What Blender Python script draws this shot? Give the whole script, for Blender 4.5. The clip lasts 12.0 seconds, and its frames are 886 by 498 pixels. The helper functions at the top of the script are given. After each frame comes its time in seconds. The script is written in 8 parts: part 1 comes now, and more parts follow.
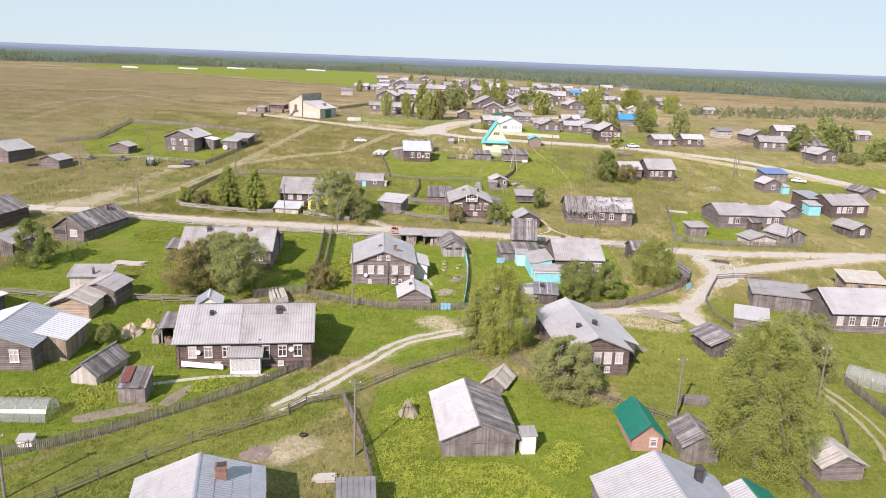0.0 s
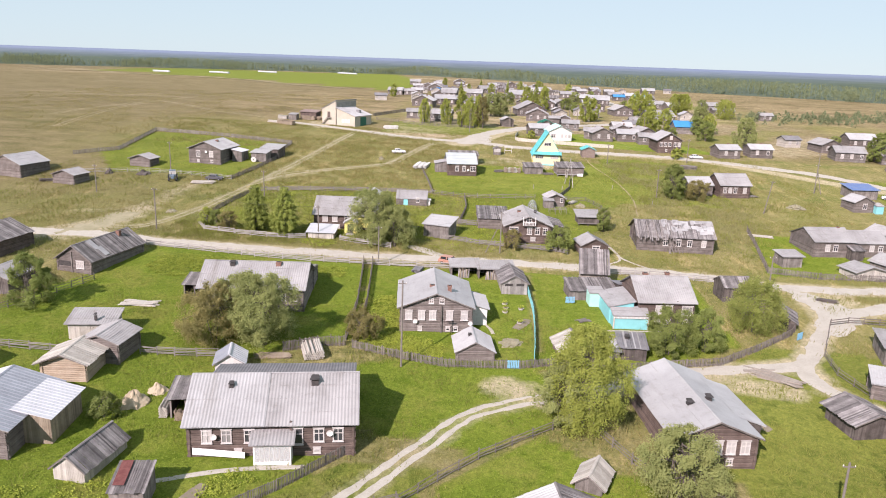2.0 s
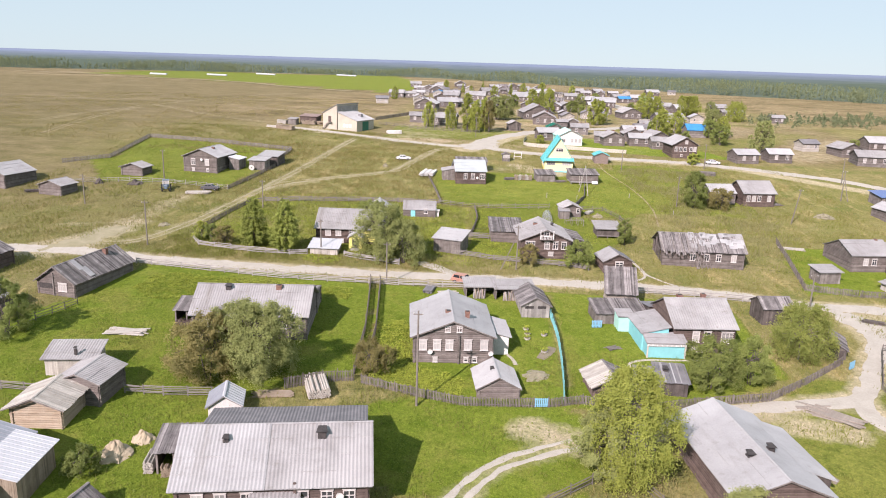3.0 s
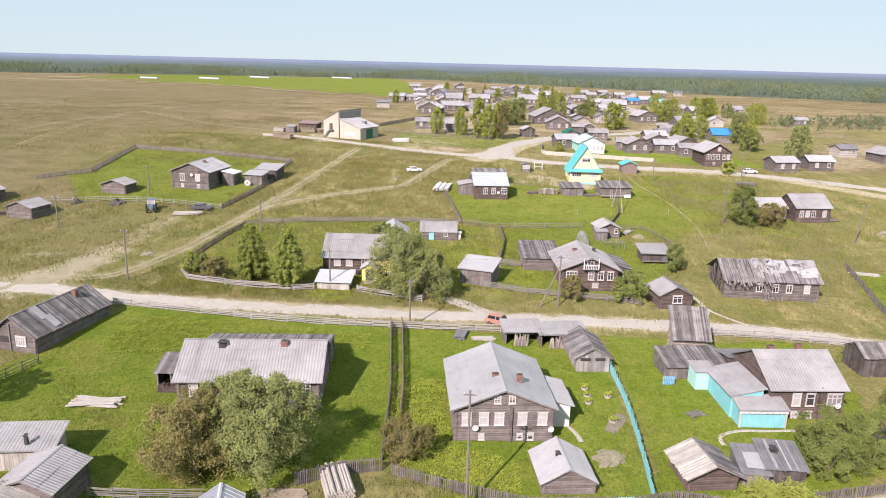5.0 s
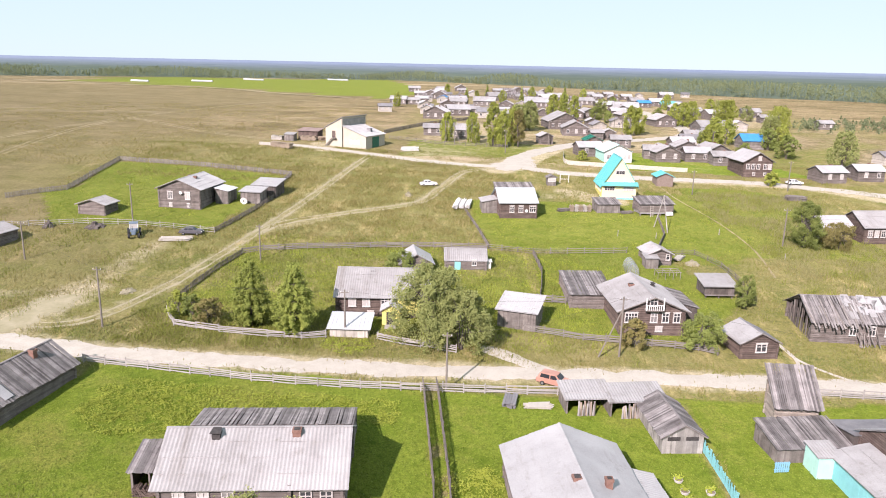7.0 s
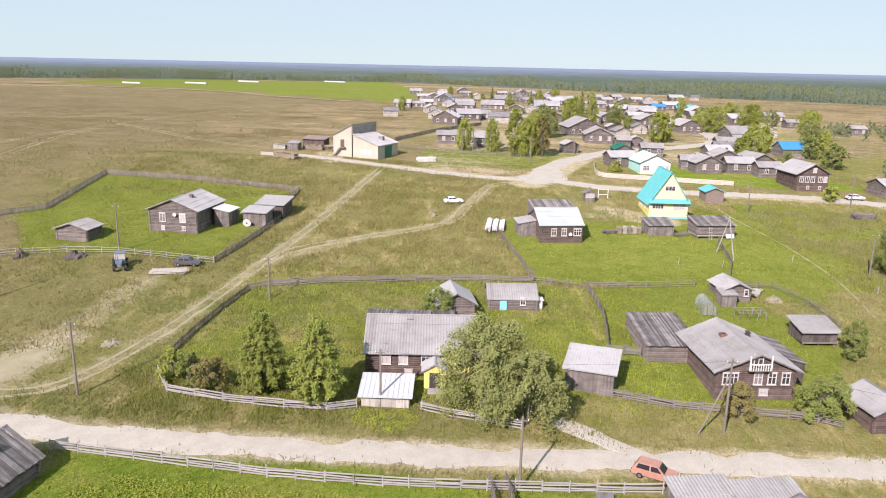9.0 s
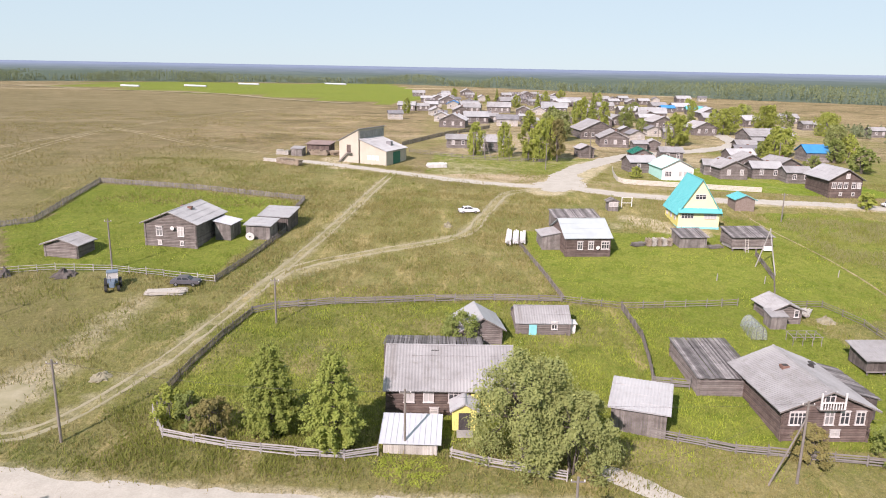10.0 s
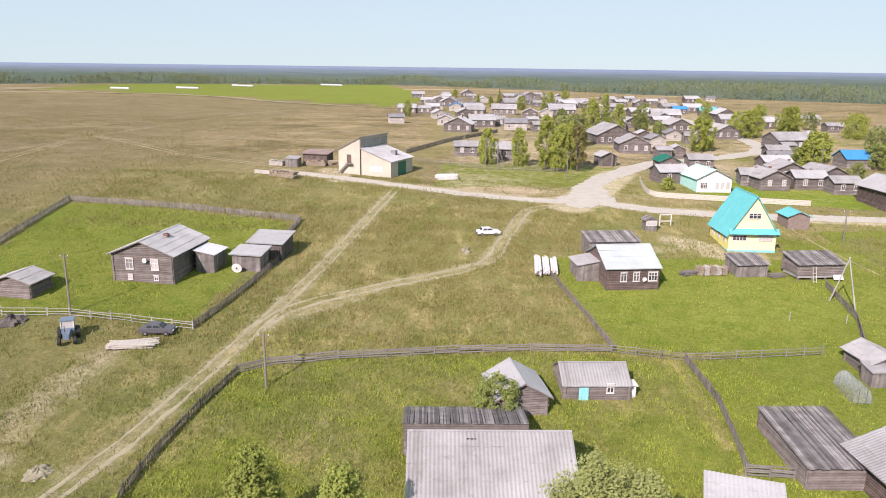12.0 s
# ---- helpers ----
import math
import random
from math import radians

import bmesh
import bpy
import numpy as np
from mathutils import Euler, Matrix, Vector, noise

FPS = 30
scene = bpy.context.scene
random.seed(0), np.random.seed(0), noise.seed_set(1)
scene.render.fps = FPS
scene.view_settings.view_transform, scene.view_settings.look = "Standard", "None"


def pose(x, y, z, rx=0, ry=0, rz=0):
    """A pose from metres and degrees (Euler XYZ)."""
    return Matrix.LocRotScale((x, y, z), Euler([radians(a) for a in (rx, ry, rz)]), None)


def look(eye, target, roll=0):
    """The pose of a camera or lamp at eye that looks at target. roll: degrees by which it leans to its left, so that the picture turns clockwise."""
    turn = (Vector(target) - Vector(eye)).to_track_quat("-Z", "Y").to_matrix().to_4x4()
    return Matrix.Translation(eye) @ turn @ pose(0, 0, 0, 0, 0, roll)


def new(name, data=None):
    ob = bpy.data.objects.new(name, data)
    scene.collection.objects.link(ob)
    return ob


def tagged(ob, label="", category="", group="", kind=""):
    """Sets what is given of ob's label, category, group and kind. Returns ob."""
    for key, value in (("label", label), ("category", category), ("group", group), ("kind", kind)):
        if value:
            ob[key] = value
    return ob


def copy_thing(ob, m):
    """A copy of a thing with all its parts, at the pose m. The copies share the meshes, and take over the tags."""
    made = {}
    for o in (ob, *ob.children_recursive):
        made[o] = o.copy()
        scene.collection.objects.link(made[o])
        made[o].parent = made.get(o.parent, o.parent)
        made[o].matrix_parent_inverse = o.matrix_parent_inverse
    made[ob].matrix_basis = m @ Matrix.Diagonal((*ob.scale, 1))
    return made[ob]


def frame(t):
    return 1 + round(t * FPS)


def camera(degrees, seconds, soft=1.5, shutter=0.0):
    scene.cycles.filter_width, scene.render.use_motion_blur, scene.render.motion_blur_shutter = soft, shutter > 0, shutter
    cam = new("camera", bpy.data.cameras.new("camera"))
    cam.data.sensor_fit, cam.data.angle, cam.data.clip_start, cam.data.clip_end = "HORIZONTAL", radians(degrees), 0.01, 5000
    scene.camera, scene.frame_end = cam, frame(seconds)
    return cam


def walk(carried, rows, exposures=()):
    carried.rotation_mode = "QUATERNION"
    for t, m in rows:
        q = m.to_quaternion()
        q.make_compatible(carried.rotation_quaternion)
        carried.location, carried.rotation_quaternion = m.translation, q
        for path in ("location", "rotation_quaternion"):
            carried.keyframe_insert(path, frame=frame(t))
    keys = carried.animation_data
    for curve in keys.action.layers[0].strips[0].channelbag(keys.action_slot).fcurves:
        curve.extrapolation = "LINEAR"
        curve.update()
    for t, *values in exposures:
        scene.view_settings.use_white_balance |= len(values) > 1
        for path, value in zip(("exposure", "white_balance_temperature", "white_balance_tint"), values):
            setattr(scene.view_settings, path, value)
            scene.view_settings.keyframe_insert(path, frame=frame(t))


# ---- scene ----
cam = camera(62.8, 12.0, soft=1.0)
PATH = [
    (0, (1.509, 0.429, 39.123), (1.488, 2.558, 38.567), 2.2),
    (0.5, (0.185, 5.437, 39.203), (0.135, 7.566, 38.648), 2.2),
    (1, (-1.149, 10.494, 39.312), (-1.203, 12.623, 38.759), 2.1),
    (1.5, (-2.57, 15.51, 39.409), (-2.62, 17.639, 38.855), 2.0),
    (2, (-4.055, 20.484, 39.475), (-4.161, 22.611, 38.922), 2.0),
    (2.5, (-5.52, 25.479, 39.55), (-5.624, 27.607, 38.999), 1.9),
    (3, (-7.028, 30.427, 39.643), (-7.131, 32.555, 39.094), 1.8),
    (5, (-13.466, 49.477, 39.744), (-13.554, 51.607, 39.199), 1.4),
    (5.5, (-15.028, 54.289, 39.761), (-15.112, 56.419, 39.216), 1.3),
    (6, (-16.614, 59.103, 39.83), (-16.694, 61.234, 39.284), 1.2),
    (6.5, (-18.297, 63.874, 39.882), (-18.373, 66.004, 39.338), 1.3),
    (7, (-20.034, 68.714, 39.926), (-20.105, 70.846, 39.384), 1.2),
    (7.2, (-20.778, 70.646, 39.93), (-20.845, 72.778, 39.389), 1.4),
    (9, (-27.754, 87.989, 40.013), (-27.807, 90.121, 39.476), 1.2),
    (9.5, (-29.476, 92.675, 40.005), (-29.53, 94.808, 39.469), 1.1),
    (10, (-31.077, 97.401, 39.926), (-31.13, 99.535, 39.393), 1.0),
    (10.5, (-32.613, 102.165, 39.905), (-32.66, 104.3, 39.373), 0.9),
    (11, (-33.73, 106.833, 39.954), (-33.776, 108.967, 39.423), 0.8),
    (11.5, (-34.401, 111.491, 40.038), (-34.447, 113.625, 39.507), 0.7),
    (12, (-34.99, 116.023, 40.169), (-35.033, 118.157, 39.636), 0.7),
]
walk(cam, [(t, look(eye, target, roll)) for t, eye, target, roll in PATH],
     exposures=((0, 0.59), (5.5, 0.60), (6.1, 0.80), (7.3, 0.82), (8.5, 0.62), (12, 0.58)))

# ---- world, sun, exposure ----
SUN_AZ, SUN_EL = 27.0, 35.0          # the way the shadows fall, from +y towards +x; height of the sun
world = bpy.data.worlds.new("world")
scene.world = world
world.use_nodes = True
wn = world.node_tree.nodes
sky = wn.new("ShaderNodeTexSky")
sky.sky_type = "NISHITA"
sky.sun_disc = False
sky.sun_elevation = radians(SUN_EL)
sky.sun_rotation = radians(SUN_AZ + 180)
sky.air_density, sky.dust_density, sky.ozone_density = 0.8, 0.1, 1.5
wn["Background"].inputs["Strength"].default_value = 0.102
hazy = wn.new("ShaderNodeMix")          # a thin bright haze lies over the blue
hazy.data_type = "RGBA"
hazy.inputs[0].default_value = 0.90
hazy.inputs[7].default_value = (3.85, 5.15, 5.1, 1)
world.node_tree.links.new(sky.outputs[0], hazy.inputs[6])
world.node_tree.links.new(hazy.outputs[2], wn["Background"].inputs["Color"])
sun = new("sun", bpy.data.lights.new("sun", "SUN"))
sun.data.energy, sun.data.angle, sun.data.color = 4.85, radians(0.55), (1.0, 0.93, 0.85)
ca, sa = math.cos(radians(SUN_AZ)), math.sin(radians(SUN_AZ))
sun.matrix_world = look((-sa * 300, -ca * 300, 300 * math.tan(radians(SUN_EL))), (0, 0, 0))
scene.view_settings.use_white_balance = True
scene.view_settings.white_balance_temperature, scene.view_settings.white_balance_tint = 6350, 28

# ---- the lie of the land ----
PROFILE_Y = (-400, -150, 66, 108, 132, 160, 189, 223, 262, 292, 352, 495, 800, 1200, 1800, 4900, 6000)
PROFILE_Z = (-2.5, -1.5, -0.5, 1.1, 2.3, 3.5, 6.2, 9.4, 12.9, 14.5, 16.0, 17.0, 18.2, 17.0, 16.0, 33.0, 33.5)
_ys = np.arange(-400.0, 6001.0, 5.0)
_zs = np.interp(_ys, PROFILE_Y, PROFILE_Z)
_zs = np.convolve(np.pad(_zs, 3, mode="edge"), np.ones(7) / 7, mode="valid")


def ground_z(x, y):
    """Height of the land: a slope that rises ahead, then a plateau; it leans down to the right near the village."""
    lean = -0.02 * 120 * np.tanh(np.asarray(x) / 120) * np.clip((520 - np.asarray(y)) / 220, 0, 1)
    return np.interp(y, _ys, _zs) + lean


def gz(x, y):
    return float(ground_z(x, y))


rng = random.Random(7)
nrg = np.random.default_rng(7)


# ---- materials ----
def nodes_of(name):
    m = bpy.data.materials.new(name)
    m.use_nodes = True
    nt = m.node_tree
    return m, nt, nt.nodes["Principled BSDF"]


def mixc(nt, fac, a, b, blend="MIX"):
    n = nt.nodes.new("ShaderNodeMix")
    n.data_type, n.blend_type = "RGBA", blend
    for sock, v in ((n.inputs[0], fac), (n.inputs[6], a), (n.inputs[7], b)):
        if isinstance(v, (int, float)):
            sock.default_value = v
        elif isinstance(v, tuple):
            sock.default_value = (*v, 1)
        else:
            nt.links.new(v, sock)
    return n.outputs[2]


def noise_of(nt, scale, detail=5, rough=0.6, stretch=None, coord="Object"):
    tc = nt.nodes.new("ShaderNodeTexCoord")
    out = tc.outputs[coord]
    if stretch:
        mp = nt.nodes.new("ShaderNodeMapping")
        mp.inputs["Scale"].default_value = stretch
        nt.links.new(out, mp.inputs[0])
        out = mp.outputs[0]
    n = nt.nodes.new("ShaderNodeTexNoise")
    n.inputs["Scale"].default_value, n.inputs["Detail"].default_value, n.inputs["Roughness"].default_value = scale, detail, rough
    nt.links.new(out, n.inputs["Vector"])
    return n.outputs[0]


def ramp(nt, src, lo, hi):
    n = nt.nodes.new("ShaderNodeMapRange")
    n.inputs[1].default_value, n.inputs[2].default_value = lo, hi
    nt.links.new(src, n.inputs[0])
    return n.outputs[0]


def bumped(nt, bsdf, src, strength, dist=0.03):
    b = nt.nodes.new("ShaderNodeBump")
    b.inputs["Strength"].default_value, b.inputs["Distance"].default_value = strength, dist
    nt.links.new(src, b.inputs["Height"])
    nt.links.new(b.outputs[0], bsdf.inputs["Normal"])


def mat(name, c1, c2, scale=1.2, rough=0.85, metal=0.0, grain=None, grain_scale=14.0, bump=0.35, island=0.0, obj=0.0, contrast=(0.35, 0.65), fine=0.35, spec=0.3):
    """A weathered surface: two colours in large stains, fine grain over them, relief, and a change from piece to piece."""
    m, nt, b = nodes_of(name)
    big = ramp(nt, noise_of(nt, scale, 6, 0.65), *contrast)
    col = mixc(nt, big, c1, c2)
    small = noise_of(nt, grain_scale, 4, 0.6, grain)
    col = mixc(nt, fine, col, mixc(nt, ramp(nt, small, 0.3, 0.7), (0.35, 0.34, 0.33), (1.0, 1.0, 1.0)), "MULTIPLY")
    for amount, pick in ((island, "i"), (obj, "o")):
        if amount:
            if pick == "i":
                src = nt.nodes.new("ShaderNodeNewGeometry").outputs["Random Per Island"]
            else:
                src = nt.nodes.new("ShaderNodeObjectInfo").outputs["Random"]
            h = nt.nodes.new("ShaderNodeHueSaturation")
            mr = nt.nodes.new("ShaderNodeMapRange")
            mr.inputs[3].default_value, mr.inputs[4].default_value = 1 - amount, 1 + amount
            nt.links.new(src, mr.inputs[0])
            nt.links.new(mr.outputs[0], h.inputs["Value"])
            nt.links.new(col, h.inputs["Color"])
            col = h.outputs[0]
    nt.links.new(col, b.inputs["Base Color"])
    b.inputs["Roughness"].default_value, b.inputs["Metallic"].default_value = rough, metal
    b.inputs["Specular IOR Level"].default_value = spec
    if bump:
        bumped(nt, b, small, bump)
    return m


def plain(name, c, rough=0.5, metal=0.0, spec=0.5):
    return mat(name, c, tuple(v * 0.82 for v in c), 2.0, rough, metal, bump=0.08, fine=0.12, spec=spec)


def roof_mat(name, c1, c2, stain):
    """Corrugated cement sheets: big weather patches, dark run-off streaks, lichen specks, and a tone for each roof."""
    m, nt, b = nodes_of(name)
    col = mixc(nt, ramp(nt, noise_of(nt, 0.35, 6, 0.65), 0.38, 0.68), c1, c2)
    col = mixc(nt, ramp(nt, noise_of(nt, 1.1, 5, 0.7), 0.56, 0.78), col, stain)
    col = mixc(nt, ramp(nt, noise_of(nt, 0.9, 5, 0.7, (1, 0.12, 0.3)), 0.54, 0.80), col, stain)
    col = mixc(nt, ramp(nt, noise_of(nt, 0.13, 3, 0.5), 0.5, 0.66), col, tuple(v * 1.12 for v in c1))
    speck = noise_of(nt, 9.0, 4, 0.7)
    col = mixc(nt, 0.35, col, mixc(nt, ramp(nt, speck, 0.3, 0.7), (0.55, 0.54, 0.5), (1.05, 1.05, 1.05)), "MULTIPLY")
    h = nt.nodes.new("ShaderNodeHueSaturation")
    mr = nt.nodes.new("ShaderNodeMapRange")
    mr.inputs[3].default_value, mr.inputs[4].default_value = 0.86, 1.1
    nt.links.new(nt.nodes.new("ShaderNodeObjectInfo").outputs["Random"], mr.inputs[0])
    nt.links.new(mr.outputs[0], h.inputs["Value"])
    nt.links.new(col, h.inputs["Color"])
    nt.links.new(h.outputs[0], b.inputs["Base Color"])
    b.inputs["Roughness"].default_value = 0.78
    b.inputs["Specular IOR Level"].default_value = 0.25
    bumped(nt, b, speck, 0.2, 0.02)
    return m


M = {}
M["log_grey"] = mat("weathered_grey_logs", (0.135, 0.112, 0.100), (0.220, 0.192, 0.175), 0.8, grain=(1, 1, 9), island=0.22, obj=0.12)
M["log_brown"] = mat("dark_brown_logs", (0.098, 0.070, 0.060), (0.165, 0.125, 0.107), 0.8, grain=(1, 1, 9), island=0.22, obj=0.12)
M["log_pale"] = mat("bleached_logs", (0.25, 0.215, 0.18), (0.35, 0.31, 0.265), 0.8, grain=(1, 1, 9), island=0.25)
M["log_tan"] = mat("pale_fresh_logs", (0.36, 0.28, 0.20), (0.45, 0.37, 0.28), 0.8, grain=(1, 1, 9), island=0.15)
M["plank_grey"] = mat("grey_boards", (0.145, 0.125, 0.112), (0.26, 0.235, 0.215), 0.9, grain=(7, 7, 0.7), island=0.25, obj=0.12)
M["plank_dark"] = mat("dark_boards", (0.075, 0.062, 0.056), (0.150, 0.130, 0.118), 0.9, grain=(7, 7, 0.7), island=0.3, obj=0.12)
M["plank_tan"] = mat("tan_boards", (0.27, 0.21, 0.15), (0.36, 0.30, 0.23), 0.9, grain=(7, 7, 0.7), island=0.25)
M["plank_pale"] = mat("pale_boards", (0.40, 0.37, 0.32), (0.52, 0.48, 0.43), 0.9, grain=(7, 7, 0.7), island=0.2)
M["plank_silver"] = mat("silvery_boards", (0.25, 0.235, 0.215), (0.37, 0.35, 0.325), 0.9, grain=(7, 7, 0.7), island=0.3)
M["roof_plank"] = mat("grey_roof_boards", (0.145, 0.130, 0.126), (0.275, 0.253, 0.246), 0.7, grain=(6, 6, 6), island=0.48, obj=0.1, spec=0.25)
M["slate"] = roof_mat("white_grey_cement_sheets", (0.360, 0.349, 0.346), (0.268, 0.256, 0.252), (0.21, 0.19, 0.175))
M["slate_white"] = roof_mat("pale_cement_sheets", (0.412, 0.407, 0.408), (0.352, 0.346, 0.346), (0.285, 0.27, 0.258))
M["slate_dark"] = mat("dark_felt_sheets", (0.165, 0.163, 0.170), (0.25, 0.24, 0.245), 0.5, 0.8, fine=0.3, obj=0.1, bump=0.2)
M["metal_blue"] = mat("galvanised_sheet", (0.35, 0.37, 0.405), (0.29, 0.305, 0.335), 0.6, 0.5, 0.25, fine=0.15, bump=0.08)
M["sheet_pale"] = mat("pale_blue_green_sheet", (0.44, 0.475, 0.475), (0.38, 0.41, 0.41), 0.4, 0.6, fine=0.12, bump=0.06)
M["metal_white"] = mat("white_sheet", (0.53, 0.54, 0.56), (0.46, 0.47, 0.49), 0.6, 0.5, 0.0, fine=0.12, bump=0.06)
M["teal"] = mat("teal_roof_sheet", (0.12, 0.45, 0.46), (0.10, 0.40, 0.41), 0.7, 0.45, fine=0.12, bump=0.05)
M["green_metal"] = mat("dark_green_roof_sheet", (0.012, 0.165, 0.115), (0.010, 0.13, 0.092), 0.9, 0.4, fine=0.2, bump=0.05)
M["blue_metal"] = mat("blue_roof_sheet", (0.05, 0.27, 0.56), (0.045, 0.22, 0.47), 0.9, 0.5, fine=0.15, bump=0.05)
M["blue_faded"] = mat("faded_blue_roof_sheet", (0.12, 0.20, 0.40), (0.17, 0.22, 0.35), 0.9, 0.6, fine=0.2, bump=0.05)
M["turq"] = mat("turquoise_paint", (0.24, 0.58, 0.60), (0.20, 0.50, 0.52), 0.8, 0.6, grain=(7, 7, 0.6), fine=0.15, bump=0.1)
M["mint"] = mat("mint_paint", (0.42, 0.70, 0.62), (0.36, 0.62, 0.54), 0.8, 0.6, grain=(7, 7, 0.6), fine=0.15, bump=0.1)
M["yellow"] = mat("pale_yellow_siding", (0.72, 0.64, 0.20), (0.68, 0.60, 0.19), 0.8, 0.55, fine=0.08, bump=0.05)
M["yellow_front"] = mat("cream_yellow_siding", (0.76, 0.72, 0.40), (0.72, 0.68, 0.37), 0.8, 0.55, fine=0.08, bump=0.05)
M["plaster"] = mat("beige_plaster", (0.50, 0.452, 0.365), (0.43, 0.388, 0.315), 0.35, 0.9, fine=0.15, bump=0.1)
M["brick"] = mat("red_brick", (0.19, 0.10, 0.078), (0.26, 0.155, 0.12), 3.0, 0.9, fine=0.35, bump=0.3)
M["old_brick"] = mat("brown_old_brick", (0.20, 0.150, 0.125), (0.28, 0.225, 0.19), 2.5, 0.9, fine=0.4, bump=0.3)
M["brick_rose"] = mat("rosy_brick", (0.33, 0.19, 0.14), (0.40, 0.26, 0.20), 3.0, 0.9, fine=0.35, bump=0.3)
# black of sooty parts, and of the shade painted in the porch gap
M["soot_and_shade"] = mat("sooty_metal_and_shade", (0.04, 0.037, 0.036), (0.08, 0.07, 0.066), 3.0, 0.7)
M["white"] = mat("white_paint", (0.74, 0.72, 0.69), (0.62, 0.59, 0.56), 2.0, 0.6, fine=0.15, bump=0.1, obj=0.05)
M["trim"] = mat("painted_trim", (0.60, 0.565, 0.54), (0.50, 0.46, 0.44), 2.0, 0.6, fine=0.2, bump=0.1, obj=0.08)
M["concrete"] = mat("pale_concrete", (0.40, 0.38, 0.35), (0.30, 0.28, 0.26), 1.0, 0.9)
M["fence"] = mat("grey_fence_wood", (0.125, 0.108, 0.095), (0.225, 0.200, 0.180), 0.6, grain=(1, 1, 4), island=0.28, obj=0.15)
M["rail_grey"] = mat("silvery_rails", (0.165, 0.148, 0.133), (0.275, 0.252, 0.232), 0.6, grain=(1, 1, 4), island=0.25, obj=0.15)
M["rail_pale"] = mat("bleached_rails", (0.29, 0.272, 0.25), (0.43, 0.405, 0.38), 0.6, grain=(1, 1, 4), island=0.2, obj=0.15)
M["fence_cream"] = mat("cream_painted_boards", (0.56, 0.52, 0.44), (0.46, 0.425, 0.36), 0.5, 0.7, grain=(4, 4, 1), fine=0.2, bump=0.1)
M["pole"] = mat("grey_pole_wood", (0.17, 0.15, 0.13), (0.25, 0.22, 0.19), 0.8, grain=(8, 8, 0.6))
M["bark"] = mat("bark", (0.10, 0.08, 0.065), (0.16, 0.14, 0.12), 2.0, grain=(6, 6, 0.8))
M["earth"] = mat("turned_soil", (0.21, 0.175, 0.13), (0.28, 0.238, 0.18), 0.6, 0.95, bump=0.6)
M["sand"] = mat("heap_sand", (0.40, 0.325, 0.225), (0.48, 0.40, 0.285), 0.8, 0.95, bump=0.5)
M["hay"] = mat("old_hay", (0.23, 0.205, 0.135), (0.32, 0.29, 0.20), 2.0, 0.95, bump=0.8)
M["rubber"] = plain("tyre_rubber", (0.02, 0.02, 0.02), 0.8)
M["red_car"] = plain("faded_orange_car_paint", (0.46, 0.24, 0.18), 0.45)
M["car_glass"] = plain("dark_car_glass", (0.03, 0.032, 0.036), 0.12)
M["white_car"] = plain("white_car_paint", (0.72, 0.72, 0.72), 0.35)
M["dark_car"] = plain("dark_grey_car_paint", (0.10, 0.095, 0.105), 0.35)
M["tractor_blue"] = plain("faded_blue_paint", (0.15, 0.20, 0.26), 0.5)
M["steel"] = plain("bare_steel", (0.45, 0.45, 0.46), 0.4, 0.8)
M["curtain"] = plain("drawn_curtain", (0.50, 0.48, 0.46), 0.7)
M["cloth"] = plain("white_cloth", (0.80, 0.78, 0.76), 0.9)
M["blue_paint"] = plain("light_blue_paint", (0.22, 0.48, 0.66), 0.6)
M["rose_sheet"] = mat("faded_red_brown_sheet", (0.34, 0.255, 0.225), (0.27, 0.20, 0.18), 0.6, 0.8, fine=0.25, bump=0.1)
M["red_rust"] = mat("rusty_red_sheet", (0.135, 0.042, 0.038), (0.19, 0.075, 0.066), 2.0, 0.8)

m, nt, b = nodes_of("window_glass")
# some panes get a pale base colour: curtains, and the sky's reflection painted in
nt.links.new(mixc(nt, ramp(nt, nt.nodes.new("ShaderNodeObjectInfo").outputs["Random"], 0.45, 0.6), (0.05, 0.052, 0.055), (0.42, 0.40, 0.38)), b.inputs["Base Color"])
b.inputs["Roughness"].default_value = 0.12
b.inputs["Specular IOR Level"].default_value = 0.6
M["glass"] = m
m, nt, b = nodes_of("cloudy_polycarbonate")
b.inputs["Base Color"].default_value = (0.55, 0.58, 0.58, 1)
b.inputs["Roughness"].default_value = 0.25
b.inputs["Transmission Weight"].default_value = 0.35
b.inputs["Alpha"].default_value = 0.38
M["poly"] = m


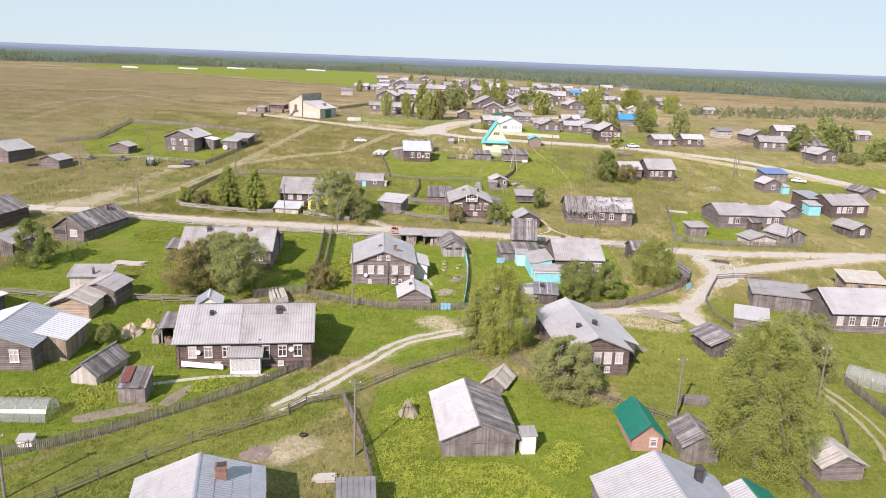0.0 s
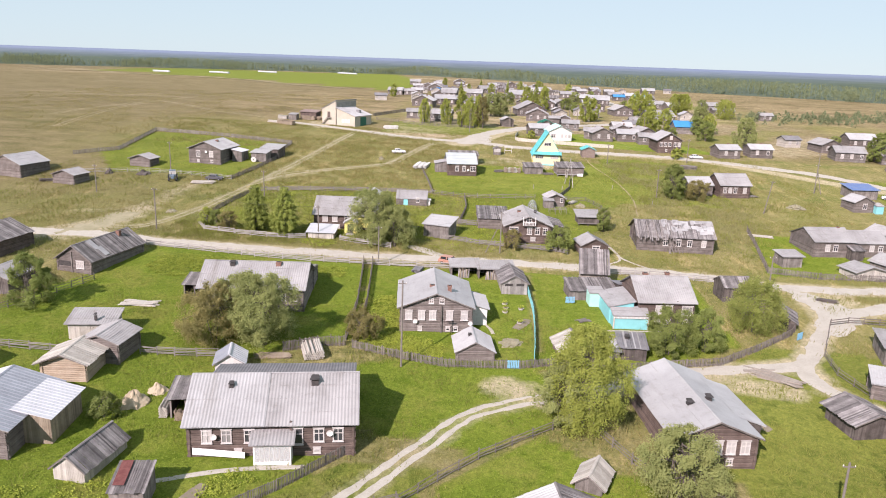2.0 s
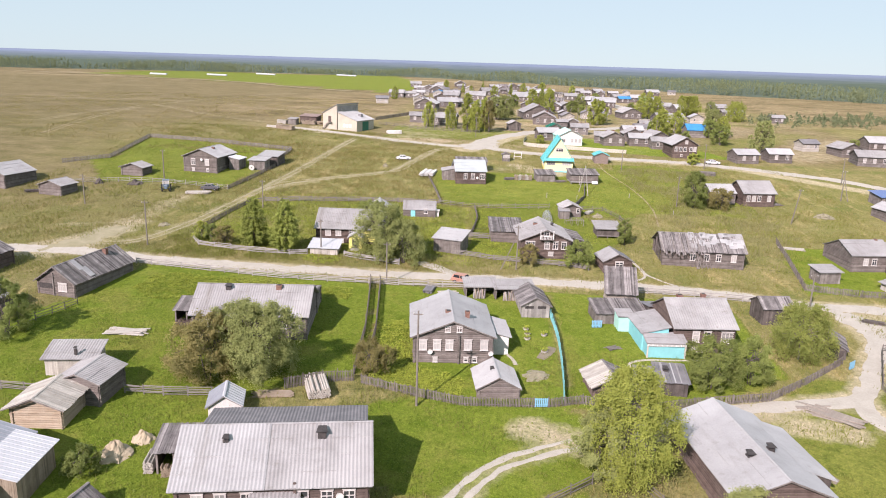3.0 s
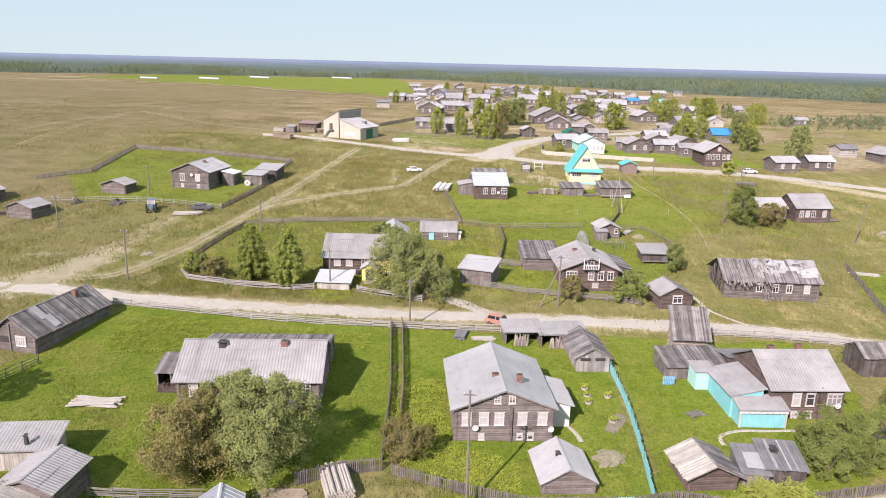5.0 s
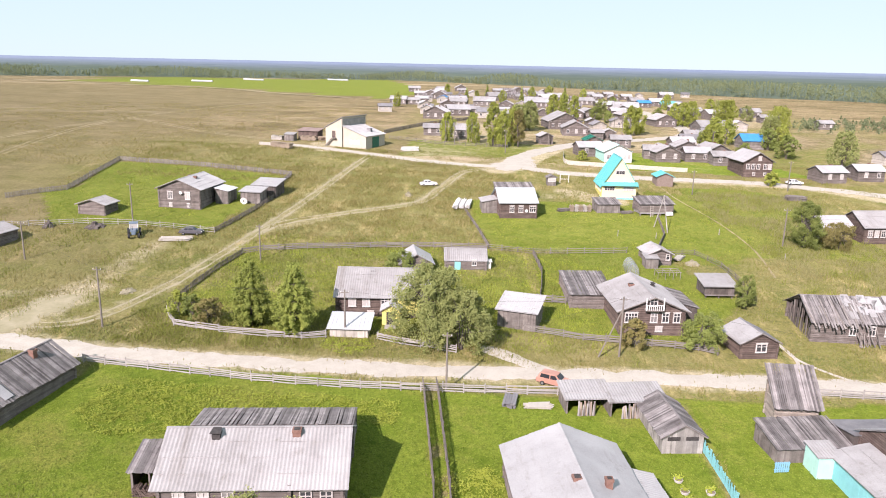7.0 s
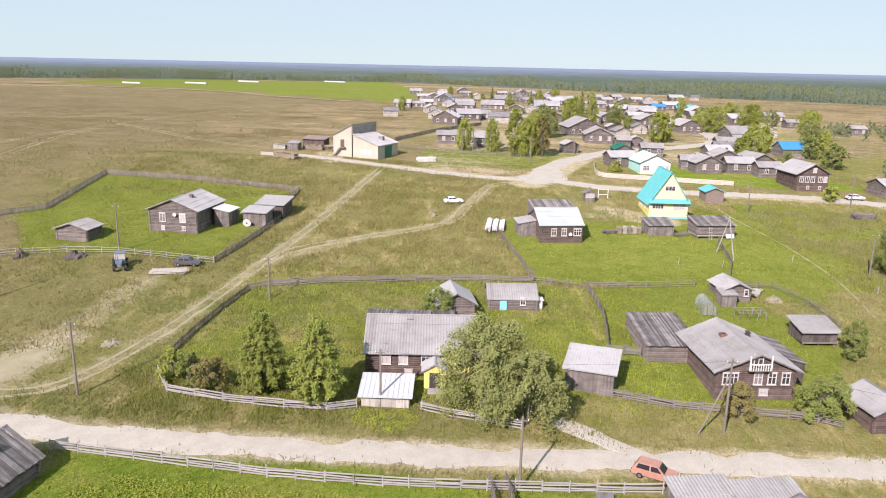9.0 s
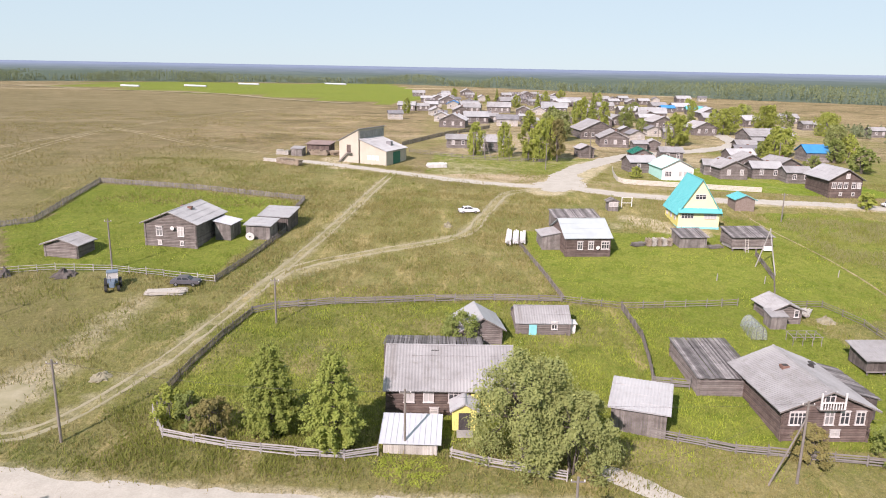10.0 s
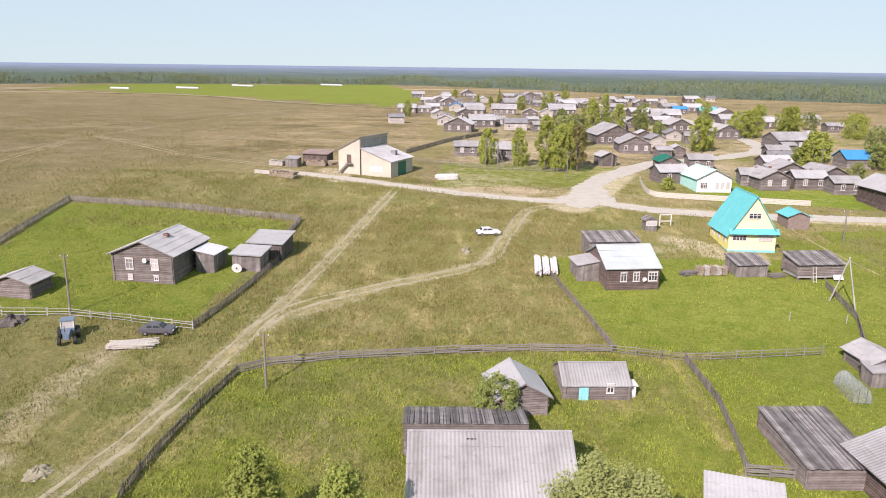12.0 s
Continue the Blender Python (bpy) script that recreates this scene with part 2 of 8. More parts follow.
def leaf_mat(name, c1, c2, dark=0.55, thin=0.32):
    m, nt, b = nodes_of(name)
    isl = nt.nodes.new("ShaderNodeNewGeometry").outputs["Random Per Island"]
    col = mixc(nt, isl, c1, c2)
    col = mixc(nt, ramp(nt, noise_of(nt, 0.7, 4), 0.35, 0.65), col, tuple(v * dark for v in c1), "MIX")
    o = nt.nodes.new("ShaderNodeObjectInfo").outputs["Random"]
    h = nt.nodes.new("ShaderNodeHueSaturation")
    mr = nt.nodes.new("ShaderNodeMapRange")
    mr.inputs[3].default_value, mr.inputs[4].default_value = 0.9, 1.14
    nt.links.new(o, mr.inputs[0])
    nt.links.new(mr.outputs[0], h.inputs["Value"])
    nt.links.new(col, h.inputs["Color"])
    nt.links.new(h.outputs[0], b.inputs["Base Color"])
    b.inputs["Roughness"].default_value = 0.6
    b.inputs["Specular IOR Level"].default_value = 0.25
    b.inputs["Diffuse Roughness"].default_value = 0.8
    tr = nt.nodes.new("ShaderNodeBsdfTranslucent")
    nt.links.new(h.outputs[0], tr.inputs["Color"])
    mx = nt.nodes.new("ShaderNodeMixShader")
    mx.inputs[0].default_value = thin
    nt.links.new(b.outputs[0], mx.inputs[1])
    nt.links.new(tr.outputs[0], mx.inputs[2])
    nt.links.new(mx.outputs[0], nt.nodes["Material Output"].inputs["Surface"])
    return m


M["leaf_birch"] = leaf_mat("birch_leaves", (0.305, 0.345, 0.064), (0.390, 0.412, 0.090), 0.85)
M["leaf_olive"] = leaf_mat("old_birch_leaves", (0.215, 0.256, 0.058), (0.330, 0.332, 0.088), 0.8)
M["leaf_willow"] = leaf_mat("willow_leaves", (0.270, 0.300, 0.100), (0.355, 0.378, 0.135), 0.82)
M["leaf_dark"] = leaf_mat("dark_leaves", (0.200, 0.245, 0.062), (0.285, 0.322, 0.088), 0.8)
M["leaf_rowan"] = leaf_mat("reddish_leaves", (0.255, 0.232, 0.080), (0.335, 0.275, 0.105), 0.78)
M["leaf_pine"] = leaf_mat("pine_needles", (0.255, 0.300, 0.062), (0.345, 0.380, 0.090), 0.82)
M["leaf_veg"] = leaf_mat("vegetable_leaves", (0.265, 0.315, 0.036), (0.36, 0.395, 0.058), 0.85, 0.15)
M["grass_lush"] = leaf_mat("lush_grass", (0.150, 0.200, 0.022), (0.205, 0.250, 0.036), 0.9, 0.3)
M["grass_mid"] = leaf_mat("green_weeds", (0.205, 0.222, 0.048), (0.285, 0.285, 0.074), 0.9, 0.42)
M["grass_dry"] = leaf_mat("dry_meadow_grass", (0.270, 0.235, 0.082), (0.375, 0.315, 0.132), 0.9, 0.42)
M["brush"] = leaf_mat("brushwood_stalks", (0.255, 0.245, 0.10), (0.345, 0.315, 0.15), 0.9, 0.25)
M["woods"] = leaf_mat("far_wood_leaves", (0.150, 0.182, 0.092), (0.250, 0.275, 0.135), 0.95, 0.2)


# ---- mesh tools ----
class Buf:
    """Vertices and faces of one mesh."""

    def __init__(self):
        self.v, self.f = [], []

    def add(self, vs, fs):
        k = len(self.v)
        self.v.extend([tuple(p) for p in vs])
        self.f.extend([tuple(k + i for i in f) for f in fs])
        return self

    def box(self, x0, x1, y0, y1, z0, z1):
        return self.add([(x0, y0, z0), (x1, y0, z0), (x1, y1, z0), (x0, y1, z0), (x0, y0, z1), (x1, y0, z1), (x1, y1, z1), (x0, y1, z1)],
                        [(0, 3, 2, 1), (4, 5, 6, 7), (0, 1, 5, 4), (1, 2, 6, 5), (2, 3, 7, 6), (3, 0, 4, 7)])

    def slab(self, a, b, c, d, t):
        """A plate under the quad a b c d, t thick along its normal."""
        a, b, c, d = (Vector(p) for p in (a, b, c, d))
        n = (b - a).cross(d - a).normalized() * t
        return self.add([a, b, c, d, a - n, b - n, c - n, d - n],
                        [(0, 1, 2, 3), (7, 6, 5, 4), (0, 4, 5, 1), (1, 5, 6, 2), (2, 6, 7, 3), (3, 7, 4, 0)])

    def beam(self, p, q, r0, r1=None, n=6, turn=0.5):
        """A round bar from p to q."""
        p, q = Vector(p), Vector(q)
        r1 = r0 if r1 is None else r1
        w = (q - p).normalized()
        u = w.orthogonal().normalized() if abs(w.z) > 0.9 else w.cross(Vector((0, 0, 1))).normalized()
        v = w.cross(u)
        vs = []
        for c, r in ((p, r0), (q, r1)):
            for i in range(n):
                a = 2 * math.pi * (i + turn) / n
                vs.append(c + u * (r * math.cos(a)) + v * (r * math.sin(a)))
        fs = [(i, (i + 1) % n, n + (i + 1) % n, n + i) for i in range(n)] + [tuple(range(n - 1, -1, -1)), tuple(range(n, 2 * n))]
        return self.add(vs, fs)

    def mesh(self, name):
        me = bpy.data.meshes.new(name)
        me.from_pydata([tuple(p) for p in self.v], [], self.f)
        me.update()
        return me


def part(name, buf, material, parent, label="", at=None):
    """One mesh object under a thing or a part. buf: a Buf or a mesh that several share."""
    me = buf.mesh(name) if isinstance(buf, Buf) else buf
    if not me.materials:
        me.materials.append(material)
    ob = new(name, me)
    ob.parent = parent
    if at is not None:
        ob.matrix_basis = at
    if label:
        tagged(ob, label)
    return ob


def thing(name, label, category, m, group="", kind="", buf=None, material=None):
    """A top-level thing: an Empty at its base, or one mesh."""
    me = None
    if buf is not None:
        me = buf.mesh(name) if isinstance(buf, Buf) else buf
        if not me.materials:
            me.materials.append(material)
    ob = new(name, me)
    ob.matrix_basis = m
    return tagged(ob, label, category, group, kind)


def on_ground(x, y, yaw=0.0, dz=0.0):
    return pose(x, y, gz(x, y) + dz, 0, 0, yaw)


# ---- houses ----
def log_wall(buf, x0, x1, z0, z1, y, gable=None, dia=0.26, out=0.22, shift=0.0):
    """Logs stacked along x at depth y. gable: (half width, rise) lets the logs above z1 shorten to a point."""
    z, half, mid = z0 + shift, (x1 - x0) / 2, (x0 + x1) / 2
    top = z1 + (gable[1] if gable else 0)
    while z + dia * 0.6 < top:
        zc = z + dia / 2
        hl = half + out + rng.uniform(-0.04, 0.05)
        if gable and zc > z1:
            hl = max(0.0, half * (1 - (zc - z1) / gable[1]) - 0.02)
        elif not gable and zc > z1:
            break
        if hl > 0.15:
            buf.beam((mid - hl, y, zc), (mid + hl, y, zc), dia * 0.56 * rng.uniform(0.95, 1.05))
        z += dia
    return buf


def board_wall(buf, x0, x1, z0, z1, y, side, gable=None, w=0.19):
    """Upright boards on the plane y; side: -1 or 1, the way they face."""
    x = x0
    mid, half = (x0 + x1) / 2, (x1 - x0) / 2
    while x < x1 - 0.02:
        xe = min(x + w * rng.uniform(0.85, 1.15), x1)
        top = z1
        if gable:
            top += gable[1] * max(0.0, 1 - abs((x + xe) / 2 - mid) / half)
        t = rng.uniform(0.0, 0.03)
        ya, yb = sorted((y - side * 0.05, y + side * t))
        buf.box(x, xe - 0.012, ya, yb, z0, top)
        x = xe
    return buf


def siding_wall(buf, x0, x1, z0, z1, y, side, gable=None, w=0.22):
    z = z0
    mid, half = (x0 + x1) / 2, (x1 - x0) / 2
    top = z1 + (gable[1] if gable else 0)
    while z < top - 0.03:
        hl = half
        if gable and z > z1:
            hl = half * (1 - (z - z1) / gable[1])
        elif not gable and z >= z1:
            break
        ze = min(z + w, top)
        he = hl if not gable or ze <= z1 else max(0.01, half * (1 - (ze - z1) / gable[1]))
        o, i = y + side * 0.035, y - side * 0.05
        u = y + side * 0.01
        vs = [(mid - hl, o, z), (mid + hl, o, z), (mid + he, u, ze), (mid - he, u, ze), (mid - hl, i, z), (mid + hl, i, z), (mid + he, i, ze), (mid - he, i, ze)]
        fs = [(0, 1, 2, 3), (4, 7, 6, 5), (0, 4, 5, 1), (1, 5, 6, 2), (2, 6, 7, 3), (3, 7, 4, 0)]
        buf.add(vs, fs if side < 0 else [tuple(reversed(f)) for f in fs])
        z = ze
    return buf


def roof_slope(style, e0, e1, r0, r1):
    """One slope of a roof: eave from e0 to e1, ridge from r0 to r1 (r0 above e0); its upper side faces (e1-e0) x (r0-e0)."""
    e0, e1, r0, r1 = (Vector(p) for p in (e0, e1, r0, r1))
    buf = Buf()
    n = (e1 - e0).cross(r0 - e0).normalized()
    long, up = (e1 - e0).length, (r0 - e0).length

    def at(u, v, h):
        a, b = e0.lerp(e1, u), r0.lerp(r1, u)
        return a.lerp(b, v) + n * h

    if style in ("slate", "felt"):
        buf.slab(at(0.004, 0, -0.03), at(0.996, 0, -0.03), at(0.996, 1, -0.03), at(0.004, 1, -0.03), 0.07)
        rows = max(1, round(up / 1.5))
        cols = max(4, round(long / (0.17 if style == "slate" else 0.5)))
        cols += cols % 2
        vs = []
        for k in range(rows):      # each course of sheets laps over the one below
            for end_ in (0, 1):
                for i in range(cols + 1):
                    u = i / cols
                    sag = 0.035 * noise.noise((u * long * 0.35 + e0.x, k * 0.8, e0.y * 0.37))
                    wave = (0.032 if i % 2 else -0.018) * (1 if style == "slate" else 0.12)
                    j = 0.25 * noise.noise((i // 6 * 3.1, k * 5.7, e0.x)) / up
                    v = (k + end_) / rows + j * 0.3 * (1 if (k or end_) else 1.0) * (0 if k + end_ == rows else 1)
                    if end_ == 0 and k:
                        v -= 0.02 / up
                    vs.append(at(u, v, wave + sag + (0.035 if end_ == 0 else 0.0)))
        c1 = cols + 1
        buf.add(vs, [(r * c1 + i, r * c1 + i + 1, (r + 1) * c1 + i + 1, (r + 1) * c1 + i) for r in range(2 * rows - 1) for i in range(cols)])
    elif style == "plank":
        for v in (0.06, 0.36, 0.66, 0.94):      # battens that carry the boards
            buf.slab(at(0.01, v - 0.05 / up, -0.07), at(0.99, v - 0.05 / up, -0.07), at(0.99, v + 0.05 / up, -0.07), at(0.01, v + 0.05 / up, -0.07), 0.06)
        cols = max(4, round(long / 0.21))
        for i in range(cols):
            gap = rng.choice((0.03, 0.05, 0.06, 0.14))
            u0, u1 = (i + gap) / cols, (i + 1.0 - rng.choice((0.0, 0.04, 0.06))) / cols
            s = rng.uniform(-0.006, 0.006)
            v0, v1 = -rng.uniform(0.0, 0.16) / up, 1 + rng.uniform(-0.02, 0.05) / up
            h0, h1 = rng.uniform(0.0, 0.045), rng.uniform(0.0, 0.045)
            buf.slab(at(u0, v0, h0), at(u1, v0, h0), at(u1 + s, v1, h1), at(u0 + s, v1, h1), 0.035)
    else:
        cols = max(2, round(long / 0.55))
        us = []
        for i in range(cols + 1):      # flat pans between standing seams, all one sheet
            u, d = i / cols, 0.022 / long
            us += [(max(u - d, 0), 0.0), (max(u - d, 0), 0.05), (min(u + d, 1), 0.05), (min(u + d, 1), 0.0)]
        n1 = len(us)
        vs = [at(u, v, h) for v in (0, 1) for u, h in us] + [at(u, v, -0.06) for v in (0, 1) for u in (0, 1)]
        fs = [(i, i + 1, n1 + i + 1, n1 + i) for i in range(n1 - 1)]
        c = 2 * n1
        buf.add(vs, fs + [(c + 1, c, c + 2, c + 3), (c, c + 1) + tuple(range(n1 - 1, -1, -1)), (c + 3, c + 2) + tuple(range(n1, 2 * n1)), (c, 0, n1, c + 2), (c + 1, c + 3, 2 * n1 - 1, n1 - 1)])
    return buf


WINDOWS = {}


def window_meshes(w, h, panes):
    key = (round(w, 2), round(h, 2), panes)
    panes, drawn = abs(panes), panes < 0
    if key not in WINDOWS:
        f = Buf()
        c = 0.11
        bars = [(-w / 2 + w * i / panes - 0.04, -w / 2 + w * i / panes + 0.04) for i in range(1, panes)]
        us = [-w / 2 - c, -w / 2] + [q for bar in bars for q in bar] + [w / 2, w / 2 + c]
        zs = [-h / 2 - c, -h / 2, h * 0.14, h * 0.14 + 0.06, h / 2, h / 2 + c + 0.05]
        nu, nz = len(us), len(zs)
        solid = lambda i, j: 0 <= i < nu - 1 and 0 <= j < nz - 1 and (i % 2 == 0 or j % 2 == 0)
        at = lambda i, j, k: (i * nz + j) * 2 + k
        faces = []
        for i in range(nu - 1):
            for j in range(nz - 1):
                if solid(i, j):
                    faces += [(at(i, j, 0), at(i + 1, j, 0), at(i + 1, j + 1, 0), at(i, j + 1, 0)), (at(i, j, 1), at(i, j + 1, 1), at(i + 1, j + 1, 1), at(i + 1, j, 1))]
                    for (di, dj), (p0, p1) in (((-1, 0), ((i, j), (i, j + 1))), ((1, 0), ((i + 1, j + 1), (i + 1, j))), ((0, -1), ((i + 1, j), (i, j))), ((0, 1), ((i, j + 1), (i + 1, j + 1)))):
                        if not solid(i + di, j + dj):
                            faces.append((at(*p0, 0), at(*p1, 0), at(*p1, 1), at(*p0, 1)))
        f.add([(u, v, z) for u in us for z in zs for v in (-0.09, 0.05)], faces)
        cor = Buf().box(-w / 2 - c - 0.06, w / 2 + c + 0.06, -0.14, 0.04, h / 2 + c + 0.05, h / 2 + c + 0.12)
        sill = Buf().box(-w / 2 - c - 0.05, w / 2 + c + 0.05, -0.16, 0.04, -h / 2 - c - 0.05, -h / 2 - c)
        g = Buf().box(-w / 2, w / 2, -0.025, 0.02, -h / 2, h / 2)
        WINDOWS[key] = [q.mesh(s) for q, s in ((f, "window"), (g, "pane"), (cor, "cornice"), (sill, "sill"))]
        for me, mk in zip(WINDOWS[key], ("trim", "curtain" if drawn else "glass", "trim", "trim")):
            me.materials.append(M[mk])
    return WINDOWS[key]


FACES = {"f": lambda w, d: pose(0, -d / 2, 0), "b": lambda w, d: pose(0, d / 2, 0, 0, 0, 180),
         "l": lambda w, d: pose(-w / 2, 0, 0, 0, 0, -90), "r": lambda w, d: pose(w / 2, 0, 0, 0, 0, 90)}


def window(parent, face, w, d, u, z, ww=0.75, wh=1.15, panes=2, proud=0.13, trim=True):
    """A window on a face of a house w x d: u metres along the face, z its middle."""
    fr, pa, co, si = window_meshes(ww, wh, panes)
    ob = part("window", fr, None, parent, at=FACES[face](w, d) @ pose(u, -proud, z))
    part("pane", pa, None, ob)
    if trim:
        part("cornice", co, None, ob)
        part("sill", si, None, ob)
    return ob


def chimney(parent, x, y, z0, z1, style="brick", s=0.5):
    if style == "brick":
        b = Buf().box(x - s / 2, x + s / 2, y - s / 2, y + s / 2, z0, z1 - 0.25)
        b.box(x - s / 2 - 0.05, x + s / 2 + 0.05, y - s / 2 - 0.05, y + s / 2 + 0.05, z1 - 0.25, z1)
        ob = part("chimney", b, M["brick"], parent, "red brick chimney")
        part("chimney_cap", Buf().box(x - s / 2 + 0.1, x + s / 2 - 0.1, y - s / 2 + 0.1, y + s / 2 - 0.1, z1, z1 + 0.06), M["soot_and_shade"], ob)
    else:
        b = Buf().box(x - s / 2, x + s / 2, y - s / 2, y + s / 2, z0, z1 - 0.2)
        ob = part("chimney", b, M["soot_and_shade"], parent, "sooty metal chimney")
        part("chimney_cap", Buf().slab((x - s * .7, y - s * .7, z1), (x + s * .7, y - s * .7, z1), (x + s * .5, y + s * .7, z1 + .12), (x - s * .5, y + s * .7, z1 + .12), 0.05), M["soot_and_shade"], ob)
    return ob


def walls_of(parent, w, d, z0, h, rise, kind, style, wm, wall_front=None, skip=""):
    """Four walls that follow the roof. kind: g ridge along depth, s ridge along width, p rises to the back, pf falls to the back, pl and pr rise to the left or right."""
    for face in "fblr":
        if face in skip:
            continue
        span = w if face in "fb" else d
        dep = (d if face in "fb" else w) / 2
        gable, low, high = None, h, h
        if (kind == "g" and face in "fb") or (kind == "s" and face in "lr"):
            gable = (span / 2, rise)
        top = h
        if (kind, face) in (("p", "b"), ("pf", "f"), ("pl", "l"), ("pr", "r")):
            top = h + rise
        buf = Buf()
        st = style
        m = M[wm]
        if wall_front and face == "f":
            m = M[wall_front]
        if st == "log":
            log_wall(buf, -span / 2, span / 2, z0, top, 0, gable, shift=0.0 if face in "fb" else 0.13)
        elif st == "board":
            board_wall(buf, -span / 2, span / 2, z0, top, 0, -1, gable)
        else:
            siding_wall(buf, -span / 2, span / 2, z0, top, 0, -1, gable)
        # the slanting tops of a pent roof's sides
        if kind in ("p", "pf") and face in "lr" or kind in ("pl", "pr") and face in "fb":
            rising = (kind, face) in (("p", "r"), ("pf", "l"), ("pr", "f"), ("pl", "b"))
            n = max(3, int(span / 0.2))
            for i in range(n):
                x0, x1 = -span / 2 + span * i / n, -span / 2 + span * (i + 1) / n
                k = (i + 0.5) / n if rising else 1 - (i + 0.5) / n
                buf.box(x0, x1 - 0.01, -0.03, 0.03, h - 0.05, h + rise * k)
        o = part("wall", buf, m, parent, at=FACES[face](w, d))
        tagged(o, kind="stuff")


def roof_of(parent, w, d, h, rise, kind, style, mats, over=0.45, board=True, end=None):
    """The slopes of the roof as parts. mats: the front or left slope, then the other."""
    end = over if end is None else end
    lift = 0.16
    ms = [M[k] for k in mats] * 2
    st = style if isinstance(style, tuple) else (style, style)
    if kind == "g":
        k = rise / (w / 2)
        zl, X, Y = h + lift - over * k, w / 2 + over, d / 2 + end
        zt = h + rise + lift
        part("roof_slope", roof_slope(st[0], (-X, Y, zl), (-X, -Y, zl), (0, Y, zt), (0, -Y, zt)), ms[0], parent)
        part("roof_slope", roof_slope(st[1], (X, -Y, zl), (X, Y, zl), (0, -Y, zt), (0, Y, zt)), ms[1], parent)
        part("ridge_board", Buf().slab((-0.16, -Y, zt), (0.0, -Y, zt + 0.06), (0.0, Y, zt + 0.06), (-0.16, Y, zt), 0.03).slab((0.0, -Y, zt + 0.06), (0.16, -Y, zt), (0.16, Y, zt), (0.0, Y, zt + 0.06), 0.03), ms[1], parent)
        for s in ((-1, 1) if board else ()):
            b = Buf()
            y = -Y + 0.02
            b.slab((s * X, y, zl + 0.02), (0, y, zt + 0.0), (0, y, zt - 0.17), (s * X, y, zl - 0.15), 0.03 * s)
            part("fascia", b, M["plank_grey"], parent)
    elif kind == "s":
        k = rise / (d / 2)
        zl, X, Y = h + lift - over * k, w / 2 + end, d / 2 + over
        zt = h + rise + lift
        part("roof_slope", roof_slope(st[0], (-X, -Y, zl), (X, -Y, zl), (-X, 0, zt), (X, 0, zt)), ms[0], parent)
        part("roof_slope", roof_slope(st[1], (X, Y, zl), (-X, Y, zl), (X, 0, zt), (-X, 0, zt)), ms[1], parent)
        part("ridge_board", Buf().slab((-X, -0.16, zt), (X, -0.16, zt), (X, 0, zt + 0.06), (-X, 0, zt + 0.06), 0.03).slab((-X, 0, zt + 0.06), (X, 0, zt + 0.06), (X, 0.16, zt), (-X, 0.16, zt), 0.03), ms[0], parent)
    else:
        a, b = (w, d) if kind in ("p", "pf") else (d, w)
        k = rise / b
        X, Y = a / 2 + end, b / 2 + over
        z0, z1 = h + 0.1 - over * k, h + rise + 0.1 + over * k
        if kind == "pl":
            pts = [(Y, -X, z0), (Y, X, z0), (-Y, -X, z1), (-Y, X, z1)]
        elif kind == "pr":
            pts = [(-Y, X, z0), (-Y, -X, z0), (Y, X, z1), (Y, -X, z1)]
        elif kind == "p":
            pts = [(-X, -Y, z0), (X, -Y, z0), (-X, Y, z1), (X, Y, z1)]
        else:
            pts = [(X, Y, z0), (-X, Y, z0), (X, -Y, z1), (-X, -Y, z1)]
        part("roof_slope", roof_slope(st[0], *pts), ms[0], parent)


def house(name, label, x, y, yaw, w, d, h, rise, kind, style="log", wm="log_grey", roof="slate", mats=("slate", "slate"), over=0.45, end=None,
          wins=(), chims=(), cat="house", group="", front=None, bays=(), m=None, skip=""):
    """A building on the ground: x, y its middle; w along the front, which faces the viewer before the turn yaw; d deep; h to the eaves; rise of the ridge above them."""
    a = radians(yaw)
    c, s = math.cos(a), math.sin(a)
    if m is None:        # the eaves hang below the wall tops
        up = {"s": over * (rise / (d / 2) + 0.5) - 0.16, "g": (over if end is None else end) * 0.5 - 0.16}.get(kind, over * 0.5)
        h += up
        wins = tuple((f, u, z + (up * 0.45 if z > 1 else 0), *r) for f, u, z, *r in wins)
    zf = gz(x + s * d / 2, y - c * d / 2)
    ob = thing(name, label, cat, pose(x, y, zf, 0, 0, yaw) if m is None else m, group)
    low = min(gz(x + c * i * w / 2 - s * j * d / 2, y + s * i * w / 2 + c * j * d / 2) for i in (-1, 1) for j in (-1, 1)) - zf - 0.15
    if m is not None:
        low = -0.3
    walls_of(ob, w, d, low, h, rise, kind, style, wm, front, skip)
    for u in ((-w / 2 + 0.1, 0.0, w / 2 - 0.1) if "f" in skip else ()):
        part("post", Buf().box(u - 0.08, u + 0.08, -d / 2, -d / 2 + 0.16, low, h), M["plank_grey"], ob)
    if style != "board":
        part("footing", Buf().box(-w / 2 + 0.05, w / 2 - 0.05, -d / 2 + 0.05, d / 2 - 0.05, low - 0.4, low + 0.35), M["concrete"], ob)
    roof_of(ob, w, d, h, rise, kind, roof, mats, over, end=end)
    for face, u, z, *r in wins:
        window(ob, face, w, d, u, z, *r)
    for o in ob.children:
        if o.name.startswith("roof_slope") and (roof == "plank" or "plank" in roof):
            tagged(o, kind="stuff")
    for cx, cy, top, *r in chims:
        chimney(ob, cx, cy, h + rise * 0.4, h + rise + top, *r)
    for face, u in bays:      # ends of a cross wall on a face
        b = Buf()
        k = 0
        while low + 0.26 * k < h:
            b.box(u - 0.13, u + 0.13, -0.36, 0.05, low + 0.26 * k, low + 0.26 * k + 0.22)
            k += 1
        part("log_ends", b, M[wm], ob, at=FACES[face](w, d))
    return ob


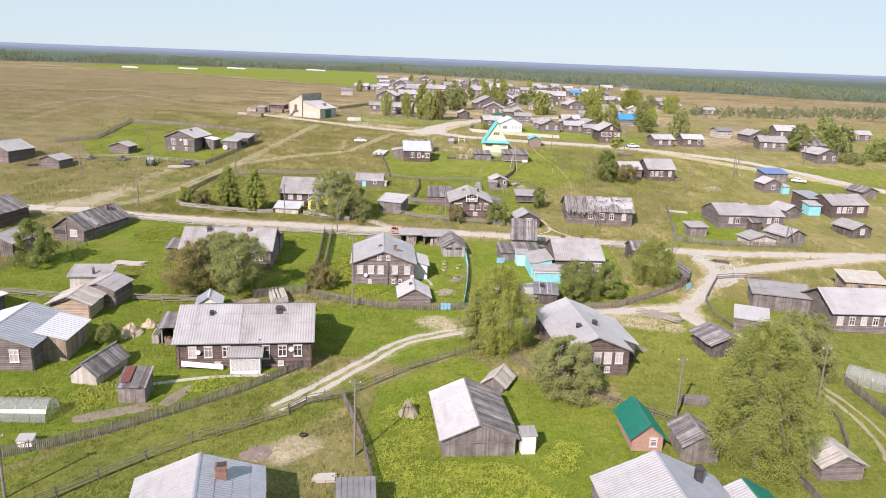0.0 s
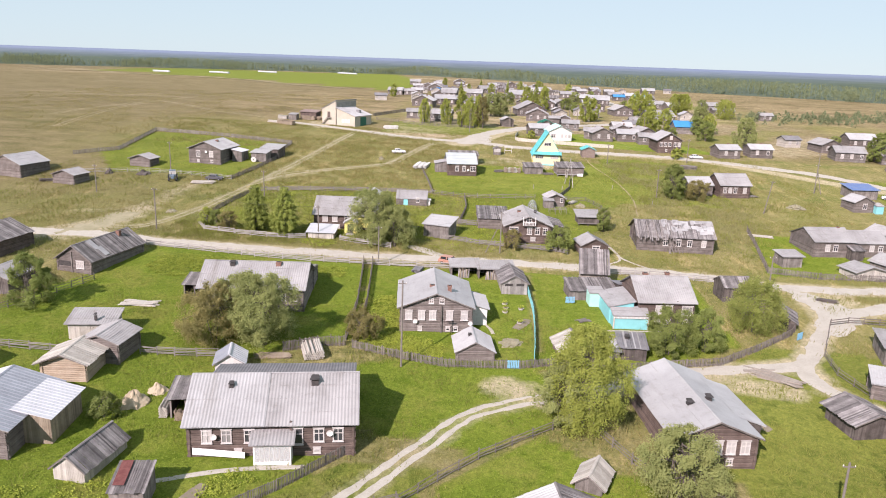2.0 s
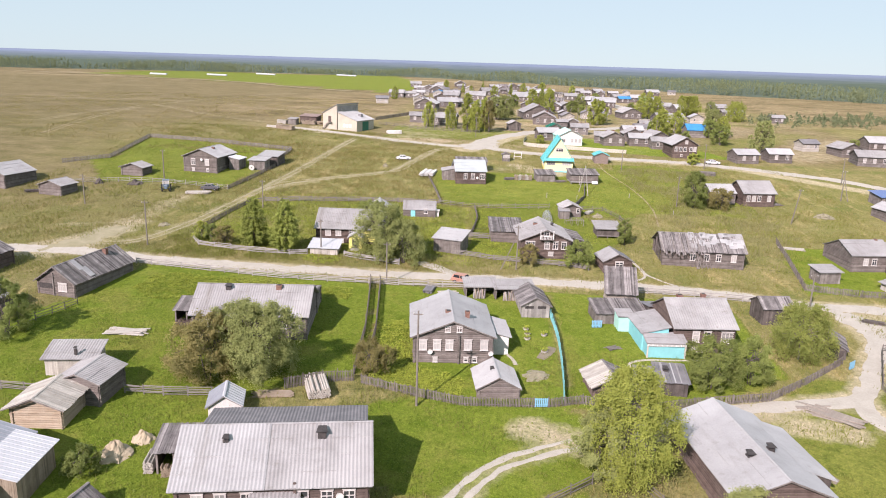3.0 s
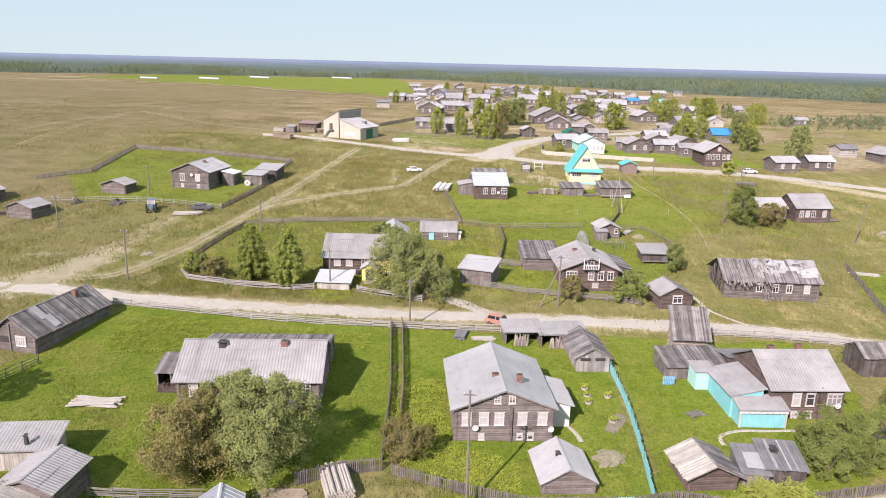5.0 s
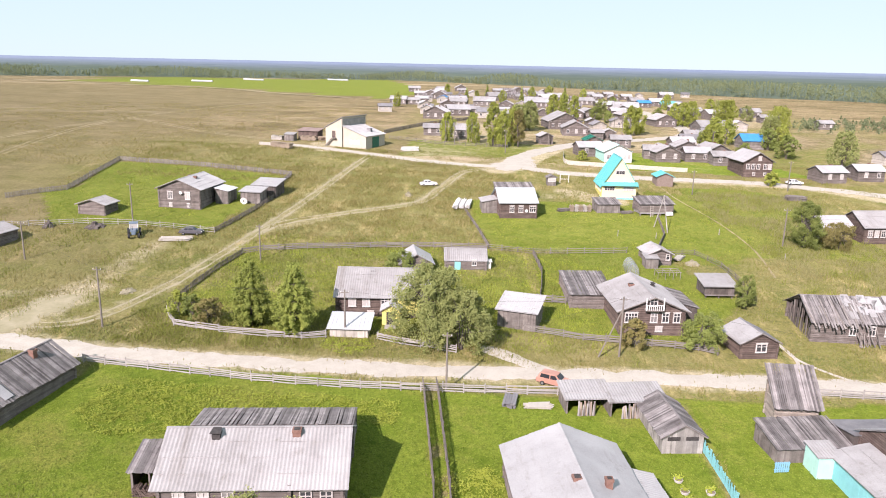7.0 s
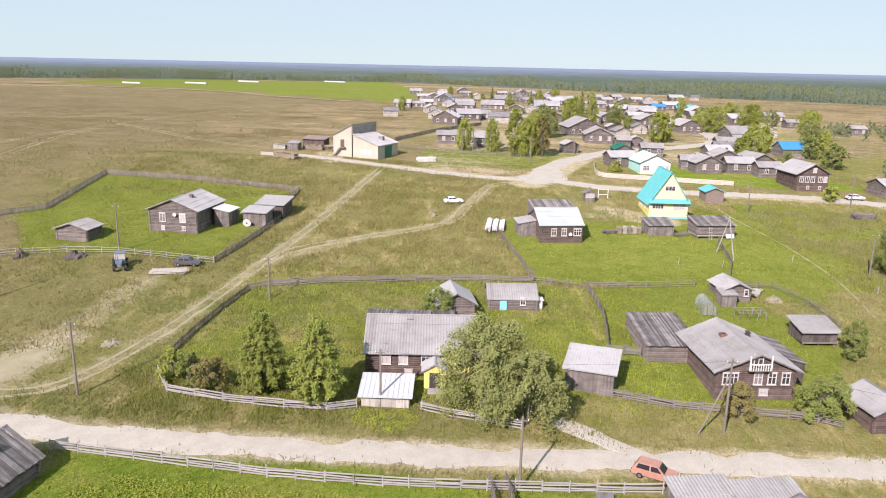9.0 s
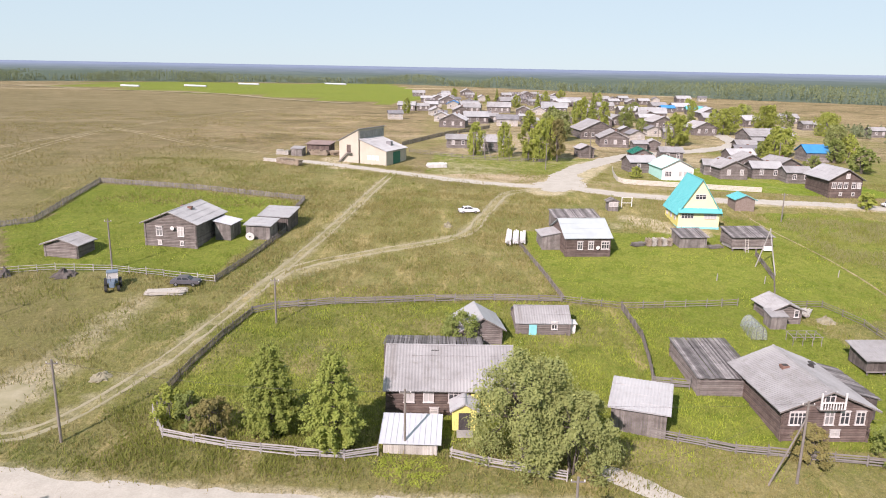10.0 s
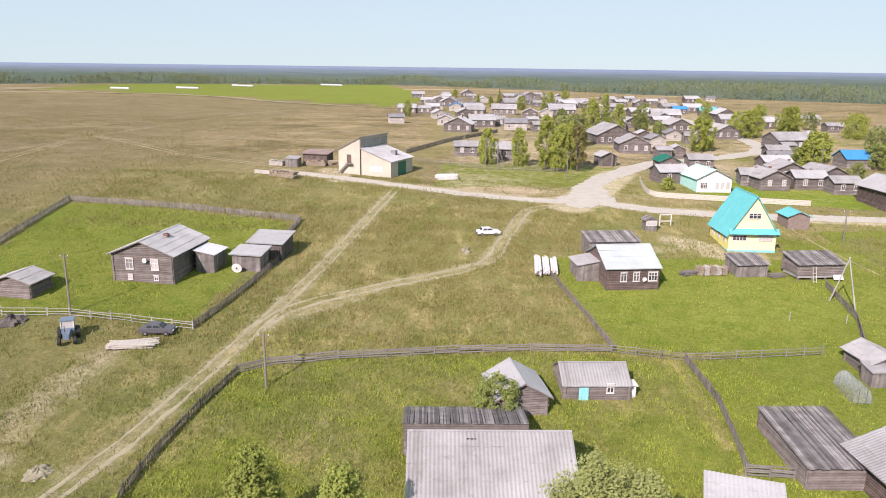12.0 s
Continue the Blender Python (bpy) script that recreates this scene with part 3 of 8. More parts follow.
# ---- ground ----
def inside(px, py, poly):
    px, py = np.asarray(px), np.asarray(py)
    hit = np.zeros(px.shape, bool)
    n = len(poly)
    for i in range(n):
        (x0, y0), (x1, y1) = poly[i], poly[(i + 1) % n]
        if y0 == y1:
            continue
        c = (py > min(y0, y1)) & (py <= max(y0, y1)) & (px < x0 + (py - y0) * (x1 - x0) / (y1 - y0))
        hit ^= c
    return hit


def far_lines(lo, hi, step, a, b):
    """Lines every step between lo and hi, ever wider out to a and b."""
    out = list(np.arange(lo, hi + 0.01, step))
    s, p = step, hi
    while p < b:
        s *= 1.12
        p += s
        out.append(min(p, b))
    s, p = step, lo
    while p > a:
        s *= 1.12
        p -= s
        out.insert(0, max(p, a))
    return np.array(out)


LUSH = {
    "garden_log_house": [(-76, 108), (-66, 140), (-64, 149), (-24, 146.5), (-20.5, 114), (-23, 112), (-36, 103), (-60, 103)],
    "garden_gable_house": [(-20, 113), (-23, 146), (4, 147), (4.5, 109), (-8, 107), (-20, 111)],
    "garden_turquoise": [(5, 148), (5.5, 109), (24, 113), (34, 120), (34, 149)],
    "yard_long_house": [(-72, 103), (-38, 105), (-17, 90), (-20, 80), (-41, 62), (-75, 56)],
    "barn_garden": [(-7, 80), (4, 92), (12, 86), (27, 77), (24, 55), (-4, 50)],
    "verge": [(-16, 90), (-30, 100), (-14, 108), (5, 108), (9, 98), (-4, 87)],
    "left_yard": [(-113, 222), (-109, 226), (-111, 254), (-88, 251), (-65, 245), (-65, 230), (-69, 200), (-84, 203), (-100, 201)],
    "lawn": [(-16, 198.5), (-21, 231), (22, 234), (30, 210), (22, 196), (-7, 198)],
    "mid_yard": [(-9, 164), (13, 163), (24, 178), (15, 199), (-8, 196)],
    "pasture": [(56, 181), (51, 155), (79, 156), (84, 182)],
    "east_lawn": [(20, 270), (20, 300), (60, 300), (75, 268)],
}
HALF = {
    "birch_yard": [(-62, 166), (-60.5, 182), (-58, 190), (-48, 193.6), (-26, 197), (-16, 197.4), (-9, 196), (-9, 164), (-38, 162)],
    "crossing": [(-40, 275), (0, 283), (10, 310), (-40, 310)],
    "east": [(36, 120), (95, 120), (80, 60), (28, 60), (20, 100)],
    "near_left": [(-80, 62), (-40, 61), (-17, 84), (-6, 84), (-12, 72), (-40, 40), (-90, 40)],
    "east_two": [(100, 200), (180, 190), (160, 240), (105, 240)],
    "behind_l3": [(22, 200), (60, 200), (62, 240), (24, 245)],
}
MAIN = [(-125, 150), (-100, 152), (-84, 153.4), (-76, 153), (-63, 151.2), (-48, 150.8), (-33, 150.8), (-17, 151.2), (-1, 151.7), (14, 152.1), (27, 152.2), (38, 151.2), (47, 148.6), (61, 148.5), (74, 150), (95, 152.5), (130, 154)]
WAYS = [(MAIN, 2.2), ([(-84, 153), (-80, 158), (-78, 167)], 2), ([(-78, 289), (-48, 276.5), (-20, 267), (-8, 267)], 2.2), ([(-12, 262), (-8, 270), (-3, 280), (5.5, 301)], 5),
        ([(-5, 266), (5, 262), (30, 259.5), (66, 257), (128, 212)], 2.6), ([(53, 146), (52, 133), (46, 123), (41, 115.5), (30, 112.4), (10, 103.5)], 1.6), ([(52, 133), (64, 140), (95, 152.5)], 2.0), ([(41, 115.5), (42, 107.5), (50, 98)], 1.5),
        ([(-82, 158), (-72, 160.5), (-66, 174), (-61.5, 193), (-58.5, 207), (-54, 233), (-49.5, 266)], 1.2), ([(-60, 200), (-45.5, 216), (-31, 226.5), (-26, 242), (-21, 258)], 1.2), ([(-17.5, 75), (-14, 80), (-9.3, 87.5), (-4, 95.4), (3, 100)], 1.2)]
GREEN_FIELD = [(-460, 950), (-395, 770), (-205, 655), (-78, 560), (-60, 620), (-75, 800), (-130, 1090), (-320, 1030)]

gx, gy = far_lines(-125, 125, 1.25, -4800, 4800), far_lines(44, 300, 1.25, -380, 4950)
X, Y = np.meshgrid(gx, gy)
Z = ground_z(X, Y)
near = (np.abs(X) < 130) & (Y > 40) & (Y < 300)
bumps = np.array([noise.noise((x * 0.12, y * 0.12, 3.0)) for x, y in zip(X.ravel(), Y.ravel())]).reshape(X.shape)
wob = np.array([noise.noise((x * 0.03, y * 0.03, 9.0)) for x, y in zip(X.ravel(), Y.ravel())]).reshape(X.shape)
lush = np.zeros(X.shape)
jx, jy = X + bumps * np.where(Y < 64, 5, 1.2), Y + wob * np.where(Y < 64, 14, 1.5) + bumps * np.where(Y < 64, 4, 0)
for poly in HALF.values():
    lush[inside(jx, jy, poly)] = 0.5
lush[inside(jx, jy, HALF["east"])] = 0.54
yard = inside(jx, jy, HALF["birch_yard"])
lush[yard] = np.clip(0.47 + 0.45 * bumps + 0.25 * wob, 0.22, 0.72)[yard]
for poly in LUSH.values():
    lush[inside(jx, jy, poly)] = 1.0
lush[inside(jx, jy, [(20, 194), (29, 196), (34, 207), (32, 222), (28, 238), (24, 248), (19, 234)]) | inside(jx, jy, [(33, 236), (31, 250), (44, 252), (60, 246), (62, 238), (48, 240)])] = 0.70
lush[inside(jx, jy, LUSH["mid_yard"]) | inside(jx, jy, LUSH["lawn"]) | inside(jx, jy, LUSH["left_yard"])] = 0.70
field = inside(X, Y, GREEN_FIELD)
lush[field] = 0.76
dry = np.clip((Y - 245) / 95, 0, 1) * np.clip((-X - 5 + (Y - 240) * 0.05) / 45, 0, 1)
dry = np.maximum(dry, np.clip((Y - 330) / 80, 0, 1) * 0.9)
dry = np.maximum(dry, np.clip((-X - 62) / 18, 0, 1) * np.clip((Y - 150) / 40, 0, 1) * 0.35)
village = np.clip((X + 60) / 25, 0, 1) * np.clip((170 - X) / 40, 0, 1) * np.clip((Y - 255) / 20, 0, 1) * np.clip((640 - Y) / 120, 0, 1)
dry = np.maximum(dry * (1 - 0.8 * village), 0.75 * village)
lush = np.maximum(lush, 0.40 * village * np.clip(0.6 + 1.3 * wob, 0, 1))
dry[field] = 0
bare = np.zeros(X.shape)


def to_line(px, py, pts):
    """Distance of points of the plan from a broken line."""
    best = np.full(px.shape, 1e9)
    for (ax, ay), (bx, by) in zip(pts, pts[1:]):
        dx, dy = bx - ax, by - ay
        t = np.clip(((px - ax) * dx + (py - ay) * dy) / (dx * dx + dy * dy), 0, 1)
        best = np.minimum(best, np.hypot(px - ax - t * dx, py - ay - t * dy))
    return best


for pts, w in WAYS + [([(-88, 153), (-82, 159), (-78, 167)], 3.2), ([(-15, 66), (-13, 68)], 1.6), ([(0, 103), (4, 101)], 2.5), ([(8, 236), (14, 234)], 2.5), ([(3, 242), (8, 239)], 2.2), ([(54, 140), (58, 144)], 4.0), ([(-62, 281), (-66, 292)], 3.0), ([(30, 108), (36, 107)], 2.0)]:
    bare = np.maximum(bare, np.clip(1.15 - (to_line(X, Y, pts) - w * 0.75) / 1.9, 0, 1) * (0.85 if w > 1.3 else 0.55))
for pts, w, much in (([(-88, 152.5), (-84, 151.8), (-80.1, 157.5), (-79, 166.1), (-77.7, 171.6)], 5.5, 0.95), ([(-77.7, 171.6), (-76.3, 185.2), (-75, 193.2)], 4.5, 0.62), ([(-79, 166), (-83, 170), (-90, 168)], 3.0, 0.55), ([(-5, 236), (8, 238)], 3.0, 0.6)):
    bare = np.maximum(bare, much * np.clip(1.2 - to_line(X, Y, pts) / w, 0, 1))
dry[lush > 0.6] = 0
bare = np.maximum(bare, 0.58 * village * np.clip(0.75 - wob, 0, 1))
ground_me = bpy.data.meshes.new("ground")
ny, nx = X.shape
idx = np.arange(nx * ny).reshape(ny, nx)
quads = np.stack([idx[:-1, :-1], idx[:-1, 1:], idx[1:, 1:], idx[1:, :-1]], -1).reshape(-1, 4)
ground_me.from_pydata(np.stack([X, Y, Z], -1).reshape(-1, 3).tolist(), [], quads.tolist())
# share of darker olive-brown, growing towards the west
west_brown = np.clip((-X - 58 - np.clip((Y - 200) / 3, 0, 20)) / 75, 0, 1) * np.clip((Y - 150) / 40, 0, 1) * np.clip((760 - Y) / 150, 0, 1)
for nm, arr in (("lush", lush), ("dry", dry), ("bare", bare), ("west_brown", west_brown)):
    at = ground_me.attributes.new(nm, "FLOAT", "POINT")
    at.data.foreach_set("value", arr.ravel().astype(np.float32))
ground_me.polygons.foreach_set("use_smooth", [True] * len(ground_me.polygons))

m, nt, b = nodes_of("meadow_ground")


def attr(nt, name):
    n = nt.nodes.new("ShaderNodeAttribute")
    n.attribute_name = name
    return n.outputs["Fac"]


def soft_edge(nt, src, amount, scale):
    """The attribute with its edge broken by noise."""
    n = nt.nodes.new("ShaderNodeMath")
    n.operation = "MULTIPLY_ADD"
    nz = noise_of(nt, scale, 5, 0.6)
    sub = nt.nodes.new("ShaderNodeMath")
    sub.operation = "SUBTRACT"
    nt.links.new(nz, sub.inputs[0])
    sub.inputs[1].default_value = 0.5
    nt.links.new(sub.outputs[0], n.inputs[0])
    n.inputs[1].default_value = amount
    nt.links.new(src, n.inputs[2])
    return n.outputs[0]


big, mid, small, tiny = noise_of(nt, 0.035, 5), noise_of(nt, 0.22, 6, 0.65), noise_of(nt, 1.3, 5, 0.7), noise_of(nt, 6.0, 4, 0.7)
meadow = mixc(nt, ramp(nt, mid, 0.36, 0.62), (0.160, 0.156, 0.052), (0.228, 0.198, 0.092))
meadow = mixc(nt, ramp(nt, big, 0.4, 0.65), meadow, (0.172, 0.170, 0.054))
meadow = mixc(nt, ramp(nt, noise_of(nt, 0.09, 6, 0.7, (1, 1, 2)), 0.5, 0.64), meadow, (0.126, 0.140, 0.038))
meadow = mixc(nt, ramp(nt, noise_of(nt, 0.28, 6, 0.75, (1, 0.3, 1)), 0.52, 0.66), meadow, (0.320, 0.265, 0.125))
meadow = mixc(nt, ramp(nt, noise_of(nt, 0.45, 6, 0.75, (0.4, 1, 1.7)), 0.55, 0.68), meadow, (0.108, 0.112, 0.036))
meadow = mixc(nt, ramp(nt, small, 0.50, 0.72), meadow, (0.220, 0.200, 0.098))
lushc = mixc(nt, ramp(nt, mid, 0.35, 0.65), (0.122, 0.170, 0.019), (0.173, 0.216, 0.031))
lushc = mixc(nt, ramp(nt, small, 0.5, 0.8), lushc, (0.072, 0.126, 0.009))
lushc = mixc(nt, ramp(nt, noise_of(nt, 0.11, 6, 0.7), 0.5, 0.68), lushc, (0.188, 0.196, 0.042))
lushc = mixc(nt, ramp(nt, noise_of(nt, 0.16, 6, 0.75, (1, 1.3, 1)), 0.54, 0.7), lushc, (0.080, 0.128, 0.010))
streaks = noise_of(nt, 0.022, 7, 0.68, (0.6, 1.3, 1))
halfc = mixc(nt, ramp(nt, small, 0.4, 0.7), (0.120, 0.148, 0.025), (0.182, 0.186, 0.048))
halfc = mixc(nt, ramp(nt, streaks, 0.42, 0.62), halfc, (0.185, 0.205, 0.042))
halfc = mixc(nt, ramp(nt, noise_of(nt, 0.5, 6, 0.75), 0.5, 0.66), halfc, (0.088, 0.118, 0.020))
dryc = mixc(nt, ramp(nt, streaks, 0.35, 0.65), (0.198, 0.154, 0.092), (0.292, 0.230, 0.146))
dryc = mixc(nt, ramp(nt, mid, 0.45, 0.7), dryc, (0.195, 0.182, 0.088))
dryc = mixc(nt, ramp(nt, noise_of(nt, 0.07, 8, 0.75, (0.8, 1.1, 1)), 0.52, 0.68), dryc, (0.370, 0.298, 0.190))
dryc = mixc(nt, ramp(nt, noise_of(nt, 0.045, 8, 0.75, (0.8, 1.3, 3)), 0.48, 0.62), dryc, (0.128, 0.106, 0.054))
dryc = mixc(nt, 0.55, dryc, mixc(nt, ramp(nt, noise_of(nt, 0.30, 5, 0.75, (0.8, 1.2, 1)), 0.34, 0.64), (0.55, 0.55, 0.52), (1.22, 1.2, 1.16)), "MULTIPLY")
dryc = mixc(nt, 0.6, dryc, mixc(nt, ramp(nt, noise_of(nt, 0.75, 6, 0.8, (0.7, 1.2, 1)), 0.38, 0.62), (0.50, 0.51, 0.46), (1.32, 1.29, 1.25)), "MULTIPLY")
dryc = mixc(nt, ramp(nt, noise_of(nt, 0.011, 8, 0.72, (0.35, 1.6, 1)), 0.57, 0.66), dryc, (0.400, 0.325, 0.225))
col = mixc(nt, ramp(nt, soft_edge(nt, attr(nt, "dry"), 0.9, 0.05), 0.2, 0.75), meadow, dryc)
col = mixc(nt, ramp(nt, soft_edge(nt, attr(nt, "west_brown"), 1.0, 0.04), 0.15, 1.25), col, mixc(nt, ramp(nt, noise_of(nt, 0.16, 7, 0.78, (0.6, 1.4, 1)), 0.36, 0.64), (0.115, 0.104, 0.046), (0.240, 0.192, 0.112)))
lush_edge = soft_edge(nt, attr(nt, "lush"), 0.45, 0.5)
col = mixc(nt, ramp(nt, lush_edge, 0.25, 0.5), col, halfc)
col = mixc(nt, ramp(nt, lush_edge, 0.62, 0.85), col, lushc)
col = mixc(nt, ramp(nt, soft_edge(nt, attr(nt, "bare"), 1.1, 0.45), 0.35, 0.95), col, mixc(nt, ramp(nt, small, 0.35, 0.65), (0.44, 0.385, 0.275), (0.33, 0.29, 0.19)))
col = mixc(nt, 0.6, col, mixc(nt, ramp(nt, tiny, 0.32, 0.68), (0.42, 0.45, 0.40), (1.3, 1.27, 1.2)), "MULTIPLY")
col = mixc(nt, 0.5, col, mixc(nt, ramp(nt, noise_of(nt, 2.3, 5, 0.72, (1, 0.8, 1)), 0.36, 0.64), (0.62, 0.64, 0.57), (1.42, 1.39, 1.38)), "MULTIPLY")
nt.links.new(col, b.inputs["Base Color"])
b.inputs["Roughness"].default_value = 0.95
b.inputs["Specular IOR Level"].default_value = 0.1
b.inputs["Diffuse Roughness"].default_value = 0.6
bumped(nt, b, mixc(nt, 0.45, small, tiny), 1.0, 0.38)
ground_me.materials.append(m)
tagged(new("ground", ground_me), "sloping green and straw-coloured village meadow with gardens", "ground", kind="structure")

# roads and tracks
m, nt, b = nodes_of("pale_sandy_road")
n1, n2 = noise_of(nt, 0.5, 6, 0.7), noise_of(nt, 5.0, 5, 0.7)
col = mixc(nt, ramp(nt, n1, 0.35, 0.65), (0.465, 0.425, 0.362), (0.39, 0.355, 0.297))
col = mixc(nt, 0.4, col, mixc(nt, ramp(nt, n2, 0.3, 0.7), (0.6, 0.6, 0.6), (1.1, 1.1, 1.1)), "MULTIPLY")
nt.links.new(col, b.inputs["Base Color"])
b.inputs["Roughness"].default_value = 0.95
bumped(nt, b, n2, 0.6, 0.05)
M["road"] = m
m, nt, b = nodes_of("worn_track")
n1, n2 = noise_of(nt, 0.5, 6, 0.7), noise_of(nt, 4.0, 5, 0.7)
col = mixc(nt, ramp(nt, n1, 0.35, 0.65), (0.35, 0.305, 0.205), (0.26, 0.23, 0.13))
col = mixc(nt, 0.4, col, mixc(nt, ramp(nt, n2, 0.3, 0.7), (0.5, 0.55, 0.45), (1.1, 1.1, 1.1)), "MULTIPLY")
nt.links.new(col, b.inputs["Base Color"])
b.inputs["Roughness"].default_value = 0.95
M["track"] = m


M["old_track"] = mat("faded_track", (0.34, 0.28, 0.165), (0.24, 0.20, 0.11), 0.25, 0.95, contrast=(0.42, 0.58))


def smooth_line(pts, step=1.5):
    """A smooth line through points of the plan."""
    p = [Vector((*q, 0)) for q in pts]
    p = [p[0] * 2 - p[1]] + p + [p[-1] * 2 - p[-2]]
    out = []
    for i in range(1, len(p) - 2):
        n = max(2, int((p[i + 1] - p[i]).length / step))
        for k in range(n):
            t = k / n
            a, b_, c, d = p[i - 1], p[i], p[i + 1], p[i + 2]
            out.append(0.5 * (2 * b_ + (c - a) * t + (2 * a - 5 * b_ + 4 * c - d) * t * t + (3 * b_ - a - 3 * c + d) * t ** 3))
    out.append(p[-2])
    return out


def strip(name, label, pts, width, material, lift=0.05, shift=0.0, rag=0.35, kind="structure", cat="road", step=0.9):
    """A ribbon on the ground with ragged edges."""
    line = smooth_line(pts, step)
    buf, cols = Buf(), 4
    vs = []
    seed = rng.uniform(0, 100)
    for i, q in enumerate(line):
        w = (line[min(i + 1, len(line) - 1)] - line[max(i - 1, 0)]).normalized()
        n = Vector((-w.y, w.x, 0))
        near_end = min(1.0, (min(i, len(line) - 1 - i) + 0.6) * step / (width * 0.8))
        wl, wr = (width / 2 * math.sqrt(near_end) * (1 + rag * noise.noise((q.x * 0.25, q.y * 0.25, seed + s_)) + 0.7 * rag * noise.noise((q.x * 1.1, q.y * 1.1, seed + s_))) for s_ in (0, 30))
        for k in range(cols + 1):
            s = -wr + (wl + wr) * k / cols + shift
            p = q + n * s
            edge = -0.04 if k in (0, cols) else 0
            vs.append((p.x, p.y, gz(p.x, p.y) + lift + edge))
    c1 = cols + 1
    buf.add(vs, [(i * c1 + k, (i + 1) * c1 + k, (i + 1) * c1 + k + 1, i * c1 + k + 1) for i in range(len(line) - 1) for k in range(cols)])
    buf.f = [tuple(reversed(f)) for f in buf.f]
    return thing(name, label, cat, Matrix(), kind=kind, buf=buf, material=M[material])


strip("road_main", "pale sandy village road with worn ruts", MAIN, 3.5, "road", 0.06, rag=0.5)
strip("road_west", "broad trampled sandy mouth of a meadow track", [(-86, 152.5), (-81.5, 157), (-79.4, 163), (-77.5, 169)], 5.0, "track", 0.065, rag=0.8)
strip("road_cross", "pale sandy road to the crossing", [(-78, 289), (-60, 282), (-48, 276.5), (-34, 270.5), (-20, 267), (-8, 267)], 3.6, "road", 0.06)
strip("road_north", "pale sandy road into the far village", [(-9, 262), (-8, 268), (-5, 282), (5.5, 301), (21, 322), (44, 337), (66, 362), (75, 420)], 6.0, "road", 0.065)
strip("road_east", "pale sandy road past the yellow house", [(-12, 269), (-5, 266), (5, 262), (18, 260), (30, 259.5), (49, 260), (66, 257), (95, 246), (109, 233), (128, 212), (150, 190)], 4.6, "road", 0.07)
strip("road_junction", "trampled sandy crossing", [(-12, 262), (-8, 270), (-3, 280)], 11.0, "road", 0.075, rag=0.5)
strip("road_fork", "pale sandy lane round the log piles", [(51.5, 149), (53, 140), (52, 133), (46, 123), (41, 115.5), (30, 112.4), (20, 109), (10, 103.5)], 2.4, "road", 0.06)
strip("road_fork_east", "pale sandy lane to the east", [(50, 130), (56, 136), (64, 140), (78, 146), (95, 152.5)], 3.4, "road", 0.07)
strip("road_fork_patch", "trampled sandy fork", [(53, 146), (55, 138), (50, 127)], 6.0, "road", 0.055, rag=0.6)
strip("road_fork_south", "pale sandy lane between sheds", [(43, 119), (40.5, 112), (42, 107.5), (46, 103), (50, 98)], 2.4, "road", 0.07)
strip("road_far", "pale far lane over the brown field", [(-100, 556), (-150, 590), (-205, 650), (-262, 682), (-330, 700), (-400, 742), (-480, 760)], 9, "old_track", 0.3, rag=1.1, step=9)
strip("road_far_village", "pale lane far behind the village", [(75, 420), (70, 520), (50, 640), (20, 760)], 9, "road", 0.3, step=10)


def ruts(label, pts, gap=1.5, w=0.55, material="track"):
    for s in (-gap / 2, gap / 2):
        strip("track", label, pts, w, material, 0.055, s, 0.9)


ruts("double wheel rut worn into the meadow", [(-82, 158), (-72, 160.5), (-66, 174), (-61.5, 193), (-58.5, 207), (-54, 233), (-49.5, 266), (-48, 276)])
ruts("double wheel rut curving over the meadow", [(-60, 200), (-56, 208), (-45.5, 216), (-31, 226.5), (-26, 242), (-21, 258), (-12, 264)], 1.7, 0.6)
ruts("pale double wheel rut through the grass", [(-17.5, 75), (-14, 80), (-9.3, 87.5), (-4, 95.4), (3, 100), (10, 103)], 1.5, 0.75, "road")
ruts("dusty wheel rut beside the fence", [(50, 90), (51.5, 84), (51.5, 75), (47, 60)], 1.5, 0.6)
ruts("old wheel rut in the brown field", [(-145, 254), (-152, 347), (-139, 469), (-119, 518)], 2.0, 0.7, "old_track")
ruts("old wheel rut across the brown field", [(-161, 279), (-155, 330), (-150, 347), (-110, 312), (-78, 294)], 2.0, 0.7, "old_track")
strip("footpath", "narrow trodden path", [(-17.6, 158.5), (-11.7, 154.0), (-7.8, 151)], 2.4, "road", 0.055, cat="path")
strip("footpath", "narrow pale trodden path in the grass", [(21.6, 168.5), (22.9, 165.4), (23.5, 162.0), (24.0, 159.2), (26.5, 155.8), (28.5, 154.0), (30.6, 151.6)], 0.6, "road", 0.055, cat="path")
strip("footpath", "short branch of the trodden path", [(23.7, 160.6), (23.6, 158.6), (22.8, 157.0), (21.0, 155.2)], 0.45, "road", 0.052, cat="path")
strip("footpath", "pale path along the side porch", [(-2.7, 122.2), (-1.8, 120.7), (-1.3, 118.7)], 0.5, "road", 0.055, cat="path")
strip("footpath", "narrow trodden path down the meadow", [(28, 252), (29, 240), (33, 222), (34.5, 205), (33, 190)], 0.4, "old_track", 0.055, cat="path")
strip("footpath", "concrete slab path in front of the long house", [(-34, 78.5), (-27, 81.5), (-20, 83)], 0.7, "road", 0.06, rag=0.1, cat="path")
strip("footpath", "pale plank path beside the veranda", [(13.8, 119.8), (13.9, 121.6), (16.3, 123.0), (19.8, 123.4), (23.8, 124.0)], 0.5, "road", 0.055, rag=0.1, cat="path")
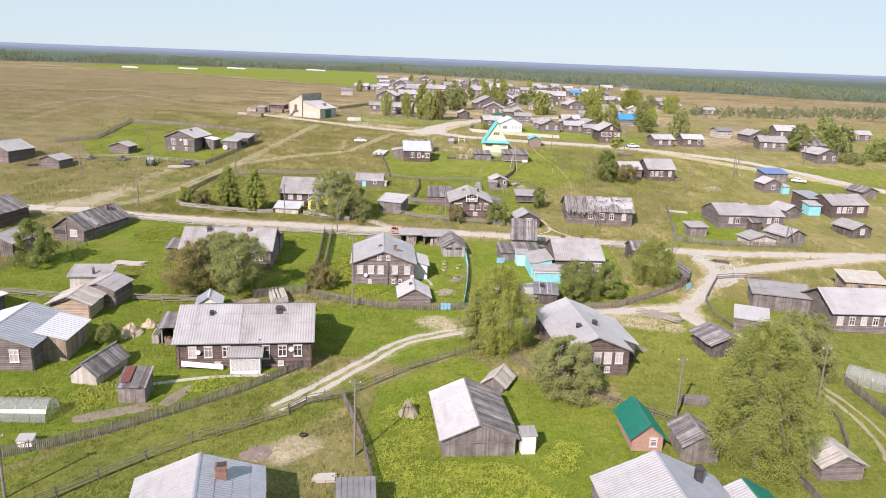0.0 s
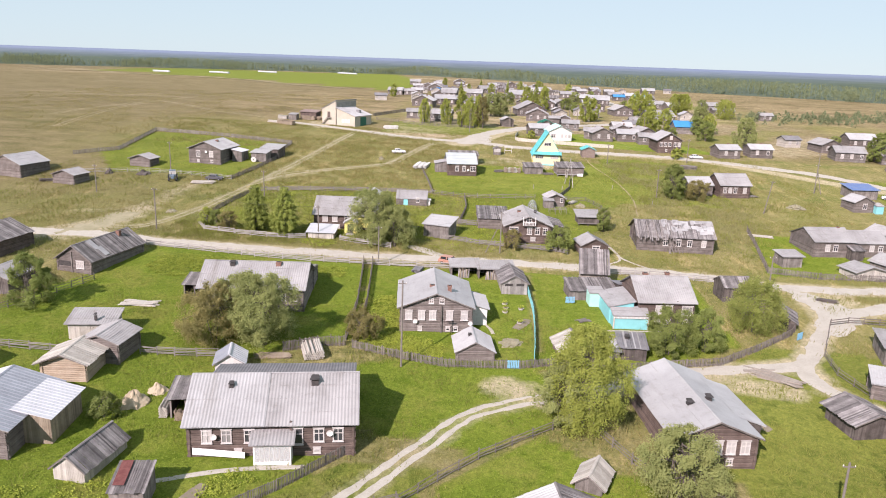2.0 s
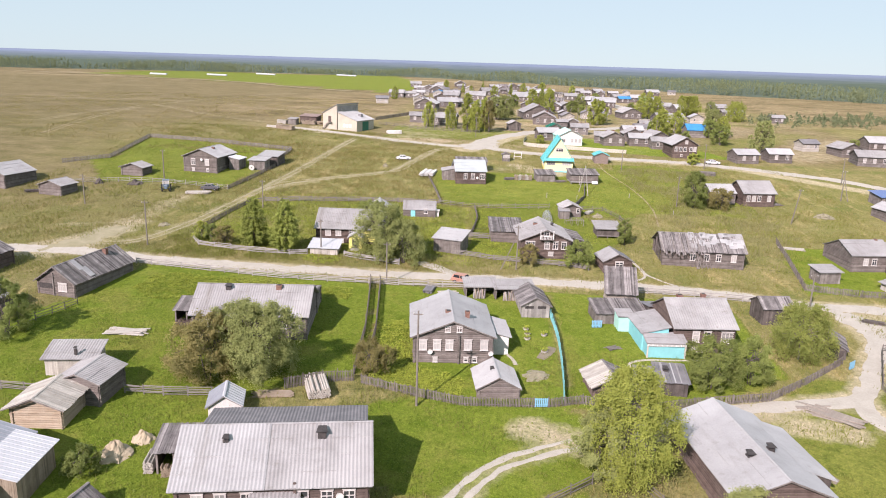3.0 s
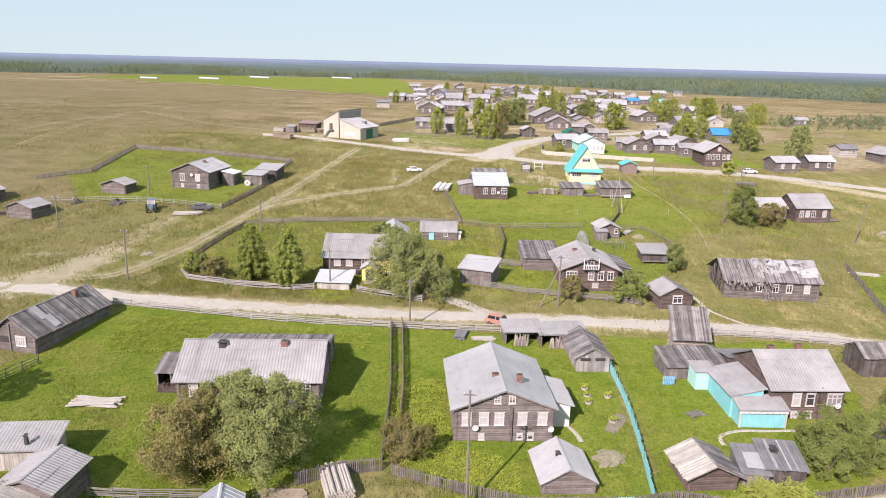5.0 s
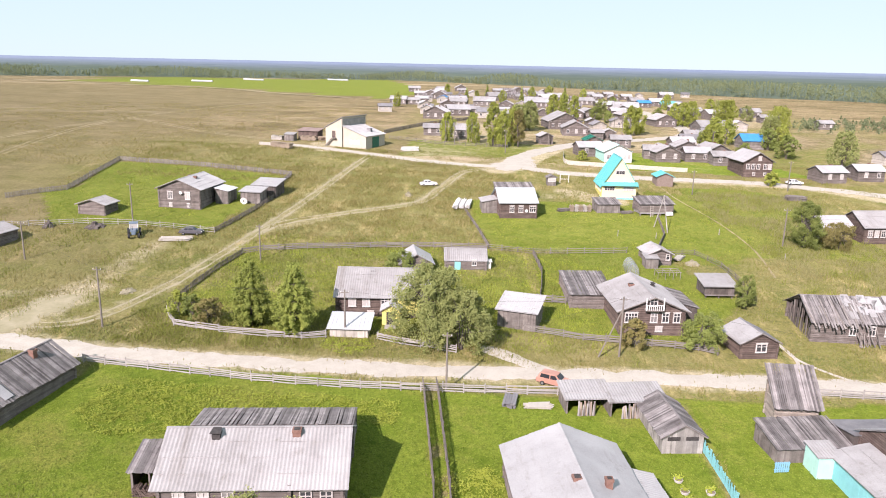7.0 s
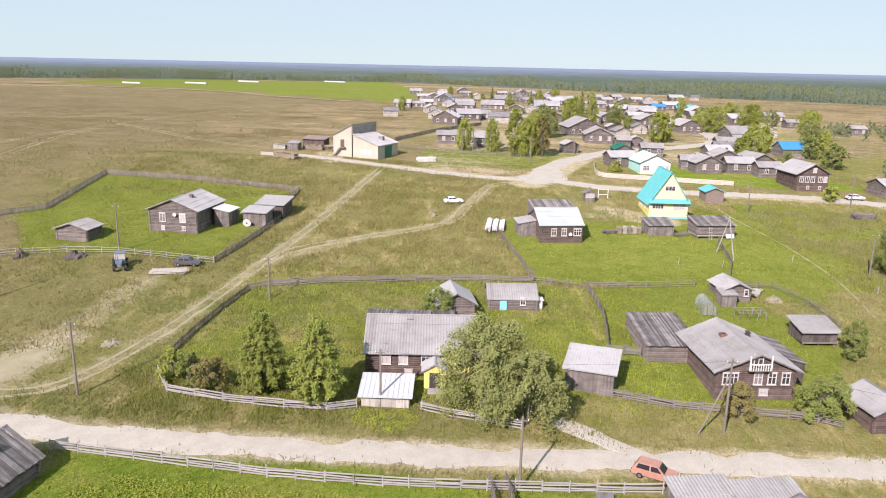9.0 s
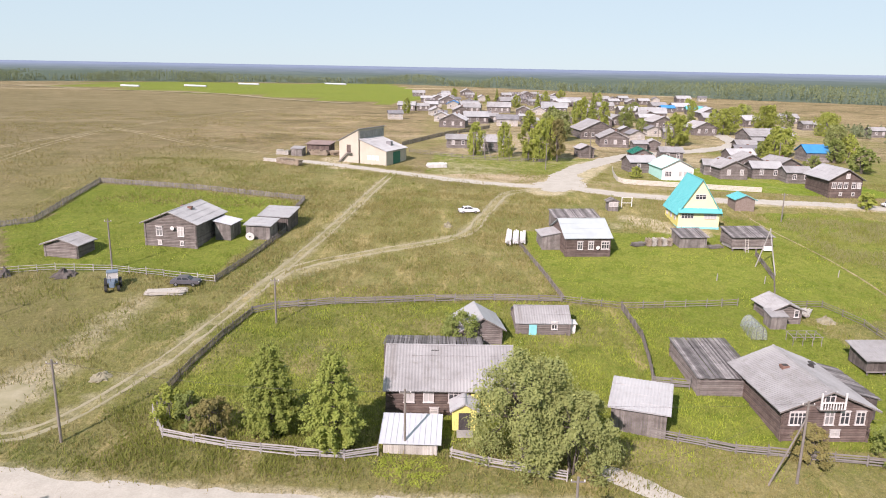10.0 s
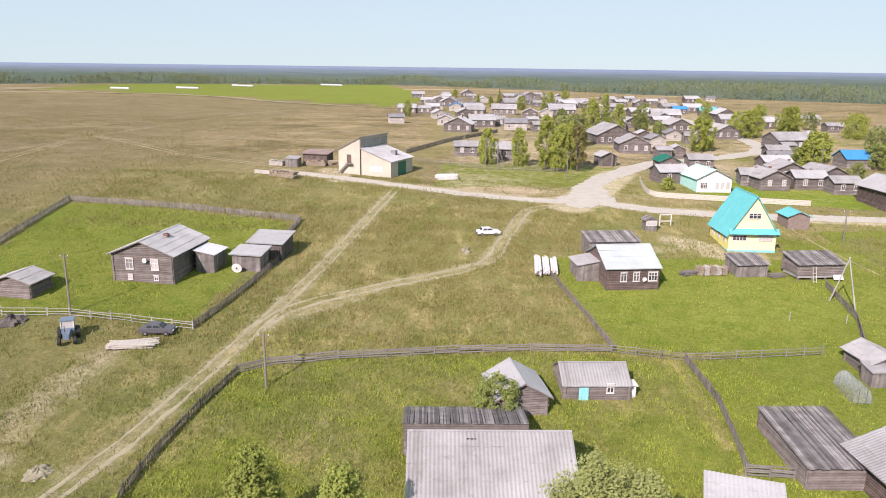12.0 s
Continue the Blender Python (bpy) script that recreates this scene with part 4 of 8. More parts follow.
for pts, wd in (([(-38, 70), (-31, 74)], 2.0), ([(-30, 74), (-28.5, 79)], 1.6), ([(2, 121), (4, 125)], 1.6), ([(27, 100), (30, 97)], 1.8)):
    strip("soil_bed", "bare dug garden bed", pts, wd, "earth", 0.07, rag=0.25, cat="garden bed")

# far woods: the edge of the forest and its canopy to the skyline
EDGE_X = (-4800, -2000, -900, -539, -447, -320, -127, 0, 118, 196, 280, 328, 700, 2000, 4800)
EDGE_Y = (300, 600, 800, 885, 965, 1035, 1095, 975, 815, 715, 660, 615, 480, 300, 200)


def wood_edge(x):
    return np.interp(x, EDGE_X, EDGE_Y)


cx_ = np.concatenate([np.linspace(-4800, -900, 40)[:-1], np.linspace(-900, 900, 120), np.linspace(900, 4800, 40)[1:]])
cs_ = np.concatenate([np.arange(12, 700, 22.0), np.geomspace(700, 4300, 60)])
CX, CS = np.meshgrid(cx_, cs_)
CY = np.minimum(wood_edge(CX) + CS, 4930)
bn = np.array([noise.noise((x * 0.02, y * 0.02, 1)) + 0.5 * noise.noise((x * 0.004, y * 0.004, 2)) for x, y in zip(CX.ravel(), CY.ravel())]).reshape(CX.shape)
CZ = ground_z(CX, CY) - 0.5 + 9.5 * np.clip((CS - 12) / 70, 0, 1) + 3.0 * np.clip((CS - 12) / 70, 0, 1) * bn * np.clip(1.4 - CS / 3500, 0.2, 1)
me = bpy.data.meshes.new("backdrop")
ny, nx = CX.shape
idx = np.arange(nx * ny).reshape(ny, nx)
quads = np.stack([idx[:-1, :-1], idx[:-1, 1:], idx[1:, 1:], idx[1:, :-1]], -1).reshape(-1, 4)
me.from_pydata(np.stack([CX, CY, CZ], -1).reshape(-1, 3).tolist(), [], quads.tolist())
m, nt, b = nodes_of("hazed_distant_forest")
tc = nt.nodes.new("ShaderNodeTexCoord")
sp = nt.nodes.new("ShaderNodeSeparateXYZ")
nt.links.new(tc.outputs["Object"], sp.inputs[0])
# distance haze painted into the forest's colour: bluer towards the skyline
haze_far = ramp(nt, sp.outputs["Y"], 1000, 3400)
col = mixc(nt, haze_far, (0.100, 0.128, 0.098), (0.205, 0.245, 0.330))
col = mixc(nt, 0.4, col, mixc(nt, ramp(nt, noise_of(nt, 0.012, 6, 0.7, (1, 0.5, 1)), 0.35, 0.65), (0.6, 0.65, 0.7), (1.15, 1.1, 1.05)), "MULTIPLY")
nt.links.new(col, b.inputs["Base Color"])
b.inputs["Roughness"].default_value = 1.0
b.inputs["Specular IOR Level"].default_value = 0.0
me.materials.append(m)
tagged(new("backdrop", me), "forest reaching to the skyline, painted bluer with haze", "forest", kind="structure")


# ---- the houses, from the near ground to the far ----
GREY2 = ("slate", "slate")
WHITE2 = ("slate_white", "slate_white")
OLD2 = ("roof_plank", "roof_plank")

house("house", "house with a white and a blue-grey sheet roof slope", -18.3, 52.0, 15, 10.2, 10.4, 3.0, 1.8, "g", mats=("slate_white", "metal_blue"), roof=("seam", "slate"),
      chims=((1.9, 2.4, 0.7, "brick", 0.9),), wins=(("r", -2, 2.0), ("r", 2, 2.0)))
house("shed", "small grey felt-roofed shed beside a fence", -5.9, 56.6, 8, 3.2, 4.0, 1.9, 0.5, "p", "board", "plank_grey", "seam", ("slate_dark",), cat="shed", over=0.2)
hs = house("house", "white-roofed house with a broad blue-grey slope", 21.7, 55.2, 5, 11.0, 10.6, 3.3, 2.5, "g", mats=("slate_white", "metal_blue"), roof=("slate", "slate"),
           chims=((3.0, 2.8, 0.1, "metal", 0.6),), wins=(("l", -2, 1.9), ("l", 2, 1.9)))
house("house_wing", "low white-roofed wing with a green ridge", 29.8, 55.0, 5, 4.6, 10.0, 2.6, 1.2, "g", mats=("slate_white", "green_metal"), roof=("slate", "seam"), cat="house")
house("shed", "brick shed with a dark green sheet roof", 23.3, 73.7, 3, 3.3, 6.0, 1.7, 1.4, "g", "siding", "brick_rose", "seam", ("green_metal", "green_metal"), cat="shed",
      wins=(("f", 0.6, 1.05, 0.6, 0.7, 1, 0.06),))
house("shed", "weathered board shed with a grey board roof", 28.6, 71.4, 3, 3.6, 4.6, 2.0, 1.1, "g", "board", "plank_grey", "plank", OLD2, cat="shed", over=0.35)
barn = house("barn", "weathered board barn, half its roof white sheets, half old boards", 4.6, 73.0, 8, 7.6, 10.6, 2.0, 1.6, "g", "board", "plank_grey", ("slate", "plank"), ("slate_white", "roof_plank"), cat="barn", over=0.35)
part("beam_board", Buf().box(-3.6, 3.2, -0.16, -0.06, 1.55, 1.65), M["plank_grey"], barn, at=pose(0, -5.3, 0))
house("privy", "white-painted board privy against the barn", 10.45, 69.4, 8, 1.5, 1.5, 2.0, 0.25, "p", "board", "white", "seam", ("slate",), cat="privy", over=0.15)
house("woodshed", "tiny old board shed with a steep pale board roof", 8.2, 84.2, -22, 2.6, 3.6, 0.8, 1.0, "g", "board", "plank_grey", "plank", ("plank_pale", "plank_pale"), cat="shed", over=0.35)
n8 = house("house", "dark log house under a wide pale sheet roof", 20.1, 96.0, 7, 8.5, 15.0, 3.4, 1.75, "g", wm="log_brown", roof="felt", mats=WHITE2, over=0.6, end=0.6,
           wins=(("f", 0.2, 2.3, 0.8, 1.25, -2), ("f", 1.6, 2.3, 0.8, 1.25, -2), ("f", 3.1, 2.3, 0.8, 1.25), ("f", 1.6, 0.75, 0.5, 0.5), ("f", -2.0, 2.3, 0.8, 1.25)), chims=((-1.2, -3.0, 0.0, "metal", 0.6), (1.3, -2.0, 0.1, "metal", 0.6)))
house("house_wing", "side porch of the dark log house under a pale roof", 25.4, 97.8, 7, 2.6, 9.4, 2.5, 0.9, "pl", "board", "plank_dark", "felt", ("slate_white",), cat="house", over=0.4)

# the long house with the glazed porch
L1 = house("house", "long brown log house under a ribbed grey sheet roof", -24.4, 89.7, 9, 16.0, 10.4, 3.2, 2.7, "s", wm="log_brown", mats=("slate", "slate"), over=0.7, end=0.6,
           wins=(("f", -6.3, 2.0, 0.8, 1.2), ("f", -4.4, 2.0, 0.8, 1.2), ("f", -2.2, 2.0, 0.8, 1.2), ("f", 4.6, 2.0, 0.85, 1.25), ("f", 6.5, 2.0, 0.85, 1.25), ("f", 2.5, 1.9, 0.9, 1.6, 1), ("f", 4.4, 0.55, 0.5, 0.35, 1), ("f", -3.3, 0.55, 0.5, 0.35, 1)),
           chims=((-4.4, -1.6, -0.2, "metal", 0.45), (4.0, -1.2, 0.1, "metal", 0.75)), bays=(("f", 1.9),))
part("roof_slope", roof_slope("slate", (-8.62, -5.96, 3.58), (-0.6, -5.96, 3.58), (-8.62, -0.05, 6.67), (-0.6, -0.05, 6.67)), M["slate_white"], L1, "newer pale sheets over half the slope")
part("weatherboard", Buf().slab((-7.6, -5.95, 0.70), (-2.6, -5.95, 0.15), (-2.6, -5.8, 0.75), (-7.6, -5.8, 1.35), 0.04), M["cloth"], L1, "white painted board along the wall")
house("barn_wing", "rear barn of the long log house under dark sheets", -25.2, 96.2, 9, 15.2, 4.4, 3.1, 0.8, "pf", "log", "log_grey", "slate", ("slate_dark",), cat="barn", over=0.3)
po = house("porch", "glazed white porch under a grey sheet roof", -23.3, 84.0, 9, 3.6, 2.3, 2.2, 0.7, "p", "siding", "white", "slate", ("slate",), cat="porch", over=0.4)
for i in range(7):
    part("pane", Buf().box(-1.65 + i * 0.48, -1.25 + i * 0.48, -1.27, -1.2, 0.5, 2.0), M["poly"], po)
house("woodshelter", "open lean-to with stacked firewood under dark boards", -35.0, 92.2, 9, 3.3, 4.0, 2.2, 0.5, "p", "board", "plank_dark", "plank", OLD2, cat="shelter", over=0.35, skip="f")
house("outhouse", "small white hut with a pale sheet roof", -33.8, 102.0, 14, 3.4, 3.4, 1.7, 1.1, "g", "board", "white", "seam", ("metal_blue", "metal_white"), cat="hut", over=0.3, wins=(("f", 0.0, 1.0, 0.8, 0.7),))

# the log house behind the big willows
house("house", "long grey log house under a ribbed grey roof", -37.7, 126.2, 5, 15.0, 9.6, 3.0, 2.5, "s", mats=GREY2, over=0.7, end=0.6,
      wins=(("f", -5.9, 2.0, 0.8, 1.2), ("f", -3.9, 2.0, 0.8, 1.2), ("f", -1.9, 2.0, 0.8, 1.2), ("f", 4.5, 2.0, 0.85, 1.25), ("f", 6.2, 2.0, 0.85, 1.25)),
      chims=((-3.6, -0.9, 0.25, "metal", 0.7), (3.3, -0.7, 0.3, "brick", 0.7)), bays=(("f", 3.2),))
house("barn_wing", "rear barn under dark old boards", -38.2, 133.3, 5, 14.9, 4.4, 2.5, 0.7, "pf", "log", "log_grey", "plank", OLD2, cat="barn", over=0.3)
house("woodshelter", "open board lean-to full of split firewood", -47.4, 126.4, 5, 3.2, 4.0, 2.0, 0.6, "p", "board", "plank_dark", "plank", OLD2, cat="shelter", over=0.3, skip="f")

# the tall gabled house
L3 = house("house", "tall brown log house with white windows and pale roof", -10.2, 124.2, 6, 10.0, 12.2, 3.6, 2.0, "g", wm="log_grey", roof="felt", mats=WHITE2, over=0.6, end=0.6,
           wins=(("f", -3.9, 2.45, 0.8, 1.15, -2), ("f", -2.1, 2.45, 0.8, 1.15, -2), ("f", -0.5, 2.45, 0.8, 1.15, -2), ("f", 1.9, 2.45, 0.8, 1.15, -2), ("f", 4.0, 2.45, 0.8, 1.15, -2), ("f", -0.75, 4.6, 0.5, 0.6, 2, 0.1), ("f", 0.75, 4.6, 0.5, 0.6, 2, 0.1), ("f", -2.3, 0.5, 0.4, 0.4, 2), ("f", 1.7, 0.5, 0.4, 0.4, 1), ("f", 2.8, 0.5, 0.5, 0.5, 1)),
           chims=((-0.5, -2.3, 0.1, "brick", 0.7), (2.0, -2.8, 0.2, "brick", 0.55)), bays=(("f", 0.7),))
house("side_porch", "white side porch with a yellow door and pale roof", -3.7, 124.6, 6, 2.2, 6.0, 2.4, 0.6, "pl", "siding", "white", "slate", ("slate_white",), cat="porch", over=0.4)
house("bath_house", "small log bath house with a pale sheet roof", -4.1, 112.4, 7, 4.7, 5.4, 1.2, 1.3, "g", wm="log_grey", mats=WHITE2, cat="bath house", over=0.4, chims=((-0.5, 0.0, 0.1, "metal", 0.4),))
sg = house("shed", "grey siding shed with two slit windows", 1.9, 139.3, 6, 4.2, 7.6, 1.9, 1.2, "g", "board", "plank_silver", "plank", OLD2, cat="shed", over=0.3)
for u in (-1.0, 0.9):
    part("slit_window", Buf().box(u - 0.65, u + 0.65, -3.88, -3.82, 1.45, 1.85), M["soot_and_shade"], sg)
for x_, w_ in ((-6.3, 5.0), (-0.9, 6.2)):
    o = house("open_shed", "open-fronted board shed with a pale patched roof", x_, 144.2, 8, w_, 3.2, 1.65, 0.5, "p", "board", "plank_grey", "slate", ("slate",), cat="shed", over=0.35, skip="f")
    for k in range(11):
        u, e_, top = -w_ / 2 + 1.1 + k * 0.19 + rng.uniform(-0.05, 0.05), rng.uniform(-0.22, 0.22), rng.uniform(1.1, 1.75)
        part("leaning_board", Buf().slab((u, -2.2 + rng.uniform(-0.1, 0.1), 0), (u + 0.17, -2.15, 0), (u + 0.17 + e_, -1.75, top), (u + e_, -1.75, top), 0.04), M[("plank_silver", "plank_tan", "plank_grey")[k * 5 % 3]], o)

# the two-storey log barn and the turquoise veranda
house("granary", "tall pale log granary with an old board roof", 16.2, 143.4, -3, 4.2, 3.0, 2.6, 2.3, "p", wm="log_pale", roof="plank", mats=OLD2, cat="barn", over=0.7, end=0.55)
house("low_barn", "low grey board barn under old roof boards", 14.8, 137.4, 8, 7.6, 4.4, 1.5, 0.8, "p", "board", "plank_grey", "plank", OLD2, cat="barn", over=0.3)
house("house", "dark log house with white windows and a grey roof", 24.5, 131.6, 5, 8.2, 9.6, 3.3, 2.4, "s", wm="log_brown", mats=GREY2, over=0.7, end=0.5,
      wins=(("f", -1.2, 2.1, 0.8, 1.3, 1), ("f", 0.4, 2.1, 0.8, 1.3, 1), ("f", 3.2, 2.1, 1.5, 1.2, 3), ("f", -1.2, 0.5, 0.7, 0.5, 1), ("f", 0.3, 0.5, 0.7, 0.5, 1), ("f", 3.0, 0.5, 0.6, 0.5, 1)), chims=((-2.0, 0.6, 0.4, "brick", 0.7), (1.8, 1.5, 0.3, "brick", 0.6)), bays=(("f", 1.5),))
house("barn_wing", "rear barn of the veranda house under dark sheets", 24.4, 138.6, 5, 10.5, 4.2, 2.0, 0.7, "pf", "board", "plank_dark", "felt", ("slate_dark",), cat="barn", over=0.3)
v1 = house("veranda", "turquoise board veranda with white trim", 17.8, 129.8, 5, 3.6, 7.2, 2.5, 0.8, "pr", "board", "turq", "felt", ("slate",), cat="veranda", over=0.3)
v2 = house("veranda", "turquoise glazed veranda under a low grey roof", 19.15, 125.2, 4, 5.1, 2.2, 2.0, 0.5, "p", "board", "turq", "felt", ("slate",), cat="veranda", over=0.3)
for u in (-2.58, 2.58):
    part("corner_board", Buf().box(u - 0.09, u + 0.09, -1.24, -1.12, -0.2, 2.0), M["fence_cream"], v2, "cream corner board")
part("trim", Buf().box(-2.7, 2.7, -1.30, -1.22, 1.72, 2.0), M["white"], v2)
for k in range(8):
    part("pane", Buf().box(-2.55 + k * 0.65, -2.05 + k * 0.65, -1.33, -1.29, 1.75, 1.97), M["poly"], v2)
house("entry_shed", "mint-painted entry shed beside the veranda", 15.2, 133.6, 5, 2.2, 2.4, 2.2, 0.3, "p", "board", "mint", "slate", ("slate",), cat="shed", over=0.2)
house("shed", "low log shed with a pale board gable roof", 9.7, 113.7, 8.6, 4.6, 3.9, 1.45, 1.1, "g", "log", "log_brown", "plank", ("plank_pale", "roof_plank"), cat="shed", over=0.6, end=0.8)
ds = house("shed", "old dark board shed with a striped patched roof", 17.6, 115.4, -4, 3.6, 4.4, 1.6, 0.5, "p", "board", "plank_dark", "plank", ("slate_dark",), cat="shed", over=0.3, chims=((-0.6, 0.4, 0.3, "metal", 0.6),))
for k, (u0, u1, mk) in enumerate(((-1.1, -0.8, "slate"), (0.2, 0.35, "slate_white"), (0.9, 1.05, "slate"))):
    part("roof_strip", Buf().slab((u0, -2.4, 1.91), (u1, -2.4, 1.91), (u1, 2.3, 2.45), (u0, 2.3, 2.45), 0.03), M[mk], ds, "pale sheet strip on the dark roof")
da = house("annex", "low board annex with a grey and white patched roof", 14.6, 115.0, -4, 2.4, 4.6, 1.2, 0.5, "p", "board", "plank_grey", "seam", ("slate_dark",), cat="annex", over=0.25)
part("roof_patch", Buf().slab((-0.7, -1.6, 1.63), (1.2, -1.7, 1.63), (1.1, 0.9, 1.92), (-0.6, 0.9, 1.92), 0.03), M["slate_white"], da, "pale sheet on the annex roof")
house("shed", "old grey board shed beside the lane", 39.4, 141.0, 6, 4.6, 4.4, 2.5, 1.2, "s", "board", "plank_dark", "plank", OLD2, cat="shed", over=0.3)
house("lean_to", "narrow steep board roof over a wood store", 44.7, 130.5, 70, 6.0, 2.2, 1.1, 1.2, "p", "board", "plank_dark", "plank", OLD2, cat="shelter", over=0.3)

# the west side
lw = house("house", "low long log house under an old board roof", -69.1, 138.6, -10.3, 6.3, 13.4, 2.2, 2.2, "g", wm="log_grey", roof="plank", mats=OLD2, over=0.5, end=0.6, wins=(("f", 1.2, 1.35, 1.3, 1.0, 4),), chims=((0.8, 3.6, 0.4, "brick", 0.6),))
# a dark box on the wall stands for the shade inside the porch
part("porch_gap", Buf().box(-2.9, -0.5, -6.86, -6.8, 1.05, 1.85), M["soot_and_shade"], lw, "dark box for the shade in the open porch")
part("porch_post", Buf().box(-0.5, -0.3, -6.95, -6.75, -0.3, 3.6), M["plank_grey"], lw)
kx = 2.2 / 3.15
for v0, v1, u0, u1 in ((-3.9, -2.9, 0.2, 2.0), (-3.4, -2.3, 1.7, 3.4)):
    part("roof_sheet", Buf().slab((u1, v0, 4.82 - u1 * kx), (u1, v1, 4.86 - u1 * kx), (u0, v1, 4.86 - u0 * kx), (u0, v0, 4.82 - u0 * kx), 0.03), M["slate_white"], lw, "loose pale sheet on the roof boards")
house("barn", "dark log barn with an old board roof", -90.5, 141.0, -8, 9.0, 9.0, 2.8, 2.0, "g", wm="log_brown", roof="plank", mats=OLD2, over=0.4, cat="barn")
house("shed", "dark board shed with a pale sheet roof", -77.0, 124.0, -5, 6.0, 6.0, 2.4, 1.2, "g", "board", "plank_dark", "slate", GREY2, cat="shed")
house("bath_house", "pale log bath house with a board roof", -51.8, 98.6, 4, 5.0, 4.6, 2.2, 1.0, "g", wm="log_tan", roof="plank", mats=("plank_pale", "plank_pale"), cat="bath house", over=0.7, end=0.8)
house("log_barn", "log barn with a flat pale sheet roof", -50.0, 104.0, -3, 4.8, 5.0, 2.6, 0.9, "g", wm="log_grey", mats=GREY2, cat="barn", over=0.5)
house("shed", "whitewashed shed with a grey sheet roof and pipe", -54.8, 109.4, 8, 5.8, 3.2, 2.0, 0.8, "p", "board", "plank_pale", "slate", GREY2, cat="shed", over=0.4, chims=((0.6, -1.2, 0.4, "metal", 0.3),))
house("shed", "small dark shed with a white sheet roof", -65.5, 97.0, -10, 5.0, 5.0, 2.0, 0.8, "pl", "board", "plank_dark", "seam", ("metal_white",), cat="shed", over=0.4)
house("house", "grey log house under galvanised roof sheets", -53.2, 85.0, 4, 9.4, 9.6, 3.1, 1.5, "g", wm="log_grey", roof="seam", mats=("metal_white", "metal_blue"), over=0.8, wins=(("f", 2.8, 1.7, 0.9, 1.3),))
house("board_wing", "tan board wing with a white sheet roof", -47.4, 86.6, 4, 3.2, 6.4, 2.7, 0.8, "pl", "board", "plank_tan", "seam", ("metal_white",), cat="shed", over=0.4)
house("shed", "whitewashed shed with an old board roof", -40.2, 81.0, -8, 3.2, 6.4, 1.3, 1.3, "g", "board", "plank_pale", "plank", OLD2, cat="shed", over=0.3)
sh = house("shed", "small grey board shed with a rusty roof patch", -33.7, 76.0, 8, 2.9, 3.4, 1.8, 0.8, "p", "board", "plank_grey", "plank", OLD2, cat="shed", over=0.2)
part("roof_patch", Buf().slab((-1.3, -1.2, 2.31), (-0.3, -1.2, 2.31), (-0.3, 1.7, 3.01), (-1.3, 1.7, 3.01), 0.03), M["red_rust"], sh, "rusty red sheet on the roof")

# the east side
house("house", "grey log house with many windows and a pale roof", 67.6, 113.6, 3, 12.0, 9.4, 2.9, 2.3, "s", wm="log_grey", mats=WHITE2, over=0.7, wins=tuple(("f", -5 + 1.9 * i, 1.7, 0.75, 1.1) for i in range(6)), chims=((-2.5, 0.3, 0.1, "metal", 0.6), (0.8, 0.5, 0.3, "metal", 0.6)))
house("barn", "long grey board barn with a pale roof edge", 58.0, 119.5, -14, 9.0, 6.5, 2.5, 0.45, "p", "board", "plank_grey", "slate", ("slate",), cat="barn", over=0.4)
house("open_shed", "tan board shed with a pale flat roof", 76.5, 128.5, -6, 6.6, 5.0, 2.4, 0.7, "p", "board", "plank_tan", "seam", ("plank_pale",), cat="shed", over=0.5)
house("shed", "small log shed with a pale sheet roof", 48.8, 108.0, -20, 4.4, 3.8, 2.0, 0.7, "p", "log", "log_grey", "slate", WHITE2, cat="shed", over=0.4)
house("shed", "grey board shed with an old board roof", 40.8, 99.3, 12, 5.0, 5.0, 1.9, 1.0, "g", "board", "plank_dark", "plank", OLD2, cat="shed", over=0.6)
house("shed", "old log shed with a pale board gable roof", 42.2, 69.6, 9, 4.3, 4.5, 1.7, 1.0, "g", "log", "log_grey", "plank", ("plank_pale", "plank_pale"), cat="shed", over=0.5)
house("house", "dark log house with a grey roof", 67.9, 173.0, 8, 8.2, 8.8, 3.0, 1.9, "s", wm="log_grey", mats=GREY2, wins=(("f", -1.4, 1.8, 0.8, 1.1), ("f", 0.3, 1.8, 0.8, 1.1)), chims=((3, 0, 0.3),))
house("house_wing", "low log wing with a pale roof", 75.9, 173.9, 8, 7.6, 7.8, 2.7, 1.7, "s", wm="log_grey", mats=GREY2, wins=(("f", 0.3, 1.7, 0.8, 1.0), ("f", 2.2, 1.7, 0.8, 1.0)), cat="house")
house("porch", "dark board porch on the front of the log house", 72.6, 167.9, 8, 2.6, 1.8, 2.0, 0.5, "p", "board", "plank_dark", "plank", OLD2, cat="porch", over=0.25)
house("granary", "small raised board granary with a pent roof", 56.9, 162.0, 10, 4.0, 3.2, 2.0, 0.45, "p", "board", "plank_grey", "slate", ("slate",), cat="shed", over=0.4)
house("shed", "grey shed with a pale lopsided roof", 69.3, 157.8, 13, 6.4, 4.6, 1.5, 0.9, "g", "board", "plank_pale", "felt", GREY2, cat="shed")
house("shed", "grey gabled shed with a pale roof", 76.9, 161.2, 22, 5.6, 6.2, 1.9, 1.3, "g", "board", "plank_grey", "felt", GREY2, cat="shed")
house("shed", "grey gabled log shed with a patched roof", 86.0, 182.8, 20, 4.8, 5.6, 1.9, 1.2, "g", "log", "log_grey", "slate", GREY2, cat="shed")
